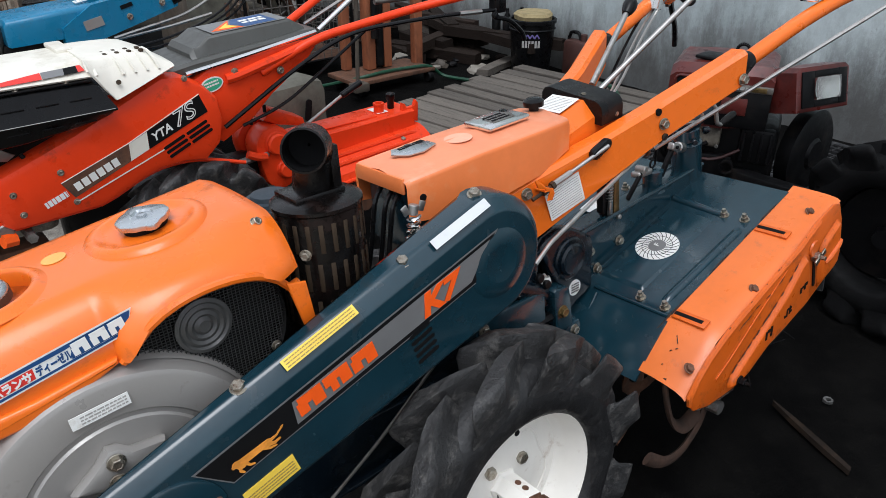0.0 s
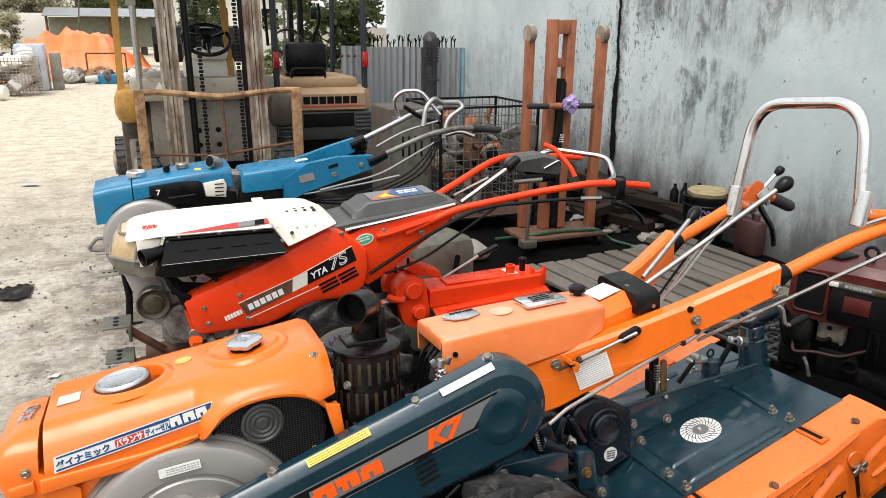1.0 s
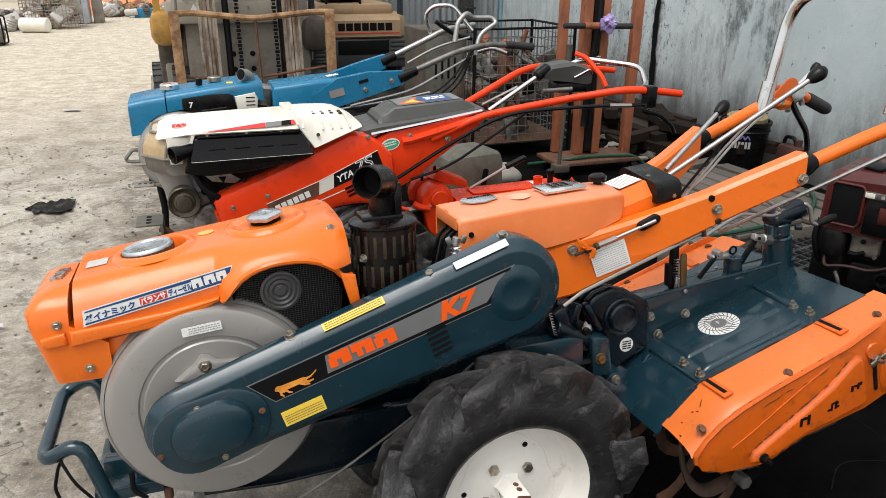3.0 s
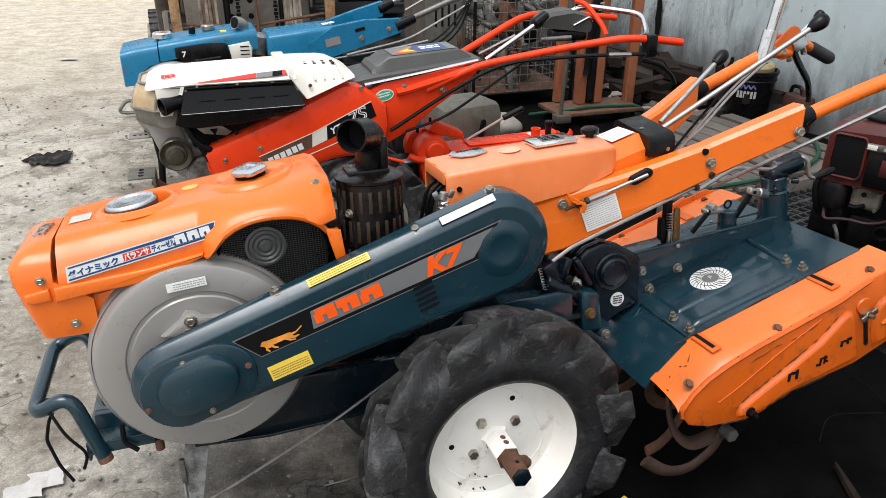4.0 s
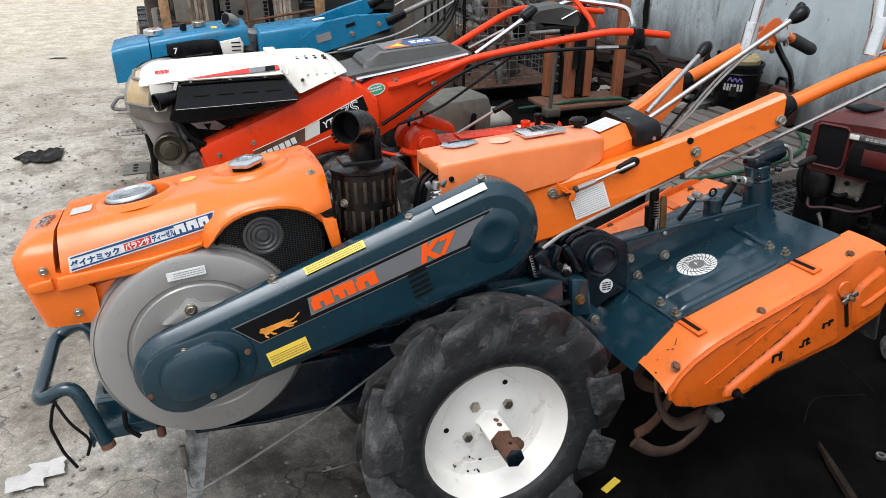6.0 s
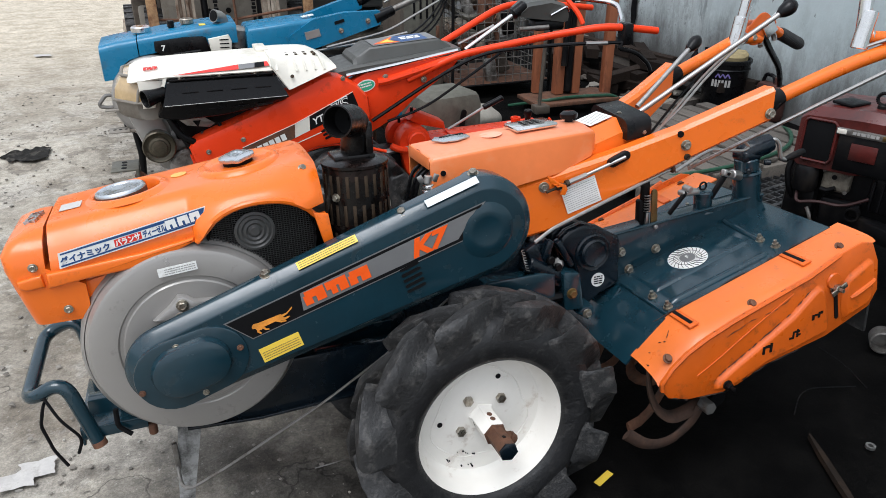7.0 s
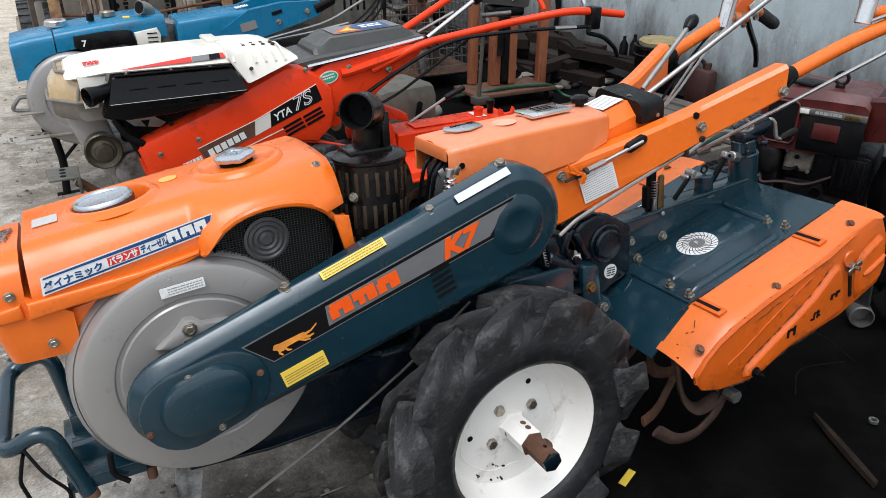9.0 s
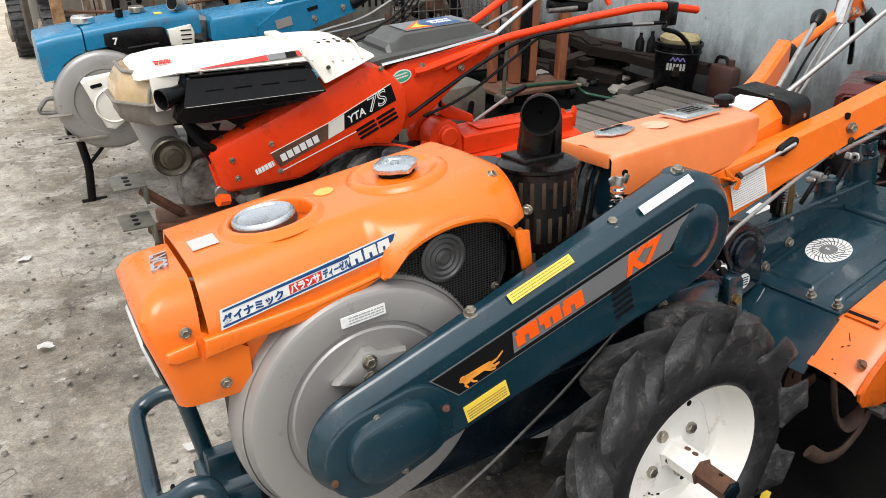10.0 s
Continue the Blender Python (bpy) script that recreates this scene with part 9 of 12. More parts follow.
# ---- along the wall ----
def make_lift():
    root, P, off = based("engine_lift", "faded red-oxide hand stacker with tall posts and a wheeled base", "hand lift", (2.03, 3.2, 0))
    def post(x0, x1, z0, z1, y=3.2, d=0.07):
        P("post", box(B(), x0, x1, y - d / 2, y + d / 2, z0, z1, 0.004), M_LIFT, "red-oxide box post")
    post(1.885, 1.945, 0.10, 1.49)
    post(2.010, 2.070, 0.10, 1.49)
    post(1.765, 1.820, 0.10, 1.36, 3.28, 0.05)
    post(2.235, 2.300, 0.06, 1.38, 3.16, 0.05)
    for z in (1.44, 1.22, 0.30):
        P("cross_bar", box(B(), 1.945, 2.010, 3.18, 3.22, z - 0.03, z + 0.03, 0.003), M_LIFT)
    P("head_block", box(B(), 1.93, 2.02, 3.155, 3.235, 1.40, 1.485, 0.004), M_LIFT)
    for x, y in ((1.792, 3.28), (2.268, 3.16)):
        P("roller", cyl(B(), (x - 0.022, y, 1.40), (x + 0.022, y, 1.40), 0.060, n=24, bev=0.004), M_FKRUST, "round guide wheel")
    P("cylinder", cyl(B(), (1.978, 3.175, 0.12), (1.978, 3.175, 1.12), 0.030, n=16, bev=0.004), M_IRON, "black hydraulic cylinder")
    P("dark_channel", box(B(), 1.946, 2.009, 3.19, 3.215, 0.10, 1.10, 0.003), M_IRON, "black inner channel")
    P("push_bar", cyl(B(), (1.712, 3.12, 0.952), (2.21, 3.12, 0.940), 0.018, n=12, bev=0.004), M_GRIP, "black push bar")
    P("push_bar_hub", cyl(B(), (1.86, 3.12, 0.949), (1.98, 3.12, 0.946), 0.022, n=12), M_LIFT)
    P("black_link", tube(B(), [(1.985, 3.15, 1.10), (1.97, 3.13, 0.95), (1.93, 3.14, 0.60), (1.92, 3.14, 0.30)], 0.022, n=10, bend=0.05), M_IRON)
    P("writing_plate", bars(B(), face((1.955, 3.14, 0.70), (1, 0, 0), (0, 0, 1)), 0, 0, 0.05, 0.06, 4, 0.5, 2, 0.3, 0.002), M_PAPER)
    P("base_plate", box(B(), 1.66, 2.28, 2.98, 3.30, 0.070, 0.095, 0.004), M_RUSTY, "worn red-oxide base plate")
    for x in (1.72, 2.24):
        P("castor", cyl(B(), (x - 0.02, 3.0, 0.036), (x + 0.02, 3.0, 0.036), 0.036, n=16, bev=0.004), M_IRON)
        P("castor", cyl(B(), (x - 0.02, 3.25, 0.036), (x + 0.02, 3.25, 0.036), 0.036, n=16, bev=0.004), M_IRON)
    jack = B()
    cyl(jack, (1.64, 2.93, 0.10), (1.66, 2.93, 0.56), 0.012, n=12)
    box(jack, 1.60, 1.70, 2.89, 2.97, 0.06, 0.11, 0.006)
    cyl(jack, (1.655, 2.93, 0.72), (1.66, 2.93, 0.86), 0.020, n=14, bev=0.004)
    cyl(jack, (1.66, 2.93, 0.54), (1.655, 2.93, 0.74), 0.013, n=12)
    P("side_strut", jack, M_FKDARK, "grimy side strut")
    bag = B()
    bmesh.ops.create_icosphere(bag, subdivisions=4, radius=0.050)
    for v in bag.verts:
        n_ = noise.noise(v.co * 32) + 0.8 * abs(noise.noise(v.co * 70 + Vector((3, 1, 7)))) - 0.3
        v.co *= 1 + 0.42 * n_
        v.co.z *= 1.15 if v.co.z < 0 else 1.0
        v.co += Vector((2.012, 3.09, 0.968))
    ob = part("plastic_bag", bag, mat("lilac_plastic", (0.36, 0.28, 0.55), 0.35, var=0.2, scale=30, bump=0.2))
    tagged(ob, "crumpled lilac plastic bag tied to the push bar", "bag")


def make_cage():
    root, P, off = based("wire_cage", "dull wire mesh stillage filled with scrap parts", "wire cage", (1.65, 3.9, 0))
    wire = 0.0034
    x0, x1, ya, yb, z0, z1 = 1.30, 2.06, 3.60, 4.30, 0.10, 0.90
    def grid(name, fx, fy, n_u, n_v, P0, U, V):
        b2 = B()
        for i in range(n_u + 1):
            a = P0 + U * (i / n_u)
            cyl(b2, a, a + V, wire, n=5)
        for i in range(n_v + 1):
            a = P0 + V * (i / n_v)
            cyl(b2, a, a + U, wire, n=5)
        P(name, b2, M_DULLSTEEL, "dull grey wire mesh panel")
    H = Vector((0, 0, z1 - z0))
    grid("mesh_panel", 0, 0, 13, 13, Vector((x0, ya, z0)), Vector((x1 - x0, 0, 0)), H)
    grid("mesh_panel", 0, 0, 13, 13, Vector((x0, yb, z0)), Vector((x1 - x0, 0, 0)), H)
    grid("mesh_panel", 0, 0, 12, 13, Vector((x0, ya, z0)), Vector((0, yb - ya, 0)), H)
    grid("mesh_panel", 0, 0, 12, 13, Vector((x1, ya, z0)), Vector((0, yb - ya, 0)), H)
    for x in (x0, x1):
        for y in (ya, yb):
            P("corner_post", cyl(B(), (x, y, 0.0), (x, y, z1 + 0.01), 0.012, n=8), M_IRON)
    for z in (z0, z1):
        for a, b_ in (((x0, ya), (x1, ya)), ((x0, yb), (x1, yb)), ((x0, ya), (x0, yb)), ((x1, ya), (x1, yb))):
            P("edge_rail", cyl(B(), (*a, z), (*b_, z), 0.009, n=6), M_IRON)
    P("cage_floor", box(B(), x0, x1, ya, yb, z0 - 0.01, z0 + 0.01, 0.003), M_RUSTY)
    rng = random.Random(8)
    mats = [M_ALU, M_RUSTY, M_FKDARK, M_IRON, M_LIFT, M_OLIVE, M_ALU, M_FKRUST]
    for k in range(46):
        c = Vector((rng.uniform(x0 + 0.1, x1 - 0.1), rng.uniform(ya + 0.07, yb - 0.12), z0 + 0.06 + 0.60 * (k / 46) ** 0.9))
        b2 = B()
        s = rng.uniform(0.05, 0.12)
        m = Matrix.Translation(c) @ Euler((rng.uniform(0, 3), rng.uniform(0, 3), rng.uniform(0, 3))).to_matrix().to_4x4()
        kind = k % 3
        if kind == 0:
            lathe(b2, [(s * 0.5, -s * 0.5), (s * 0.7, -s * 0.3), (s * 0.7, 0.1 * s), (s * 0.35, 0.2 * s), (s * 0.3, s * 0.6)], (0, 0, 0), (0, 0, 1), 14)
        elif kind == 1:
            box(b2, -s, s, -s * 0.5, s * 0.5, -s * 0.35, s * 0.35, s * 0.15)
            cyl(b2, (0, 0, 0), (0, 0, s * 0.8), s * 0.3, n=10)
        else:
            tube(b2, [(-s * 1.6, 0, 0), (0, s * 0.4, 0.2 * s), (s, -s * 0.4, 0.8 * s)], s * 0.2, bend=s * 0.6, n=8)
        b2.transform(m)
        ob = part("scrap_part", b2, mats[rng.randrange(8)])
        tagged(ob, "dirty scrap machine part heaped in the cage", "scrap", "scrap in the cage")


def make_bucket():
    root, P, off = based("bucket", "black plastic paint bucket with a yellowish sponge on top", "bucket", (2.93, 2.75, 0))
    c = (2.93, 2.75, 0.0)
    P("pail", lathe(B(), [(0.125, 0.0), (0.128, 0.01), (0.150, 0.33), (0.158, 0.335), (0.158, 0.355), (0.150, 0.360), (0.143, 0.355), (0.122, 0.03), (0.002, 0.03)], c, (2.93, 2.75, 1), 32), M_BLACK, "black plastic pail")
    P("rim_band", lathe(B(), [(0.150, 0.29), (0.156, 0.295), (0.152, 0.302)], c, (2.93, 2.75, 1), 32, cap=False), M_BLACK)
    lg = B()
    for k in range(6):
        a = radians(200 + k * 8.5)
        m = Matrix.Translation((2.93, 2.75, 0.19)) @ pose(0, 0, 0, 0, 0, math.degrees(a))
        box(lg, 0.139, 0.144, -0.007, 0.007, 0.0, 0.045, 0, m)
    P("brand_bars", lg, M_FAINT, "worn white printed bars")
    wv = B()
    for k in range(3):
        a0 = radians(212 + k * 12)
        for s in (-1, 1):
            pa = Vector((2.93 + 0.146 * math.cos(a0), 2.75 + 0.146 * math.sin(a0), 0.275))
            a1 = a0 + s * radians(6)
            cyl(wv, pa, (2.93 + 0.1475 * math.cos(a1), 2.75 + 0.1475 * math.sin(a1), 0.250), 0.005, n=6)
    P("zigzag_mark", wv, mat("violet_print", (0.13, 0.10, 0.28), 0.5, bump=0), "violet zigzag mark")
    sp = B()
    lathe(sp, [(0.10, 0.345), (0.125, 0.355), (0.130, 0.385), (0.115, 0.40), (0.002, 0.402)], (2.92, 2.74, 0), (2.92, 2.74, 1), 20)
    for v in sp.verts:
        v.co += 0.012 * noise.noise_vector(v.co * 12)
    ob = part("sponge", sp, mat("dirty_foam", (0.30, 0.24, 0.12), 0.95, var=0.3, scale=20, bump=0.5))
    tagged(ob, "dirty yellow foam pad on the bucket", "foam pad")
    jc = B()
    box(jc, 3.02, 3.12, 2.36, 2.56, 0.0, 0.24, 0.03)
    cyl(jc, (3.07, 2.42, 0.23), (3.07, 2.42, 0.28), 0.022, n=12)
    jr = based("jerrycan", "dark brown plastic jerrycan against the wall", "jerrycan", (3.07, 2.46, 0))
    jr[1]("can", jc, mat("brown_plastic", (0.055, 0.022, 0.017), 0.5, var=0.3, scale=8, bump=0.1))
    jr[1]("can_handle", tube(B(), [(3.07, 2.44, 0.235), (3.07, 2.46, 0.285), (3.07, 2.53, 0.285), (3.07, 2.545, 0.235)], 0.012, bend=0.02, n=8), M_BLACK)
    for k, (x, y, h) in enumerate(((3.04, 3.10, 0.20), (3.05, 3.22, 0.17), (3.06, 2.98, 0.22))):
        b2 = lathe(B(), [(0.030, 0), (0.032, 0.01), (0.032, h * 0.65), (0.012, h * 0.85), (0.012, h)], (x, y, 0.16 if y > 2.95 else 0), (x, y, 1), 14)
        ob = part("bottle", b2, M_IRON)
        tagged(ob, "grimy dark bottle at the foot of the wall", "bottle", "bottles by the wall")


def make_pallets():
    rng = random.Random(5)
    root, P, off = based("pallet", "weathered grey wooden pallet lying on the ground", "pallet", (2.05, 1.95, 0))
    m0 = pose(2.05, 1.98, 0, 0, 0, 6)
    for k in range(11):
        u = -0.62 + k * 0.125
        w = 0.10 + rng.uniform(-0.008, 0.008)
        b2 = box(B(), u - w / 2, u + w / 2, -0.48 + rng.uniform(-0.02, 0.02), 0.52 + rng.uniform(-0.03, 0.03), 0.100, 0.122, 0.003, m0 @ pose(0, 0, rng.uniform(-0.003, 0.005), 0, 0, rng.uniform(-1.5, 1.5)))
        P("plank", b2, M_WOOD)
    for v in (-0.45, 0.02, 0.47):
        P("bearer", box(B(), -0.68, 0.68, v - 0.045, v + 0.045, 0.0, 0.098, 0.004, m0), M_WOOD)
    # old baulks and broken beams heaped along the wall
    for k in range(24):
        L_, w, h = rng.uniform(0.35, 1.25), rng.uniform(0.05, 0.11), rng.uniform(0.04, 0.09)
        layer = k // 8
        x, y = rng.uniform(2.50 + 0.16 * layer, 2.98), rng.uniform(2.95, 4.75)
        turn = rng.choice((90, 90, 80, 100, 62, 20)) + rng.uniform(-7, 7)
        m = pose(x, y, 0.002 + layer * 0.075, rng.uniform(-2, 2), 0, turn)
        b2 = B()
        secs = []
        for i in range(9):
            u = -L_ / 2 + L_ * i / 8
            j = lambda q_: 0.006 * noise.noise((u * 9, q_ * 3.1, k * 1.7))
            secs.append([m @ Vector((u, yy, zz)) for yy, zz in ((-w / 2 + j(1), j(2) * 0.3 + 0.003), (-w / 2 + j(3), h + j(4)), (-w / 4, h + j(5)), (w / 4, h + j(8)), (w / 2 + j(6), h * 0.95 + j(7)), (w / 2 + j(9), j(10) * 0.3 + 0.003))])
        loft(b2, secs)
        ob = part("timber_baulk", b2, M_OILWOOD if k % 9 else M_WOOD, sharp=50)
        tagged(ob, "old dark broken timber beam heaped by the wall", "timber", "beams by the wall")
    # oily rubble and trash between them
    for k in range(46):
        x, y = rng.uniform(2.35, 3.05), rng.uniform(2.35, 4.3)
        b2 = B()
        bmesh.ops.create_icosphere(b2, subdivisions=2, radius=rng.uniform(0.018, 0.055))
        for v in b2.verts:
            v.co *= 1 + 0.6 * noise.noise(v.co * 28 + Vector((k, 0, 0)))
            v.co = Vector((v.co.x * 1.4 + x, v.co.y + y, max(0, v.co.z * 0.6 + 0.02)))
        ob = part("rubble", b2, (M_IRON, M_OILWOOD, M_FKDARK, M_IRON, M_FKGREY)[k % 5], sharp=25)
        tagged(ob, "oily lump of rubble by the wall", "rubble", "rubble by the wall")
    # broken concrete lumps before the cage
    for k, (x, y, r) in enumerate(((1.05, 2.05, 0.11), (1.27, 3.02, 0.10), (-0.02, 1.95, 0.10), (0.92, 2.25, 0.06), (0.15, 1.12, 0.08))):
        b2 = B()
        bmesh.ops.create_icosphere(b2, subdivisions=3, radius=r)
        for v in b2.verts:
            v.co *= 1 + 0.35 * noise.noise(v.co * 9 + Vector((k * 3, 0, 0)))
            v.co = Vector((v.co.x * 1.2 + x, v.co.y + y, max(0, v.co.z * 0.75 + r * 0.5)))
        ob = part("concrete_lump", b2, mat("broken_concrete", (0.28, 0.26, 0.22), 0.9, var=0.25, scale=9, bump=0.5) if k == 0 else bpy.data.materials["broken_concrete"])
        tagged(ob, "broken lump of pale concrete", "rubble", "concrete lumps")
    # grey steel box beside the cage
    root, P, off = based("steel_box", "dented grey-brown steel box beside the wire cage", "steel box", (1.1, 3.85, 0))
    P("shell", box(B(), 0.93, 1.24, 3.62, 4.05, 0.0, 0.905, 0.012), M_FKDARK)
    P("door_gap", box(B(), 0.955, 1.215, 3.615, 3.62, 0.08, 0.86, 0.003), M_OLIVE)
    for k in range(4):
        P("box_slot", box(B(), 1.02 + k * 0.045, 1.035 + k * 0.045, 3.611, 3.616, 0.58, 0.72, 0.002), M_INK)
    P("latch", box(B(), 1.18, 1.205, 3.605, 3.615, 0.45, 0.53, 0.003), M_RUSTY)
    # drum-like grey guards under the red handles
    root, P, off = based("engine_cover", "old grey sheet-metal engine cover on the ground", "engine cover", (0.60, 1.9, 0))
    P("shell", box(B(), 0.42, 0.74, 1.76, 2.02, 0.0, 0.54, 0.06, pose(0.6, 1.9, 0, 0, 0, 10) @ pose(-0.6, -1.9, 0)), M_OLIVE, "dented grey shell")
    P("side_hole", prism(B(), stadium(0.63, 0.40, 0.012, 0.64, 0.46, 0.012, 6), 1.745, 1.752, 0), M_INK)


def make_red_engine():
    root, P, off = based("power_tiller", "grimy dark red tiller with a square head lamp", "power tiller", (1.8, 0.6, 0), "power tillers in the yard")
    # engine turned from the row, lamp placed apart, both to fit the camera's view
    yaw = Matrix.Translation((0, 0, -0.012)) @ Matrix.Translation((1.62, 0.75, 0)) @ Matrix.Rotation(radians(25), 4, "Z") @ Matrix.Translation((-1.62, -0.75, 0))

    def Q(pname, bm, mt, plabel="", parent=None, sharp=38):
        bm.transform(yaw)
        return P(pname, bm, mt, plabel, parent, sharp)
    dkred = mat("grimy_red_paint", (0.085, 0.013, 0.010), 0.34, var=0.35, scale=6, bump=0.1, dirt=(0.012, 0.008, 0.008), dirt_amt=0.46, dirt_scale=7)
    bm = B()
    loft(bm, [[Vector((x, y, z)) for x, z in ((1.62, z0), (1.625, z1 - 0.03), (1.66, z1), (1.92, z1), (1.96, z1 - 0.03), (1.96, z0))] for y, z0, z1 in ((0.47, 0.50, 0.640), (0.49, 0.45, 0.655), (0.62, 0.43, 0.655), (0.80, 0.43, 0.645), (0.82, 0.45, 0.63))])
    hood = Q("bonnet", bm, dkred, "grimy dark red bonnet", sharp=30)
    Q("side_grille", box(B(), 1.614, 1.624, 0.690, 0.795, 0.460, 0.606, 0.016, None, 3), M_INK, "black mesh side grille", hood)
    rim = B()
    tube(rim, [(1.613, 0.700, 0.457), (1.613, 0.788, 0.457), (1.613, 0.798, 0.470), (1.613, 0.798, 0.598), (1.613, 0.788, 0.609), (1.613, 0.700, 0.609), (1.613, 0.689, 0.598), (1.613, 0.689, 0.470), (1.613, 0.700, 0.457)], 0.005, bend=0.008, n=8)
    Q("grille_rim", rim, dkred, "", hood)
    Q("side_recess", box(B(), 1.612, 1.622, 0.470, 0.678, 0.440, 0.572, 0.008), M_IRON, "sooty black side recess", hood)
    Q("chrome_strip", box(B(), 1.606, 1.620, 0.47, 0.690, 0.572, 0.596, 0.003), M_DULLSTEEL, "tarnished trim strip", hood)
    Q("strip_field", box(B(), 1.6045, 1.607, 0.655, 0.686, 0.576, 0.593, 0.001), M_CREAM, "", hood)
    Q("strip_print", bars(B(), face((1.6055, 0.635, 0.579), (0, -1, 0), (0, 0, 1)), 0, 0, 0.085, 0.012, 1, 0.9, 7, 0.16, 0.001), M_FAINT, "worn pale print", hood)
    Q("strip_end", box(B(), 1.6045, 1.607, 0.490, 0.540, 0.576, 0.593, 0.001), M_BRASS, "", hood)
    Q("red_panel", box(B(), 1.608, 1.613, 0.545, 0.632, 0.488, 0.548, 0.003), dkred, "", hood)
    Q("soot_lid", box(B(), 1.690, 1.790, 0.655, 0.740, 0.652, 0.664, 0.006, pose(1.74, 0.7, 0, 0, 0, -20) @ pose(-1.74, -0.7, 0)), M_IRON, "flat black lid", hood)
    ey = B()
    for k in range(20):
        a0, a1 = 2 * math.pi * k / 20, 2 * math.pi * (k + 1) / 20
        cyl(ey, (1.735, 0.596 + 0.021 * math.cos(a0), 0.688 + 0.021 * math.sin(a0)), (1.735, 0.596 + 0.021 * math.cos(a1), 0.688 + 0.021 * math.sin(a1)), 0.0062, n=8)
    cyl(ey, (1.735, 0.596, 0.645), (1.735, 0.596, 0.668), 0.016, n=12, bev=0.003)
    Q("lifting_eye", ey, M_IRON, "dark lifting eye", hood)
    lm = pose(1.85, 0.381, 0.590, -14, 0, -16)
    lb = B()
    loft(lb, [[lm @ Vector((sx * w, y, sz * h)) for sx, sz in ((-1, -1), (-1, 0.8), (-0.85, 1), (0.85, 1), (1, 0.8), (1, -1))] for y, w, h in ((0.0, 0.112, 0.066), (0.004, 0.122, 0.074), (0.09, 0.125, 0.076), (0.17, 0.118, 0.070))])
    lamp = P("lamp_box", lb, dkred, "dark red lamp box", sharp=30)
    fr2 = B()
    for bx in ((-0.104, -0.048, -0.060, 0.060), (0.064, 0.104, -0.060, 0.060), (-0.048, 0.064, -0.060, -0.036), (-0.048, 0.064, 0.038, 0.060)):
        box(fr2, bx[0], bx[1], -0.006, 0.004, bx[2], bx[3], 0.002, lm)
    P("lamp_frame", fr2, M_IRON, "sooty lamp frame", lamp)
    dish = B()
    rings = []
    for fr_, dp in ((1.0, -0.008), (0.96, -0.004), (0.80, 0.016), (0.55, 0.032), (0.25, 0.040), (0.06, 0.042)):
        rings.append([lm @ Vector((0.008 + 0.056 * fr_ * math.copysign(abs(math.cos(a)) ** 0.5, math.cos(a)), dp, 0.001 + 0.037 * fr_ * math.copysign(abs(math.sin(a)) ** 0.5, math.sin(a)))) for a in [2 * math.pi * k / 28 for k in range(28)]])
    loft(dish, rings)
    P("head_lamp", dish, M_CHROME, "bright square head lamp", lamp)
    P("lamp_glass", box(B(), -0.048, 0.064, -0.017, -0.013, -0.036, 0.038, 0.016, lm, 3), M_GLASS, "", lamp)
    en = B()
    box(en, 1.68, 1.95, 0.42, 0.85, 0.18, 0.44, 0.03)
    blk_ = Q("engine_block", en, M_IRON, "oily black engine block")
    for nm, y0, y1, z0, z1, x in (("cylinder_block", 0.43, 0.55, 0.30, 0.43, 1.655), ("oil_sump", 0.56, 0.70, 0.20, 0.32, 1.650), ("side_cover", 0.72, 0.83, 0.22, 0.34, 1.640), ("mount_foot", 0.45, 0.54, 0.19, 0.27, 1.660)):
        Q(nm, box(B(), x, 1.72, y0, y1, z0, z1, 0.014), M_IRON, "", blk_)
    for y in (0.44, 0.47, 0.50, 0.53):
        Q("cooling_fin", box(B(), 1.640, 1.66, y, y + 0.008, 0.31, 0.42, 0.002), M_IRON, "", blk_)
    hc_ = Q("head_casting", box(B(), 1.648, 1.70, 0.615, 0.712, 0.345, 0.430, 0.012, None, 3), mat("stained_cream_paint", (0.20, 0.175, 0.135), 0.6, var=0.35, scale=14, bump=0.3, dirt=(0.018, 0.014, 0.010), dirt_amt=0.62, dirt_scale=20), "stained cream casting")
    Q("casting_bore", cyl(B(), (1.649, 0.668, 0.402), (1.645, 0.668, 0.402), 0.009, n=12), M_INK, "", hc_)
    Q("casting_lever", tube(B(), [(1.640, 0.705, 0.352), (1.636, 0.680, 0.350), (1.634, 0.655, 0.366)], 0.009, bend=0.02, n=8), M_IRON, "", hc_)
    for y, z in ((0.622, 0.353), (0.622, 0.421), (0.705, 0.421)):
        Q("casting_bolt", cyl(B(), (1.650, y, z), (1.641, y, z), 0.007, n=6, bev=0.001), M_DULLSTEEL, "", hc_)
    Q("air_cleaner", lathe(B(), [(0.02, 0), (0.040, 0.004), (0.044, 0.012), (0.044, 0.085), (0.036, 0.100), (0.01, 0.102)], (1.645, 0.765, 0.330), (1.645, 0.765, 1.0), 24), M_IRON, "black round air cleaner")
    Q("breather_hose", tube(B(), [(1.64, 0.820, 0.455), (1.625, 0.830, 0.40), (1.630, 0.815, 0.33), (1.66, 0.79, 0.27)], 0.011, bend=0.04, n=10), M_IRON, "black breather hose")
    Q("outlet_stub", lathe(B(), [(0.020, 0.0), (0.022, 0.004), (0.022, 0.034), (0.026, 0.036), (0.026, 0.042), (0.020, 0.042), (0.019, 0.012), (0.002, 0.010)], (1.650, 0.575, 0.290), (0.6, 0.575, 0.29), 24), M_IRON, "black open pipe stub")
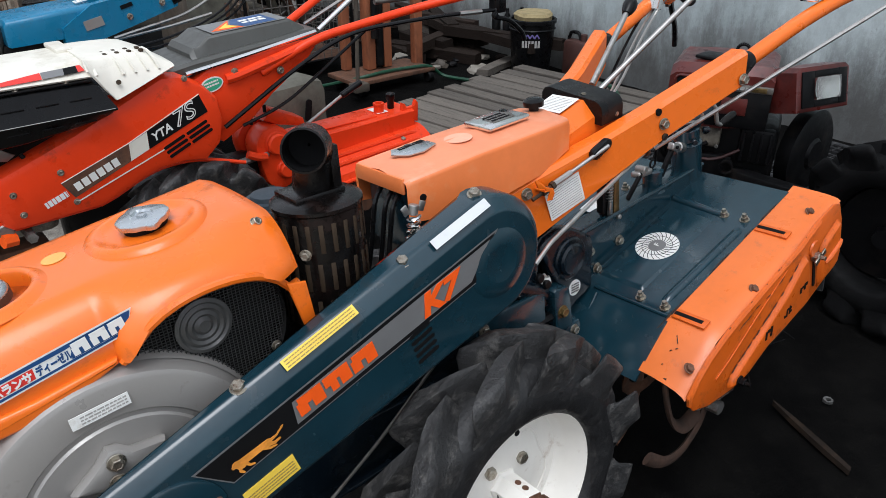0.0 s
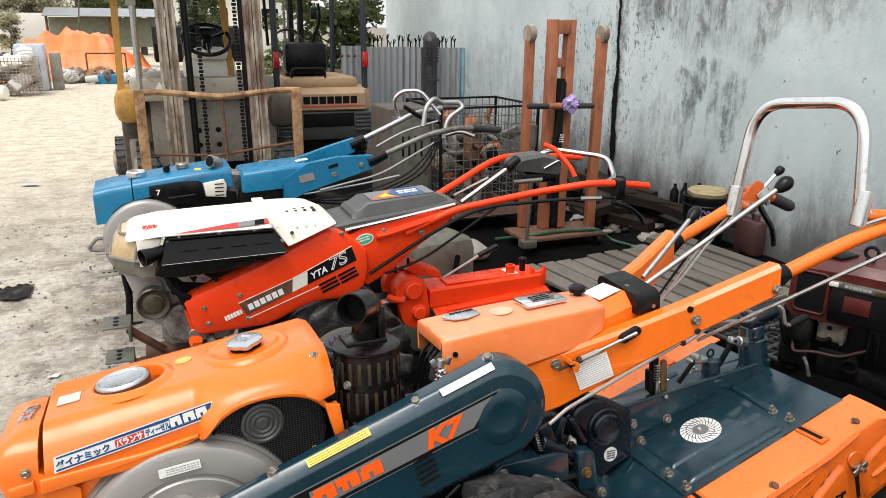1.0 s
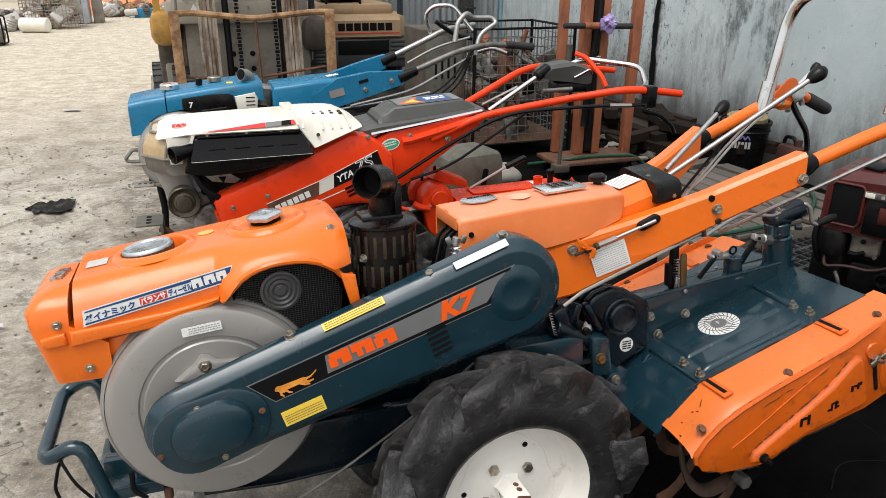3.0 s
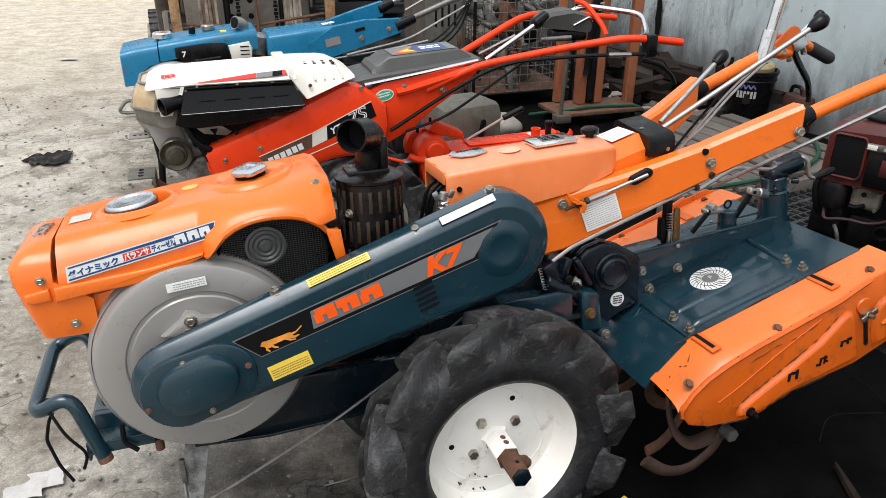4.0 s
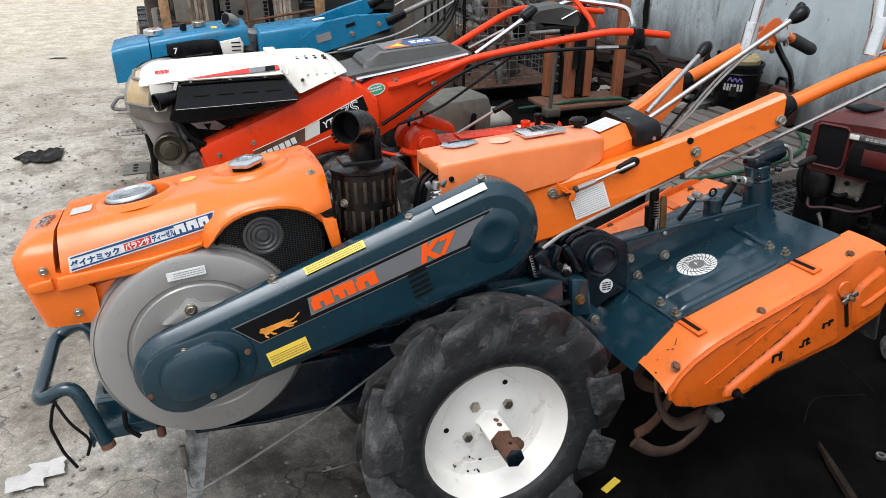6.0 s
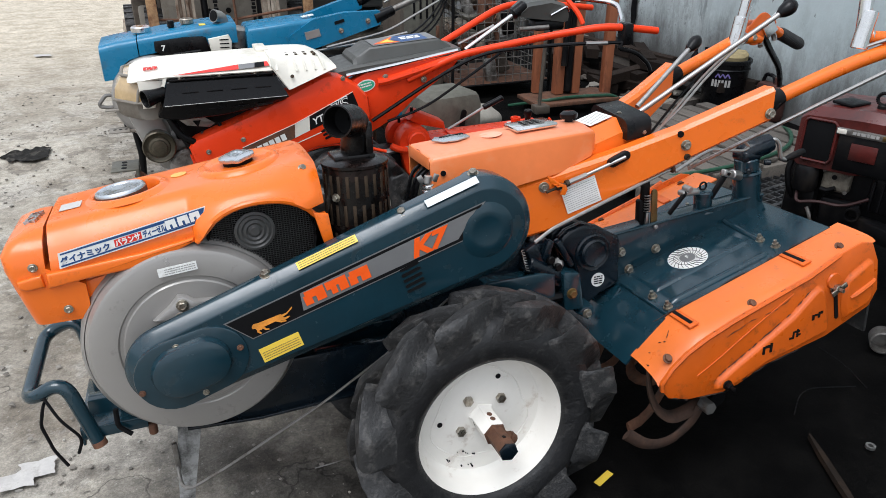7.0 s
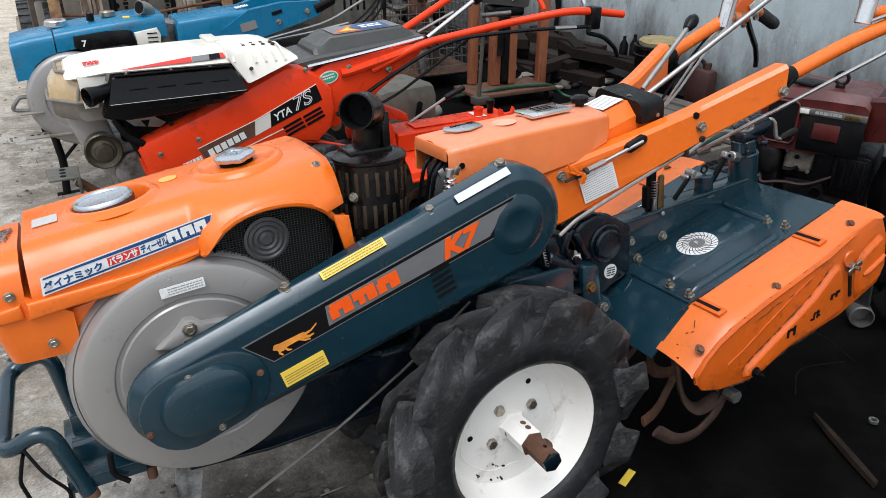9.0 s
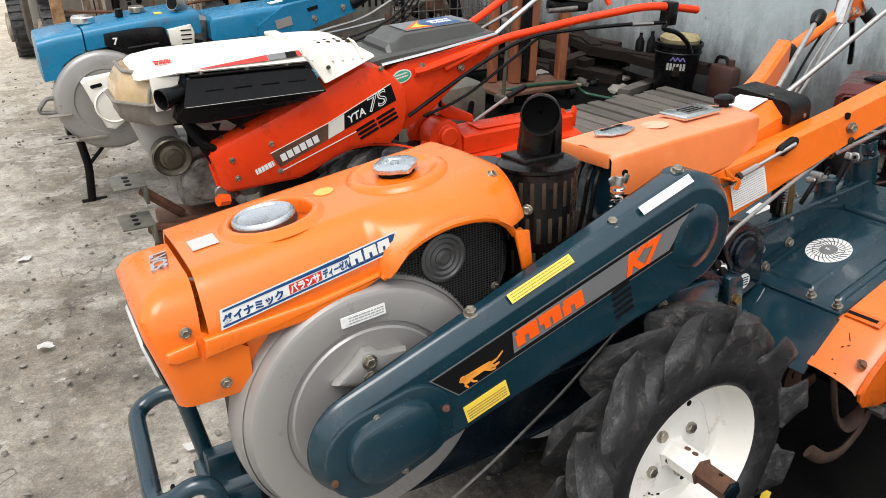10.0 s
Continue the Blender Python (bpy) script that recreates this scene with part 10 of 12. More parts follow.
    Q("throttle_lever", tube(B(), [(1.632, 0.735, 0.270), (1.626, 0.720, 0.250), (1.630, 0.705, 0.200)], 0.007, bend=0.02, n=8), M_DULLSTEEL, "dull bent lever")
    Q("fuel_line", tube(B(), [(1.63, 0.78, 0.33), (1.60, 0.77, 0.29), (1.615, 0.70, 0.31), (1.64, 0.62, 0.30), (1.65, 0.54, 0.35)], 0.006, bend=0.04, n=8), mat("dark_red_rubber", (0.03, 0.008, 0.007), 0.6, var=0.2, bump=0.1))
    P("flywheel", lathe(B(), [(0.002, 0), (0.05, 0), (0.06, 0.01), (0.15, 0.01), (0.165, 0.02), (0.165, 0.07)], (2.02, 0.42, 0.295), (2.12, 9, 0.295), 40, cap=False), M_IRON, "black flywheel drum")
    for at in ((1.52, -0.03, 0.286),):
        body, lugs = tyre_pieces(0.25, 0.065, 0.036, 12, 0.16)
        body.transform(pose(*at, 0, 0, 78))
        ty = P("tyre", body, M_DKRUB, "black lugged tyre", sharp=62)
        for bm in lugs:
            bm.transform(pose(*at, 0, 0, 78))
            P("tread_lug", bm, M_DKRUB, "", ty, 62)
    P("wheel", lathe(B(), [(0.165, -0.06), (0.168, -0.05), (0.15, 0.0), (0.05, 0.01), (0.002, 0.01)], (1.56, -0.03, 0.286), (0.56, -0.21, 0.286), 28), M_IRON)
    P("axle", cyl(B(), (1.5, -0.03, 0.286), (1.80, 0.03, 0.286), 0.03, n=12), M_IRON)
    P("frame_rail", box(B(), 1.72, 1.78, 0.0, 0.9, 0.20, 0.26, 0.006), M_IRON)


def make_clutter():
    # black plastic trays
    rng = random.Random(3)
    for k, (x, y, a) in enumerate(((2.18, 1.32, 12), (2.62, 0.52, -6))):
        root, P, off = based("plastic_tray", "black slatted plastic tray lying flat", "tray", (x, y, 0), "black trays")
        root.matrix_basis = pose(x, y, 0, 0, 0, a)
        b2 = B()
        for i in range(13):
            u = -0.30 + i * 0.60 / 12
            box(b2, u - 0.004, u + 0.004, -0.22, 0.22, 0.02, 0.045, 0.001)
        for i in range(10):
            u = -0.22 + i * 0.44 / 9
            box(b2, -0.30, 0.30, u - (0.004 if i % 3 else 0.011), u + (0.004 if i % 3 else 0.011), 0.018, 0.043, 0.001)
        part("lattice", b2, M_TRAY, root)
        part("tray_rim", tube(B(), [(-0.31, -0.23, 0.04), (0.31, -0.23, 0.04), (0.31, 0.23, 0.04), (-0.31, 0.23, 0.04), (-0.31, -0.23, 0.04)], 0.012, bend=0.03, n=8), M_TRAY, root)
        for sx in (-0.28, 0.28):
            for sy in (-0.2, 0.2):
                part("tray_foot", box(B(), sx - 0.02, sx + 0.02, sy - 0.02, sy + 0.02, 0.0, 0.02, 0.002), M_BLACK, root)
    # green hose
    hose = tube(B(), [(1.2, 1.75, 0.03), (1.7, 1.45, 0.14), (2.1, 1.50, 0.14), (2.45, 1.62, 0.14), (2.70, 1.90, 0.14), (2.85, 2.3, 0.02), (2.45, 2.70, 0.02), (2.35, 3.0, 0.02), (2.25, 3.0, 0.11), (1.95, 3.05, 0.11), (1.75, 3.02, 0.11), (1.60, 3.30, 0.02)], 0.011, bend=0.2, n=8)
    ob = part("garden_hose", hose, mat("green_hose", (0.010, 0.055, 0.028), 0.45, var=0.2, bump=0.05))
    tagged(ob, "dark green garden hose trailing over the pallet", "hose")
    # steel ring, stick, nut, papers
    r = lathe(B(), [(0.034, 0), (0.037, 0.004), (0.037, 0.056), (0.033, 0.058), (0.032, 0.006), (0.002, 0.006)], (1.47, 0.20, 0.046), (1.40, 0.13, 0.052), 24)
    ob = part("steel_cup", r, M_DULLSTEEL)
    tagged(ob, "grey-green steel cup lying on the ground", "steel cup")
    st = B()
    loft(st, [[Vector((x, y, z)) for x, y, z in ((0.923 - s * 0.095 - w, -0.062 - s * 0.24, 0.004), (0.923 - s * 0.095 + w, -0.058 - s * 0.24, 0.004), (0.923 - s * 0.095 + w * 0.7, -0.058 - s * 0.24, 0.016), (0.923 - s * 0.095 - w * 0.7, -0.062 - s * 0.24, 0.016))] for s, w in ((0, 0.005), (0.3, 0.012), (0.7, 0.014), (1.0, 0.011))])
    ob = part("wooden_stake", st, mat("oil_soaked_wood", (0.014, 0.009, 0.006), 0.8, spec=0.2, var=0.5, scale=9, bump=0.5, bscale=40, dirt=(0.035, 0.020, 0.010), dirt_amt=0.3, dirt_scale=18))
    tagged(ob, "dark split wooden stake on the oily ground", "stake")
    nt = lathe(B(), [(0.013, 0), (0.013, 0.008), (0.007, 0.008), (0.007, 0.0)], (1.043, -0.15, 0.004), (1.043, -0.15, 1), 8, cap=False)
    tagged(part("nut", nt, M_STEEL), "small steel nut on the ground", "nut")
    yl = box(B(), -0.03, 0.03, -0.009, 0.009, 0.0, 0.002, 0, pose(0.318, -0.008, 0.010, 2, 1, 25))
    tagged(part("yellow_scrap", yl, M_YELLOW), "torn yellow label scrap on the ground", "litter")
    for k, (x, y, s) in enumerate(((-1.01, 0.515, 0.030), (-1.055, 0.485, 0.028), (-1.03, 1.45, 0.016), (-1.05, 2.1, 0.016), (-0.75, 0.80, 0.016), (-1.64, 6.4, 0.045), (-1.35, 1.75, 0.012))):
        b2 = B()
        bmesh.ops.create_grid(b2, x_segments=6, y_segments=6, size=s)
        for v in b2.verts:
            r_ = 1 + 0.5 * noise.noise((v.co.x * 40 + k, v.co.y * 40, 1))
            v.co = Vector((x + v.co.x * 1.5 * r_, y + v.co.y * r_, 0.014 + 0.012 * abs(noise.noise((v.co.x * 35, v.co.y * 35, k)))))
        tagged(part("paper_scrap", b2, M_LITTER), "crumpled white paper scrap on the ground", "litter", "paper scraps")
    b2 = B()
    bmesh.ops.create_grid(b2, x_segments=24, y_segments=14, size=1)
    for v in b2.verts:
        x, y = v.co.x, v.co.y
        e = 1 + 0.55 * noise.noise((x * 3, y * 2, 4))
        e *= max(0.25, 1 - 0.45 * abs(x + 0.3 * noise.noise((y * 3, 0, 2))) ** 2)
        v.co = Vector((-1.39 + x * 0.125, 3.29 + y * 0.115 * e + x * 0.05 * y, 0.012 + 0.014 * abs(noise.noise((x * 2.5, y * 2.5, 9))) + 0.007 * noise.noise((x * 7, y * 7, 2))))
    tagged(part("black_rag", b2, mat("dusty_black_cloth", (0.022, 0.021, 0.019), 0.9, spec=0.1, var=0.4, scale=14, bump=0.6, bscale=60, dirt=(0.11, 0.10, 0.085), dirt_amt=0.34, dirt_scale=12)), "crumpled black rag flat on the ground", "rag")
    # pebbles and chips
    b2 = B()
    for k in range(3000):
        x, y = rng.uniform(-2.4, 0.2), rng.uniform(-0.3, 5.0)
        s = 0.0012 + 0.0075 * rng.random() ** 3.0
        t = bmesh.new()
        bmesh.ops.create_icosphere(t, subdivisions=1, radius=s)
        for v in t.verts:
            v.co = Vector((v.co.x * rng.uniform(0.8, 1.6) + x, v.co.y * rng.uniform(0.8, 1.6) + y, v.co.z * 0.6 + 0.006))
        merge(b2, t)
    ob = part("gravel", b2, mat("stone_chip", (0.22, 0.20, 0.17), 0.9, var=0.45, scale=40, bump=0))
    tagged(ob, "scattered stone chips on the yard", "gravel", kind="stuff")
    # dead leaves, bark and paper crumbs trodden into the yard
    for nm, colour, count, lb in (("leaf_litter", (0.14, 0.115, 0.085), 90, "dry brown leaf crumbs trodden into the yard"), ("paper_crumbs", (0.42, 0.40, 0.36), 70, "pale crumbs of paper and plaster on the yard")):
        b2 = B()
        for k in range(count):
            x, y = rng.uniform(-2.6, -0.55), rng.uniform(0.2, 6.0)
            if k % 3:
                x = -0.55 - abs(rng.gauss(0, 0.45))
            s, a = rng.uniform(0.003, 0.010), rng.uniform(0, 6.28)
            n_ = rng.randint(4, 6)
            ring = [(s * rng.uniform(0.5, 1.2) * math.cos(a + 6.28 * i / n_), s * rng.uniform(0.3, 0.7) * math.sin(a + 6.28 * i / n_)) for i in range(n_)]
            low = [b2.verts.new((x + u, y + v, 0.003)) for u, v in ring]
            top = [b2.verts.new((x + u * 0.9, y + v * 0.9, 0.007 + 0.003 * rng.random())) for u, v in ring]
            b2.faces.new(top)
            for i in range(n_):
                b2.faces.new((low[i], low[(i + 1) % n_], top[(i + 1) % n_], top[i]))
        bmesh.ops.recalc_face_normals(b2, faces=b2.faces)
        tagged(part(nm, b2, mat(nm + "_mat", colour, 0.9, var=0.45, scale=5, bump=0)), lb, "litter", kind="stuff")
    for k, pts in enumerate((((-0.62, 0.60, 0.01), (-0.45, 0.55, 0.03), (-0.30, 0.52, 0.012)), ((1.28, 0.257, 0.01), (1.27, 0.15, 0.02), (1.245, 0.042, 0.01)), ((-0.35, 0.28, 0.008), (-0.28, 0.27, 0.02), (-0.22, 0.30, 0.008)), ((0.95, 0.02, 0.01), (1.05, 0.10, 0.02), (1.22, 0.06, 0.01)))):
        ob = part("wire_scrap", tube(B(), pts, 0.0016, bend=0.1, n=6), M_DULLSTEEL if k in (0, 2) else M_IRON)
        tagged(ob, "bent dull wire scrap on the ground", "wire", "wire scraps")


make_lift()
make_cage()
make_bucket()
make_pallets()
make_red_engine()
make_clutter()


# ---- forklifts and the far yard ----
def fork_wheel(P, x, y, r, w=0.17):
    wh = P("wheel", lathe(B(), [(r * 0.5, 0), (r * 0.5, 0.02), (r * 0.2, 0.03), (0.002, 0.03)], (x - w / 2 - 0.002, y, r), (x - 9, y, r), 20), M_FKRUST)
    bm = lathe(B(), [(r * 0.52, 0), (r * 0.9, 0), (r, w * 0.15), (r, w * 0.85), (r * 0.9, w), (r * 0.52, w)], (x - w / 2, y, r), (x + 9, y, r), 32)
    P("tyre", bm, M_RUBBER, "dusty solid tyre", wh)
    for k in range(22):
        a = 2 * math.pi * k / 22
        P("tread_block", box(B(), x - w / 2, x + w / 2, -0.016, 0.016, r - 0.012, r + 0.008, 0.003, Matrix.Translation((0, y, r)) @ Matrix.Rotation(a, 4, "X")), M_RUBBER, "", wh)


def make_forklift():
    root, P, off = based("forklift", "rusty yellow forklift with a corrugated roof, mast towards the yard", "forklift", (-0.1, 5.6, 0), "forklifts")
    lean = lambda z: 4.76 + (z - 0.3) * 0.085
    for x in (-0.418, -0.348, 0.204, 0.272):
        bm = B()
        loft(bm, [[Vector((xx, lean(z) + yy, z)) for xx, yy in ((x - 0.031, -0.05), (x - 0.012, -0.05), (x - 0.010, -0.028), (x + 0.010, -0.028), (x + 0.012, -0.05), (x + 0.031, -0.05), (x + 0.031, 0.05), (x - 0.031, 0.05))] for z in (0.08, 0.7, 1.3, 1.93)])
        P("mast_rail", bm, M_FKRUST, "peeling rusty mast rail")
    for z in (0.20, 1.86):
        P("mast_tie", box(B(), -0.44, 0.30, lean(z) - 0.03, lean(z) + 0.06, z - 0.04, z + 0.04, 0.004), M_FKRUST)
    for x in (-0.165, 0.112):
        bm = B()
        for k in range(60):
            z = 0.25 + k * 0.027
            box(bm, x - (0.017 if k % 2 else 0.012), x + (0.017 if k % 2 else 0.012), lean(z) - 0.03, lean(z) - 0.012, z, z + 0.021, 0.002)
        P("lift_chain", bm, M_IRON, "oily lift chain")
    for x in (-0.372, 0.285):
        P("chain_wheel", cyl(B(), (x - 0.02, lean(1.8) - 0.02, 1.80), (x + 0.02, lean(1.8) - 0.02, 1.80), 0.07, n=20, bev=0.005), M_RUSTY)
    P("cylinder", cyl(B(), (0.165, lean(0.3) + 0.02, 0.2), (0.165, lean(1.7) + 0.02, 1.75), 0.025, n=12), M_IRON)
    P("cylinder", cyl(B(), (-0.245, lean(0.3) + 0.02, 0.2), (-0.245, lean(1.7) + 0.02, 1.75), 0.025, n=12), M_IRON)
    # load backrest
    y = 4.60
    for x in (-0.615, 0.500):
        P("backrest_post", box(B(), x - 0.035, x + 0.035, y - 0.03, y + 0.03, 0.16, 0.985, 0.005), M_FKORUST, "rusty backrest post")
    P("backrest_rail", tube(B(), [(-0.615, y, 0.965), (-0.50, y, 0.972), (-0.06, y, 0.925), (0.40, y, 0.968), (0.50, y, 0.965)], 0.022, bend=0.06, n=8), M_FKORUST, "bent rusty top rail")
    P("backrest_bar", tube(B(), [(-0.60, y + 0.02, 0.52), (-0.10, y + 0.02, 0.49), (0.46, y + 0.02, 0.56)], 0.010, n=8), M_RUSTY)
    P("backrest_bar", cyl(B(), (-0.04, y, 0.45), (-0.05, y, 0.93), 0.010, n=8), M_RUSTY)
    P("fork_carriage", box(B(), -0.60, 0.50, y - 0.02, y + 0.05, 0.30, 0.36, 0.006), M_FKRUST)
    P("fork_carriage", box(B(), -0.60, 0.50, y - 0.02, y + 0.05, 0.08, 0.16, 0.006), M_FKRUST)
    for x in (-0.35, 0.25):
        P("fork", box(B(), x - 0.05, x + 0.05, 4.05, y, 0.03, 0.06, 0.006), M_FKRUST)
        P("fork_shank", box(B(), x - 0.05, x + 0.05, y - 0.055, y - 0.015, 0.03, 0.40, 0.006), M_FKRUST)
        P("yellow_block", box(B(), x - 0.07, x + 0.06, y - 0.06, y - 0.02, 0.36, 0.44, 0.01), M_FKYEL, "flaking yellow block")
    # body
    P("dash_panel", box(B(), -0.55, 0.42, 5.10, 5.16, 0.35, 1.04, 0.015), M_FKGREY, "dusty grey front panel")
    P("dash_ledge", box(B(), -0.68, 0.30, 5.04, 5.20, 0.86, 1.03, 0.02), M_TANGREY, "dusty beige dash ledge")
    for x in (-0.40, -0.06, 0.17):
        bolt("ledge_screw", Vector((x, 5.04, 0.985)) + off, (0, -1, 0), 0.012, root)
    for x, z in ((-0.20, 0.62), (-0.05, 0.62), (-0.20, 0.50), (-0.05, 0.50)):
        P("panel_hole", cyl(B(), (x, 5.098, z), (x, 5.0955, z), 0.022, n=10), M_INK)
    P("warning_triangle", prism(B(), [(-0.50, 0.955), (-0.43, 0.955), (-0.465, 1.01)], 5.033, 5.039, 0), M_PAPER, "white warning triangle")
    P("hull", box(B(), -0.58, 0.46, 5.22, 6.55, 0.30, 0.92, 0.06), M_FKDARK, "grimy brown hull")
    P("front_fender", box(B(), -0.80, -0.60, 5.02, 5.65, 0.70, 0.96, 0.07), M_FKYEL, "dull yellow fender")
    P("side_skirt", box(B(), -0.78, -0.58, 5.52, 5.98, 0.16, 0.90, 0.03), M_FKDARK, "grimy dark side skirt")
    P("front_fender", box(B(), 0.36, 0.58, 5.02, 5.65, 0.62, 0.90, 0.07), M_FKDARK, "grimy brown fender")
    P("counterweight", box(B(), -0.60, 0.48, 6.25, 6.85, 0.22, 1.00, 0.09), M_FKGREY, "grey counterweight")
    P("side_step", box(B(), -0.74, -0.56, 5.5, 6.2, 0.22, 0.52, 0.03), M_FKGREY)
    P("seat_hood", box(B(), -0.25, 0.16, 5.38, 5.75, 0.90, 1.20, 0.07), M_CREAM, "beige steering hood")
    P("hood_top", box(B(), -0.18, 0.10, 5.33, 5.50, 1.15, 1.26, 0.05), M_CREAM)
    P("seat_back", box(B(), -0.22, 0.14, 6.10, 6.22, 1.0, 1.42, 0.06), M_BLACK, "black seat back")
    sw = B()
    c, n_ = Vector((-0.065, 5.32, 1.32)), Vector((0, -0.62, 0.78))
    m = axis_matrix(c, c + n_)
    ring = [m @ Vector((0.185 * math.cos(2 * math.pi * k / 28), 0.185 * math.sin(2 * math.pi * k / 28), 0)) for k in range(29)]
    tube(sw, ring, 0.016, bend=0, n=8)
    for a in (30, 150, 270):
        tube(sw, [c, m @ Vector((0.18 * math.cos(radians(a)), 0.18 * math.sin(radians(a)), 0))], 0.013, n=6)
    cyl(sw, c - n_ * 0.15, c + n_ * 0.02, 0.04, n=12)
    P("steering_wheel", sw, M_BLACK, "black steering wheel")
    P("lever", cyl(B(), (-0.33, 5.25, 1.0), (-0.36, 5.22, 1.22), 0.012, n=8), M_FKGREY)
    # guard
    for x, y, z1, dx in ((-0.715, 5.12, 1.92, -0.03), (0.07, 5.40, 1.92, 0.06), (-0.60, 6.45, 1.92, 0.0), (0.46, 6.45, 1.92, 0.0)):
        P("guard_pillar", tube(B(), [(x + dx, y, 0.75), (x, y, z1)], 0.035, n=4), M_FKYEL, "yellow guard pillar")
    bm = B()
    secs = []
    for i in range(61):
        x = -0.78 + i * 1.36 / 60
        z = 1.955 + 0.016 * math.sin(i * 2 * math.pi / 5) + 0.015 * noise.noise((x * 3, 0, 0))
        secs.append([Vector((x, 4.80 + 0.03 * noise.noise((x * 6, 1, 0)), z - 0.015 + 0.02 * noise.noise((x * 5, 3, 0)))), Vector((x, 5.6, z + 0.03)), Vector((x, 6.6, z + 0.02))])
    loft(bm, secs, closed=False)
    thicken(bm, 0.003)
    P("roof_sheet", bm, M_ROOF, "bent corrugated roof sheet")
    bm = B()
    secs = []
    for i in range(31):
        y = 4.86 + i * 1.6 / 30
        x = -0.775 + 0.014 * math.sin(i * 2 * math.pi / 5)
        secs.append([Vector((x, y, 1.95)), Vector((x - 0.015, y, 1.80)), Vector((x - 0.03, y, 1.66 + 0.02 * noise.noise((y * 4, 0, 0))))])
    loft(bm, secs, closed=False)
    thicken(bm, 0.003)
    P("roof_flap", bm, M_ROOF, "hanging corrugated flap")
    bm = B()
    secs = []
    for i in range(49):
        x = -0.74 + i * 1.10 / 48
        yy = 5.9 + 0.014 * math.sin(i * 2 * math.pi / 6)
        secs.append([Vector((x, yy, 1.94)), Vector((x, yy + 0.02, 1.80)), Vector((x, yy + 0.03, 1.64 + 0.05 * noise.noise((x * 3, 2, 5))))])
    loft(bm, secs, closed=False)
    thicken(bm, 0.003)
    P("hanging_sheet", bm, M_ROOF, "rusty corrugated sheet hanging under the roof")
    P("lamp_pole", cyl(B(), (-0.605, 4.93, 0.95), (-0.60, 4.93, 1.76), 0.020, n=8), M_STEEL, "grey lamp pole")
    P("lamp_bracket", box(B(), -0.64, -0.57, 4.91, 4.97, 1.56, 1.78, 0.01), M_FKGREY)
    P("work_lamp", lathe(B(), [(0.03, 0), (0.065, 0.03), (0.068, 0.06), (0.062, 0.068)], (-0.605, 4.93, 1.85), (-0.605, 0, 1.85), 24), M_FKGREY, "round work lamp")
    P("lamp_rim", lathe(B(), [(0.066, 0.060), (0.072, 0.066), (0.062, 0.072)], (-0.605, 4.93, 1.85), (-0.605, 0, 1.85), 24, cap=False), M_CHROME, "bright lamp rim")
    P("lamp_lens", lathe(B(), [(0.060, 0.069), (0.03, 0.076), (0.002, 0.078)], (-0.605, 4.93, 1.85), (-0.605, 0, 1.85), 24), M_LENS, "clear lamp lens")
    fork_wheel(P, -0.60, 5.30, 0.26)
    fork_wheel(P, 0.48, 5.30, 0.26)
    fork_wheel(P, -0.80, 6.12, 0.225, 0.14)
    fork_wheel(P, 0.50, 6.42, 0.22, 0.14)
    P("axle_beam", box(B(), -0.55, 0.45, 5.2, 5.4, 0.18, 0.35, 0.02), M_IRON)


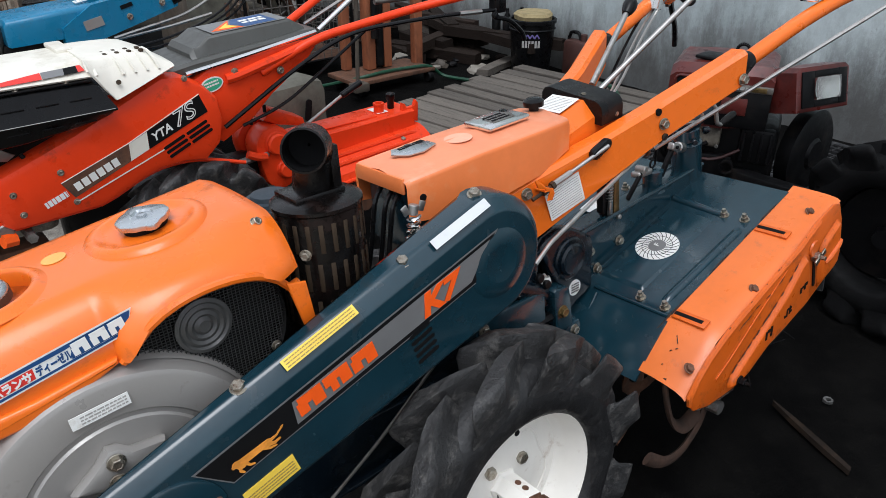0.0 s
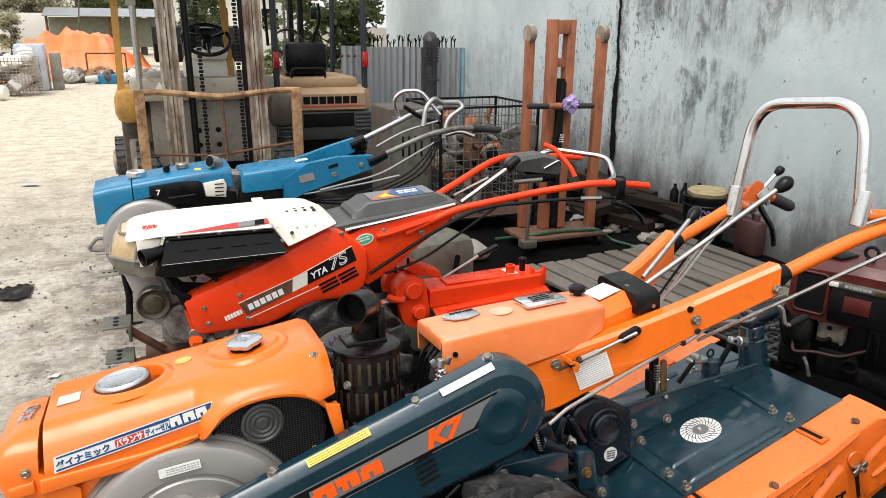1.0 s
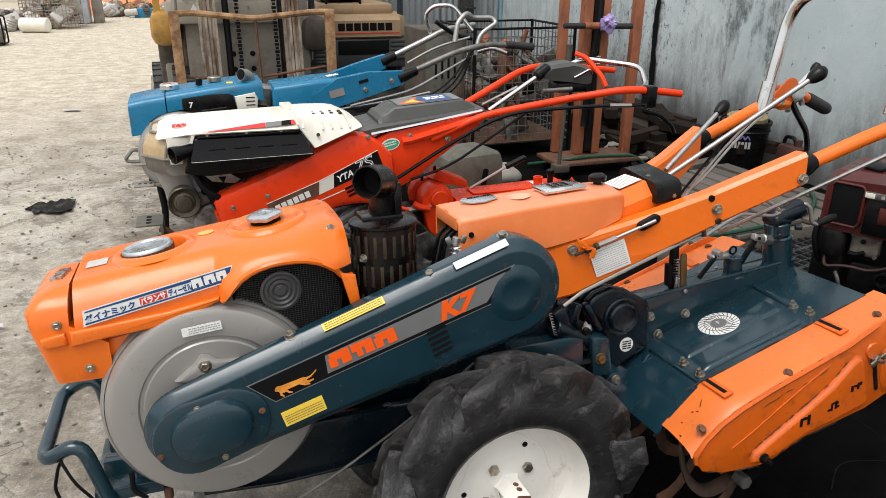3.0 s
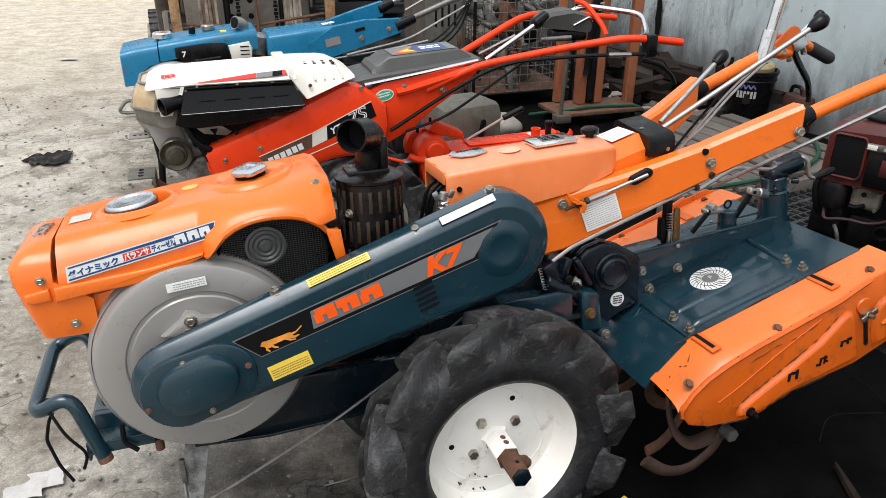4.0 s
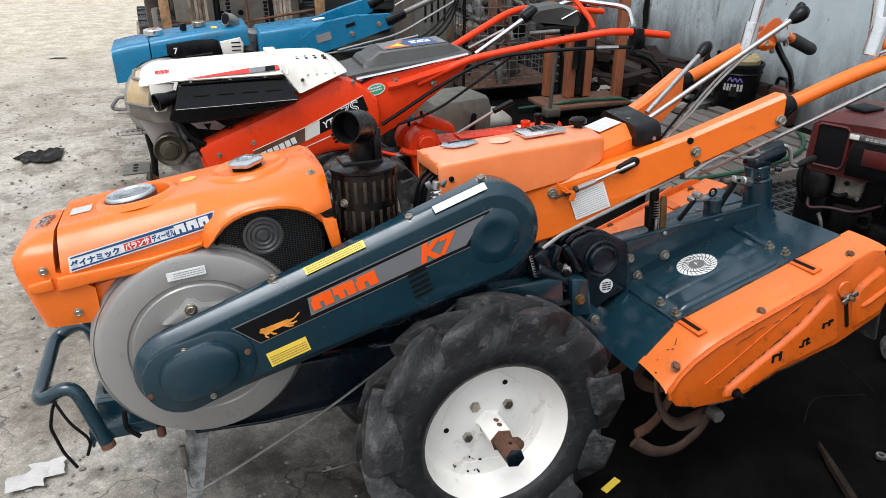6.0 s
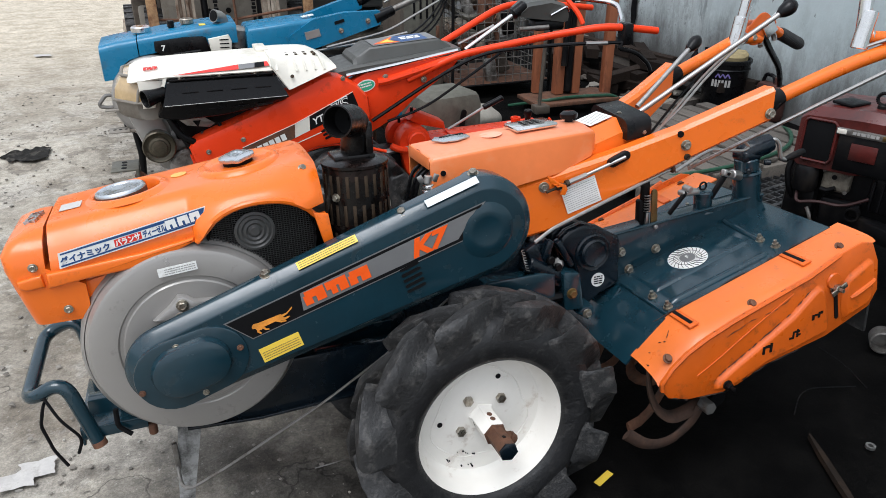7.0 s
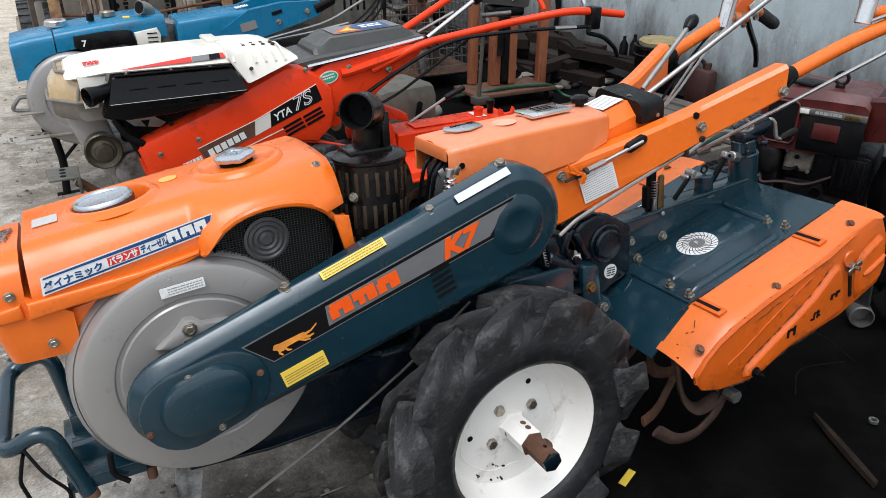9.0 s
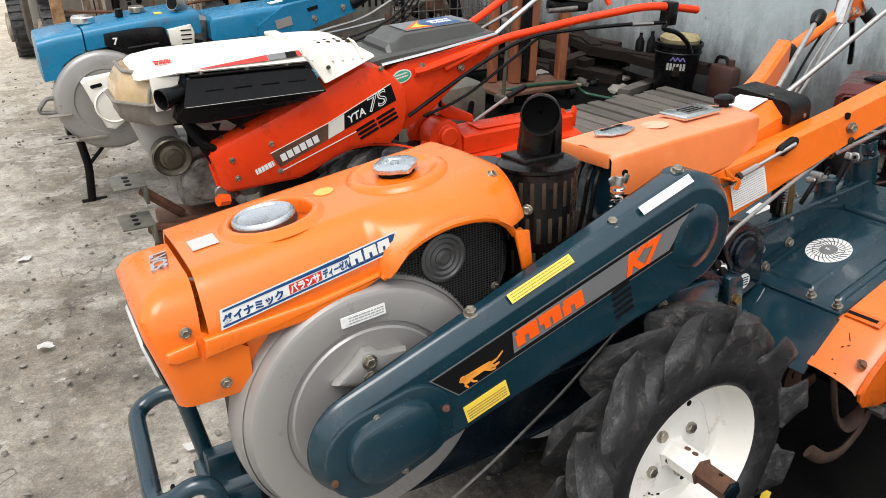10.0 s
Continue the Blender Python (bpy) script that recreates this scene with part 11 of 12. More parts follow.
def make_forklift_tan():
    root, P, off = based("forklift", "tan and black forklift seen from behind with a black seat", "forklift", (1.16, 7.2, 0), "forklifts")
    cw = B()
    loft(cw, [[Vector((x, y, z)) for x, y in ((0.66, ya + 0.10), (0.74, ya), (1.58, ya), (1.66, ya + 0.10), (1.66, 7.3), (0.66, 7.3))] for z, ya in ((0.585, 6.47), (0.60, 6.45), (0.76, 6.46), (0.80, 6.50), (0.815, 6.58))])
    P("counterweight", cw, M_TANPAINT, "dusty tan counterweight", sharp=30)
    for k in range(7):
        x = 0.925 + k * 0.083
        P("mark_block", box(B(), x, x + 0.070, 6.452, 6.456, 0.660, 0.735, 0.0), M_INK, "dark maker's mark block")
    P("red_stripe", box(B(), 0.75, 1.57, 6.447, 6.451, 0.632, 0.642, 0), M_REDDECAL)
    gr = B()
    box(gr, 0.66, 1.66, 6.47, 7.2, 0.28, 0.585, 0.03)
    P("lower_body", gr, M_DARKPANEL, "dark lower body")
    P("air_opening", box(B(), 0.92, 1.46, 6.462, 6.475, 0.42, 0.56, 0.01), M_INK, "black air opening")
    for k in range(5):
        for x0, x1 in ((0.68, 0.89), (1.48, 1.64)):
            P("louvre", box(B(), x0, x1, 6.452, 6.475, 0.37 + k * 0.042, 0.398 + k * 0.042, 0.004), M_DARKPANEL)
    P("under_body", box(B(), 0.74, 1.58, 6.60, 8.0, 0.12, 0.30, 0.03), M_IRON)
    P("engine_hood", box(B(), 0.76, 1.56, 6.62, 7.5, 0.78, 0.92, 0.05), M_TANPAINT, "tan engine hood")
    P("seat", box(B(), 0.82, 1.26, 6.85, 7.25, 0.90, 1.02, 0.04), M_BLACK, "black seat cushion")
    P("seat_back", box(B(), 0.80, 1.26, 6.72, 6.86, 0.94, 1.27, 0.06), M_BLACK, "black seat back")
    P("seat_rail", tube(B(), [(0.85, 6.66, 0.86), (0.86, 6.66, 1.01), (1.20, 6.66, 1.01), (1.21, 6.66, 0.86)], 0.014, bend=0.05, n=8), M_BLACK, "seat guard rail")
    for x in (0.69, 1.62):
        P("guard_post", tube(B(), [(x, 6.60, 0.78), (x, 6.62, 1.80), (x, 6.75, 1.86)], 0.036, bend=0.05, n=6), mat("blue_black_paint", (0.02, 0.025, 0.035), 0.5, var=0.2) if x < 1 else bpy.data.materials["blue_black_paint"], "dark guard post")
        P("guard_post", tube(B(), [(x, 8.05, 0.78), (x, 7.95, 1.86)], 0.032, n=6), bpy.data.materials["blue_black_paint"], "dark guard post")
        P("rear_lamp", box(B(), x - 0.03, x + 0.03, 6.54, 6.58, 1.02, 1.18, 0.008), M_REDLAMP, "red rear lamp")
    gd = bpy.data.materials["blue_black_paint"]
    for yy in (6.70, 7.10, 7.50, 7.92):
        P("guard_bar", box(B(), 0.66, 1.65, yy - 0.025, yy + 0.025, 1.84, 1.89, 0.006), gd)
    for x in (0.69, 1.62):
        P("guard_side", box(B(), x - 0.03, x + 0.03, 6.68, 7.96, 1.835, 1.895, 0.006), gd)
    P("beacon", cyl(B(), (1.17, 6.80, 1.68), (1.17, 6.80, 1.745), 0.024, n=14, bev=0.008), M_ORDECAL, "orange beacon")
    P("mirror", box(B(), 1.10, 1.17, 6.75, 6.79, 1.50, 1.62, 0.015), M_BLACK)
    P("hose_bundle", tube(B(), [(1.19, 6.8, 1.66), (1.21, 6.8, 1.50), (1.17, 7.0, 1.30), (1.14, 7.2, 1.0)], 0.017, bend=0.1, n=8), M_IRON)
    for x in (0.64, 0.76, 1.16, 1.28):
        P("mast_rail", box(B(), x - 0.03, x + 0.03, 8.16, 8.28, 0.1, 3.0, 0.006), M_IRON, "black mast rail")
    P("mast_tie", box(B(), 0.61, 1.31, 8.15, 8.2, 2.25, 2.33, 0.006), M_IRON)
    P("mast_hose", tube(B(), [(0.80, 8.12, 2.9), (0.82, 8.10, 2.2), (0.86, 8.12, 1.2)], 0.018, n=8), M_INK)
    P("side_bar", tube(B(), [(0.3, 8.2, 2.27), (0.3, 8.2, 2.20)], 0.02, n=6), M_IRON)
    P("steering_wheel", tube(B(), [(1.02 + 0.17 * math.cos(2 * math.pi * k / 20), 7.62 + 0.08 * math.sin(2 * math.pi * k / 20), 1.25 + 0.14 * math.sin(2 * math.pi * k / 20)) for k in range(21)], 0.014, bend=0, n=6), M_BLACK)
    for x in (0.72, 1.60):
        fork_wheel(P, x, 6.95, 0.23, 0.15)
        fork_wheel(P, x, 7.95, 0.27, 0.18)


def make_fence():
    root, P, off = based("sheet_fence", "upright corrugated galvanised sheets closing the gap by the wall", "fence", (2.4, 7.45, 0))
    for k, (x0, x1, z1, y) in enumerate(((1.60, 1.86, 1.215, 7.50), (1.80, 2.42, 1.205, 7.45), (2.36, 2.78, 1.20, 7.42), (2.72, 3.13, 1.195, 7.44))):
        bm = B()
        secs = []
        n = int((x1 - x0) / 0.0125)
        for i in range(n + 1):
            x = x0 + (x1 - x0) * i / n
            yy = y + 0.011 * math.sin(2 * math.pi * x / 0.076)
            secs.append([Vector((x, yy, 0.0)), Vector((x, yy + 0.01, 0.6)), Vector((x, yy, z1 + 0.006 * noise.noise((x * 9, k, 0))))])
        loft(bm, secs, closed=False)
        thicken(bm, 0.002)
        P("sheet", bm, M_GALV, "dull corrugated sheet")
    P("edge_post", box(B(), 3.105, 3.14, 7.40, 7.43, 0.0, 1.19, 0.003), mat("pale_blue_paint", (0.16, 0.30, 0.36), 0.6, var=0.2), "pale blue edge post")
    P("back_rail", cyl(B(), (1.6, 7.52, 1.10), (3.1, 7.52, 1.10), 0.02, n=8), M_RUSTY)
    rng = random.Random(11)
    for k in range(22):
        x = 1.95 + k * 0.052 + rng.uniform(-0.01, 0.01)
        h = rng.uniform(0.07, 0.15)
        P("spike", tube(B(), [(x, 7.5, 1.15), (x + rng.uniform(-0.01, 0.01), 7.5, 1.20 + h * 0.6), (x + rng.uniform(-0.03, 0.03), 7.49, 1.20 + h)], 0.008, n=5, bend=0.02), M_DKRUB)
        for s in (-1, 1):
            P("spike_tip", cyl(B(), (x, 7.49, 1.20 + h * 0.5), (x + s * 0.022, 7.485, 1.205 + h), 0.007, 0.002, n=5), M_DKRUB)
    # tyre slung over the fence
    bm = B()
    path = [(2.66, 7.34, 0.55), (2.655, 7.34, 1.10), (2.665, 7.36, 1.26), (2.70, 7.45, 1.315), (2.74, 7.55, 1.26), (2.745, 7.57, 0.9)]
    tube(bm, path, 0.085, bend=0.08, n=10, flat=1.0)
    pts = rounded(path, 0.08, 5)
    for i in range(44):
        s = i / 44 * (len(pts) - 1)
        a = pts[int(s)].lerp(pts[min(int(s) + 1, len(pts) - 1)], s - int(s))
        for d in (-0.066, -0.033, 0.0, 0.033, 0.066):
            box(bm, a.x + d - 0.013 + (0.008 if i % 2 else -0.008), a.x + d + 0.013 + (0.008 if i % 2 else -0.008), a.y - 0.112 + abs(d) * 0.6, a.y - 0.060, a.z - 0.010, a.z + 0.010, 0.003)
    ob = part("motorcycle_tyre", bm, M_RUBBER)
    tagged(ob, "worn knobbly motorcycle tyre slung over the sheets", "tyre")
    # timber stack behind
    for k in range(9):
        b2 = box(B(), 1.55 + 0.05 * k, 1.70 + 0.05 * k, 7.7, 9.4, 0.6 + 0.06 * (k % 5), 0.64 + 0.06 * (k % 5), 0.004, pose(2, 8.5, 0, 0, 0, -12 + k * 3) @ pose(-2, -8.5, 0))
        tagged(part("stacked_board", b2, M_WOOD), "grey board stacked behind the fence", "board", "boards behind the fence")
    tagged(part("board_trestle", box(B(), 1.45, 2.2, 8.0, 9.0, 0.0, 0.60, 0.02), M_FKGREY), "grey block under the boards", "block")


def leaf_cloud(bm, c, r, count, size, rng, squash=(1, 1, 1)):
    """Many small pointed leaves scattered through a clump."""
    for _ in range(count):
        d = Vector((rng.gauss(0, 1), rng.gauss(0, 1), rng.gauss(0, 1)))
        d = d.normalized() * r * rng.random() ** 0.45
        p = Vector(c) + Vector((d.x * squash[0], d.y * squash[1], d.z * squash[2]))
        u = Vector((rng.uniform(-1, 1), rng.uniform(-1, 1), rng.uniform(-0.9, 0.3))).normalized()
        w = u.cross(Vector((rng.uniform(-1, 1), rng.uniform(-1, 1), 1))).normalized()
        s = size * rng.uniform(0.6, 1.4)
        n = u.cross(w) * s * 0.12
        bm.faces.new([bm.verts.new(q) for q in (p, p + u * s * 0.5 + w * s * 0.28 + n, p + u * s, p + u * s * 0.5 - w * s * 0.28 + n)])


def make_tree(x, y, h, spread, clumps, leaves, size, material, seed, low=0.3, label="leafy green tree", trunk=0.12, lean=0.0):
    rng = random.Random(seed)
    root = thing("tree", label, "tree", Matrix.Translation((x, y, 0)), "trees round the yard")
    bm = B()
    top = Vector((lean, 0, h * 0.7))
    tube(bm, [(0, 0, -0.05), (lean * 0.3 + rng.uniform(-0.1, 0.1), 0, h * 0.3), top], [trunk, trunk * 0.8, trunk * 0.6, trunk * 0.45, trunk * 0.35, trunk * 0.3], bend=h * 0.15, n=10)
    cr = B()
    for k in range(clumps):
        a, f = rng.uniform(0, 2 * math.pi), rng.random()
        z = h * (low + (1 - low) * f)
        rr = spread * (0.95 - 0.55 * abs(f - 0.45) * 1.6) * rng.uniform(0.35, 1.0)
        c = Vector((lean * f + rr * math.cos(a), rr * math.sin(a), z))
        b0 = Vector((lean * f * 0.7, 0, max(h * 0.15, z - rr * 0.6)))
        tube(bm, [b0, b0.lerp(c, 0.5) + Vector((0, 0, -0.05 * h * 0.3)), c], [trunk * 0.25, trunk * 0.15, trunk * 0.08], n=5, bend=0.1)
        leaf_cloud(cr, c, spread * rng.uniform(0.22, 0.40), leaves, size, rng, (1, 1, 0.75))
    part("trunk", bm, M_BARK, root, "grey-brown trunk and limbs")
    part("crown", cr, material, root, "uneven leafy crown", sharp=180)
    return root


def make_far():
    # leafy tree in the corner behind the fence
    make_tree(1.98, 9.2, 3.3, 0.70, 60, 95, 0.11, M_LEAF, 3, 0.22, "broad-leaved green tree in the corner by the wall", 0.06)
    make_tree(1.55, 10.8, 2.6, 0.55, 12, 60, 0.11, M_LEAF, 9, 0.25, "broad-leaved green tree behind the forklifts", 0.06)
    # dusty tall trees beyond the yard, leaf tone raised for haze and sunlight
    for k, (x, y, h, s) in enumerate(((-7.6, 29.5, 7.6, 2.6), (-5.6, 30.5, 8.2, 2.4), (-4.3, 31.0, 6.8, 1.5))):
        make_tree(x, y, h, s, 60, 240, 0.15, M_LEAF2, 20 + k, 0.16, "tall dusty grey-green tree paled for haze, hung with creeper", 0.22)
    for k, (x, y, h, s) in enumerate(((-2.4, 36, 4.6, 1.5), (-0.4, 38, 3.4, 1.3), (2.2, 37, 3.0, 1.3), (-9.5, 34, 8.5, 2.8))):
        make_tree(x, y, h, s, 40, 190, 0.17, M_LEAF, 40 + k, 0.2, "green tree beyond the yard", 0.16)
    make_tree(-2.4, 24.8, 4.6, 0.75, 9, 90, 0.13, M_LEAF2, 61, 0.80, "young tree with a bare pale trunk", 0.05, 0.4)
    make_tree(-4.35, 26.4, 1.7, 0.6, 14, 120, 0.10, M_LEAF2, 66, 0.3, "low leafy bush by the white wall", 0.05)
    # houses behind
    pale = mat("pale_wall_paint", (0.70, 0.68, 0.62), 0.8, var=0.08, scale=0.6, bump=0.05)
    yel = mat("pale_yellow_paint", (0.68, 0.62, 0.38), 0.8, var=0.05, scale=0.6, bump=0.05)
    roof = mat("faded_red_roof", (0.42, 0.14, 0.135), 0.6, var=0.12, scale=0.7, bump=0.2, bscale=6)
    root, P, off = based("house", "yellow house with a faded red roof beyond the trees", "house", (-1, 66, 0))
    P("wall", box(B(), -13.5, 4.2, 62, 74, 0.0, 7.0, 0.02), yel, "pale yellow wall")
    bm = B()
    e = [bm.verts.new(p) for p in ((-14.5, 61, 7.0), (4.8, 61, 7.0), (4.8, 75, 7.0), (-14.5, 75, 7.0), (-10, 68, 10.2), (-2.2, 68, 10.2), (-14.5, 61, 6.8), (4.8, 61, 6.8), (4.8, 75, 6.8), (-14.5, 75, 6.8))]
    for f in ((0, 1, 5, 4), (1, 2, 5), (2, 3, 4, 5), (3, 0, 4), (0, 6, 7, 1), (1, 7, 8, 2), (2, 8, 9, 3), (3, 9, 6, 0), (6, 9, 8, 7)):
        bm.faces.new([e[i] for i in f])
    P("roof", bm, roof, "faded red roof")
    for k in range(5):
        x = -12.4 + k * 3.4
        w = P("window", box(B(), x, x + 1.6, 61.9, 62.0, 3.6, 5.4, 0.02), M_INK, "dark window")
        P("window_frame", box(B(), x - 0.08, x + 1.68, 61.93, 62.02, 3.5, 3.6, 0.01), pale, "", w)
    root, P, off = based("house", "long whitewashed house behind the trees", "house", (2, 50, 0))
    P("wall", box(B(), -7, 9, 46, 52, 0.0, 3.4, 0.02), pale, "whitewashed wall")
    P("roof", box(B(), -7.4, 9.4, 45.6, 52.4, 3.4, 3.6, 0.02), M_GALV, "grey sheet roof")
    for k in range(5):
        P("window", box(B(), -5.5 + k * 3, -4.5 + k * 3, 45.96, 46.02, 1.2, 2.4, 0.02), M_INK, "dark window")
    ob = part("wall_north", box(B(), -9.5, -2.4, 27.6, 27.85, 0.0, 1.75, 0.02), pale)
    tagged(ob, "low whitewashed boundary wall stained with damp", "wall", kind="structure")
    ob = part("wall_west", box(B(), -9.6, -9.3, -6, 27.7, 0.0, 1.9, 0.02), pale)
    tagged(ob, "whitewashed boundary wall along the yard", "wall", kind="structure")
    root, P, off = based("shelter", "low shelter with a sagging grey sheet roof", "shelter", (-1.5, 26, 0))
    bm = B()
    loft(bm, [[Vector((x, y, z)) for y, z in ((25.2, 1.66), (26.4, 1.92), (27.2, 1.80))] for x in (-3.3, -2.0, -0.6, 0.6)], closed=False)
    thicken(bm, 0.02)
    P("roof", bm, M_GALV, "grey sheet roof")
    for x in (-3.2, -1.4, 0.5):
        P("post", cyl(B(), (x, 25.4, 0), (x, 25.4, 1.66), 0.04, n=8), M_RUSTY)
    P("side_cloth", box(B(), -3.2, 0.5, 25.9, 25.93, 0.7, 1.62, 0.01), mat("dull_green_net", (0.20, 0.22, 0.16), 0.9, var=0.2), "dull green net")
    # tarpaulin over a heap
    bm = B()
    secs = []
    for i in range(61):
        x = -3.65 + i * 3.5 / 60
        u = i / 60
        hgt = 1.38 * (math.sin(math.pi * min(1, 0.06 + u * 1.10)) ** 0.40 if u < 0.82 else (1 - u) / 0.18 * 0.70) * (0.86 + 0.20 * noise.noise((x * 1.3, 0, 3)) + 0.14 * noise.noise((x * 4, 0, 8)))
        sec = []
        for j in range(16):
            v = j / 15
            y = 20.2 + v * 3.0 + 0.25 * noise.noise((x * 2, v * 3, 5))
            fold = 0.34 * abs(noise.noise((x * 1.5 + v * 2.6, v * 1.6 - x * 0.8, 4))) + 0.16 * abs(noise.noise((x * 4 - v * 3, v * 4 + x, 9)))
            z = max(0.01, hgt * min(1.0, (v * 2.6) ** 0.8) * (1.12 - fold) + 0.05 * noise.noise((x * 5, v * 4, 1)) * min(1, v * 4)) if v < 0.8 else max(0.01, hgt * (1 - v) * 4)
            sec.append(Vector((x, y, z)))
        secs.append(sec)
    loft(bm, secs, closed=False)
    ob = part("tarpaulin", bm, M_TARP, sharp=28)
    tagged(ob, "creased orange tarpaulin thrown over a heap", "tarpaulin")
    # scrap along the far edge: caged motors, bundles, crates
    rng = random.Random(31)
    root, P, off = based("wire_cage", "rusty wire cage piled with old motors", "wire cage", (-3.1, 16.3, 0))
    b2 = B()
    for i in range(17):
        x = -3.62 + i * 1.02 / 16
        cyl(b2, (x, 15.9, 0.05), (x, 15.9, 0.76), 0.006, n=4)
        cyl(b2, (x, 16.8, 0.05), (x, 16.8, 0.76), 0.006, n=4)
    for i in range(12):
        z = 0.05 + i * 0.71 / 11
        cyl(b2, (-3.62, 15.9, z), (-2.60, 15.9, z), 0.006, n=4)
        cyl(b2, (-3.62, 16.8, z), (-2.60, 16.8, z), 0.006, n=4)
        cyl(b2, (-2.60, 15.9, z), (-2.60, 16.8, z), 0.006, n=4)
        cyl(b2, (-3.62, 15.9, z), (-3.62, 16.8, z), 0.006, n=4)
    P("mesh_panel", b2, M_FKRUST, "rusty wire mesh")
    dusty = mat("dusty_aluminium", (0.40, 0.38, 0.34), 0.55, metal=0.3, var=0.3, scale=9, bump=0.3, dirt=(0.16, 0.12, 0.09), dirt_amt=0.4, dirt_scale=9)
    mats = [dusty, M_FKGREY, M_FKORUST, M_FKDARK, dusty, M_FKRUST, M_WHITE, M_LITTER, M_LIFT]
    for k in range(110):
        if k < 26:
            c = Vector((rng.uniform(-3.5, -2.7), rng.uniform(16.0, 16.7), 0.12 + 0.72 * k / 26))
        elif k >= 70:
            c = Vector((rng.uniform(-4.3, -3.7), rng.uniform(15.6, 17.5), rng.uniform(0.1, 0.5))) if k % 2 else Vector((rng.uniform(-2.3, 0.1), rng.uniform(18.9, 20.2), 0.12))
        elif k < 48:
            c = Vector((rng.uniform(-5.6, -3.7), rng.uniform(15.0, 17.5), rng.uniform(0.1, 0.55)))
        else:
            c = Vector((rng.uniform(-2.5, -0.3), rng.uniform(19.3, 20.3), rng.uniform(0.1, 0.26)))
        s = rng.uniform(0.09, 0.17)
        b2 = B()
        if k % 3 == 0:
            lathe(b2, [(s * 0.3, -s), (s * 0.9, -s * 0.9)] + [(s * (1.0 if q_ % 2 else 0.9), s * (-0.8 + 0.2 * q_)) for q_ in range(9)] + [(s * 0.8, s), (s * 0.35, s * 1.05), (s * 0.3, s * 1.4), (s * 0.1, s * 1.4)], (0, 0, 0), (0, 0, 1), 18)
        elif k % 3 == 1:
            box(b2, -s * 1.3, s * 1.3, -s, s, -s * 0.7, s * 0.7, s * 0.15)
            cyl(b2, (0, 0, 0), (0, 0, s * 1.2), s * 0.45, n=10)
        else:
            cyl(b2, (-s * 1.4, 0, 0), (s * 1.4, 0, 0), s * 0.75, n=16, bev=s * 0.15)
            box(b2, -s * 0.6, s * 0.6, -s, s, -s * 0.9, -s * 0.6, 0.01)
        b2.transform(Matrix.Translation(c) @ Euler((rng.uniform(-0.6, 0.6), rng.uniform(-0.6, 0.6), rng.uniform(0, 3))).to_matrix().to_4x4())
        low_ = min(v.co.z for v in b2.verts)
        if low_ < 0:
            for v in b2.verts:
                v.co.z -= low_
        elif k >= 26:
            for v in b2.verts:
                v.co.z -= low_
        tagged(part("old_motor", b2, mats[rng.randrange(9)]), "old dusty motor in the far scrap heap", "motor", "scrap across the yard")
    root, P, off = based("generator", "old generator with a blue tank in a tube frame", "generator", (-3.62, 12.9, 0), "scrap across the yard")
    for y in (12.75, 13.05):
        P("frame_tube", tube(B(), [(-3.92, y, 0.02), (-3.92, y, 0.46), (-3.36, y, 0.46), (-3.36, y, 0.02), (-3.92, y, 0.02)], 0.014, bend=0.05, n=8), M_IRON, "black tube frame")
    for x in (-3.90, -3.38):
        P("cross_tube", cyl(B(), (x, 12.75, 0.025), (x, 13.05, 0.025), 0.014, n=8), M_IRON)
    P("fuel_tank", box(B(), -3.86, -3.42, 12.78, 13.02, 0.34, 0.47, 0.03), M_BLUE, "blue fuel tank")
    P("alternator", lathe(B(), [(0.04, 0), (0.115, 0.01), (0.12, 0.03), (0.12, 0.16), (0.10, 0.19), (0.03, 0.20)], (-3.54, 12.9, 0.165), (-3.40, 12.75, 0.165), 20), M_FKGREY, "grey alternator")
    P("engine", box(B(), -3.86, -3.62, 12.80, 13.0, 0.05, 0.32, 0.03), M_FKRUST, "rusty small engine")
    wr = B()
    box(wr, -3.10, -2.52, 17.2, 17.8, 0.0, 1.0, 0.05)
    tagged(part("wrapped_crate", wr, mat("clear_film_wrap", (0.45, 0.47, 0.52), 0.3, var=0.2, scale=4, bump=0.3, bscale=9)), "tall crate wrapped in grey film", "crate")
    tagged(part("wooden_crate", box(B(), -2.46, -2.26, 17.4, 17.8, 0, 0.80, 0.02), M_FKGREY), "grey crate by the scrap", "crate")
    tagged(part("blue_crate", box(B(), -1.70, -1.20, 19.0, 19.3, 0.0, 0.22, 0.02), M_BLUE), "small blue crate on the ground", "crate")
    fr = B()
    for a, b_ in (((-1.85, 19.5, 0), (-1.85, 19.5, 0.72)), ((-0.95, 19.5, 0), (-0.95, 19.5, 0.72)), ((-1.85, 19.5, 0.72), (-0.95, 19.5, 0.72))):
        cyl(fr, a, b_, 0.02, n=6)
    tagged(part("clothes_rack", fr, M_RUSTY), "thin rusty steel rack", "rack")
    rl = B()
    cyl(rl, (-3.55, 15.35, 0.14), (-3.05, 15.2, 0.14), 0.14, n=20, bev=0.02)
    tagged(part("white_roll", rl, M_CREAM), "fat off-white roll on the ground", "roll")
    bm = B()
    loft(bm, [[Vector((x, y, z)) for y, z in ((21.5, 0.4), (21.4, 0.9), (21.8, 1.35), (23.4, 1.40), (23.9, 1.0), (24.0, 0.4))] for x in (-0.2, 0.1, 1.9, 2.2)])
    for x in (0.25, 1.8):
        for y in (21.9, 23.4):
            cyl(bm, (x - 0.1, y, 0.32), (x + 0.1, y, 0.32), 0.32, n=20)
    tagged(part("dark_van", bm, M_INK), "dark parked car half hidden behind the forklift", "car")


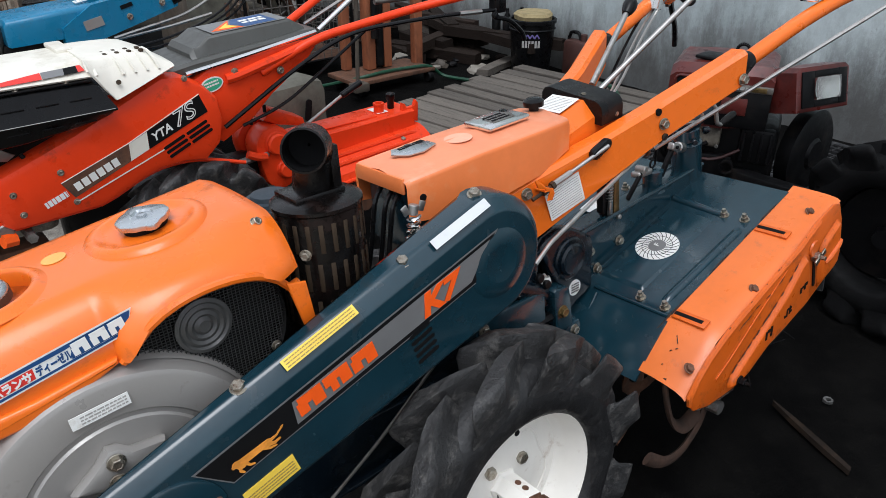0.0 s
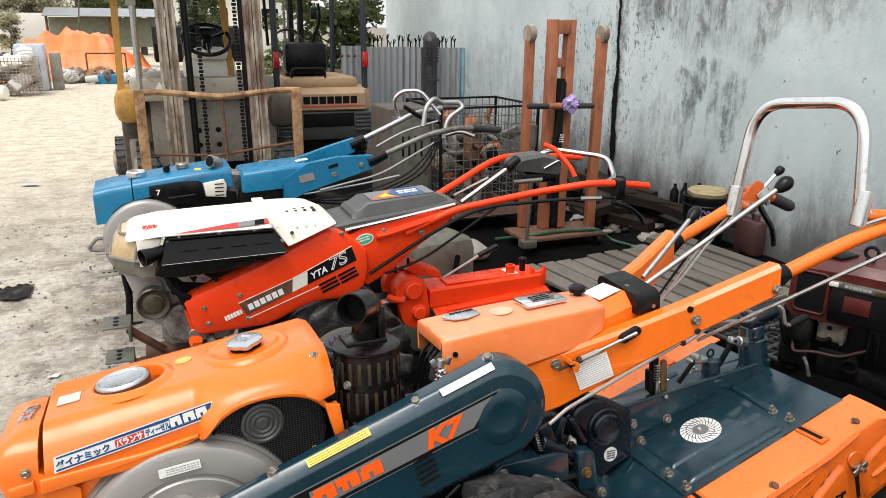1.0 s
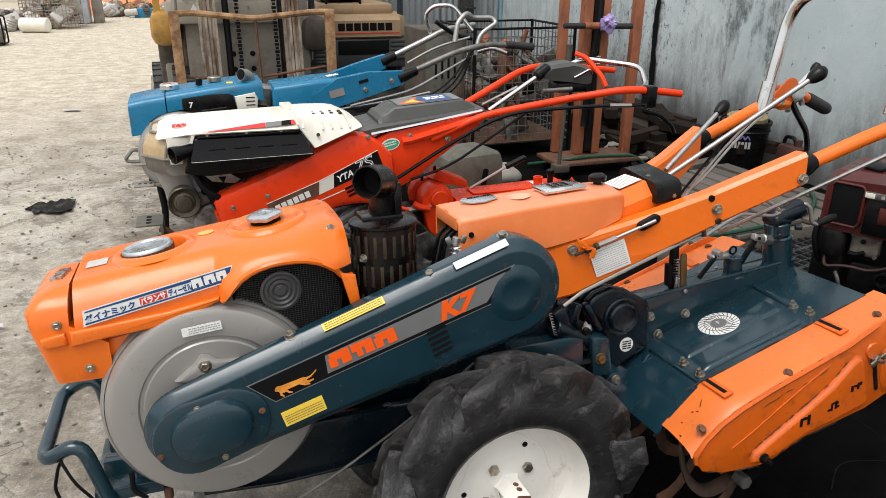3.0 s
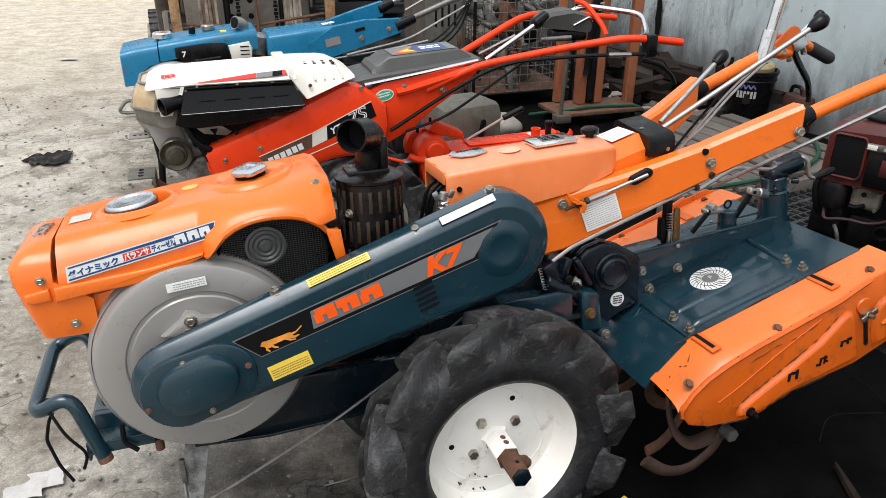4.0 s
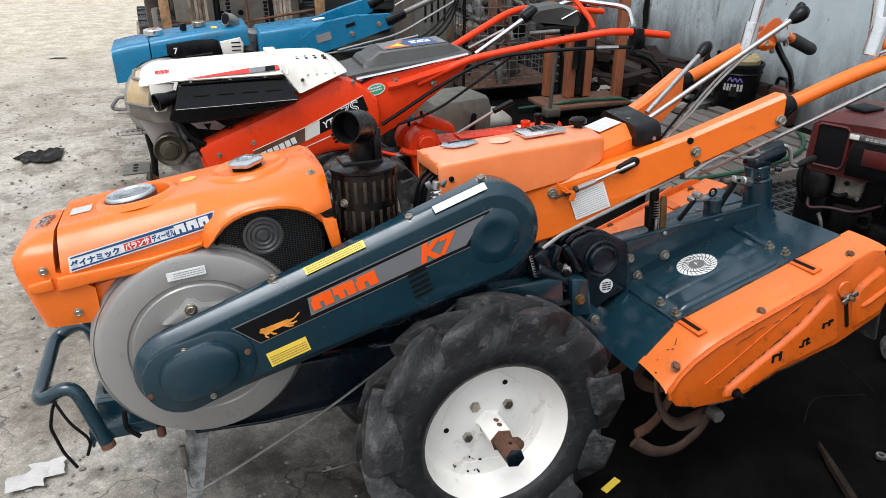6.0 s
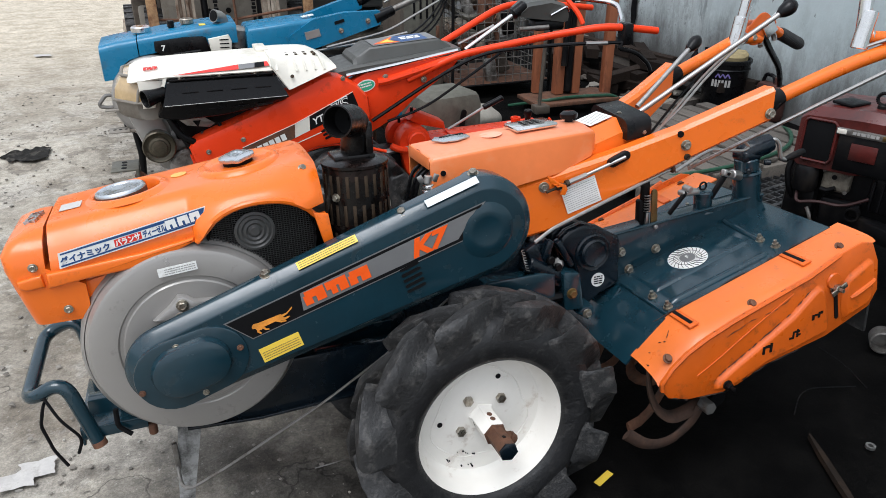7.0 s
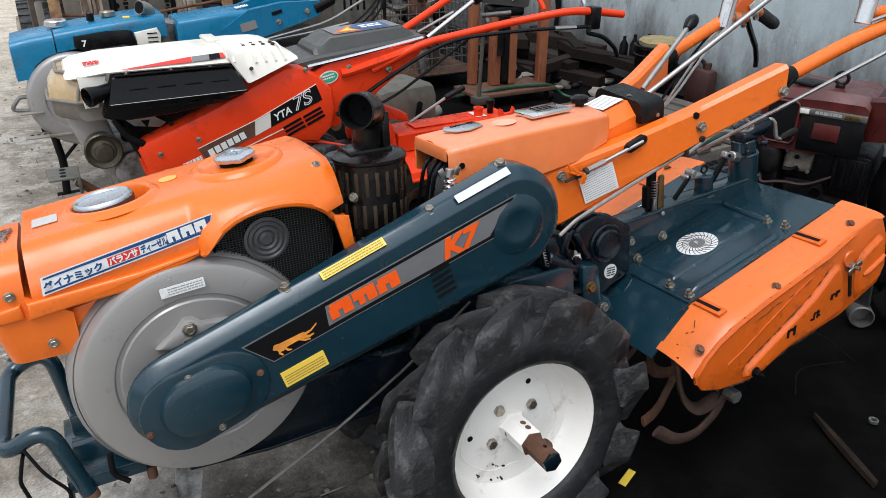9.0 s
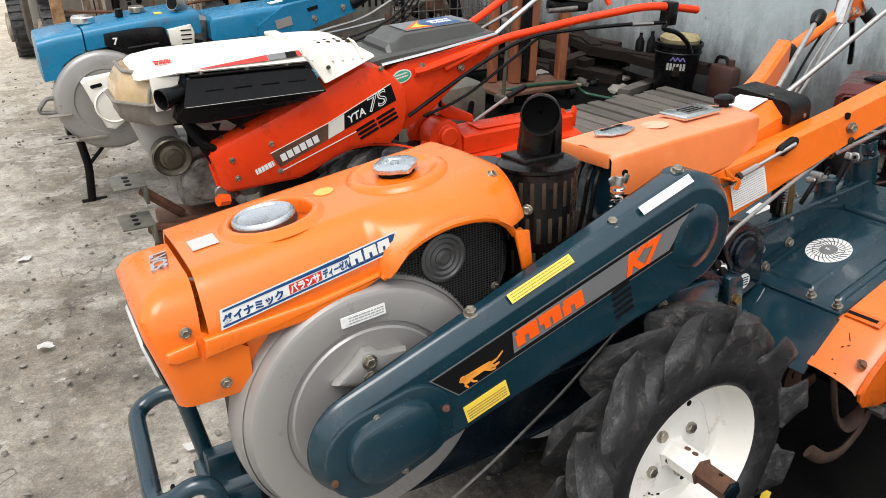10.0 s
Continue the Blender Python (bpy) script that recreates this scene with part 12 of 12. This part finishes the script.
make_forklift()
make_forklift_tan()
make_fence()
make_far()
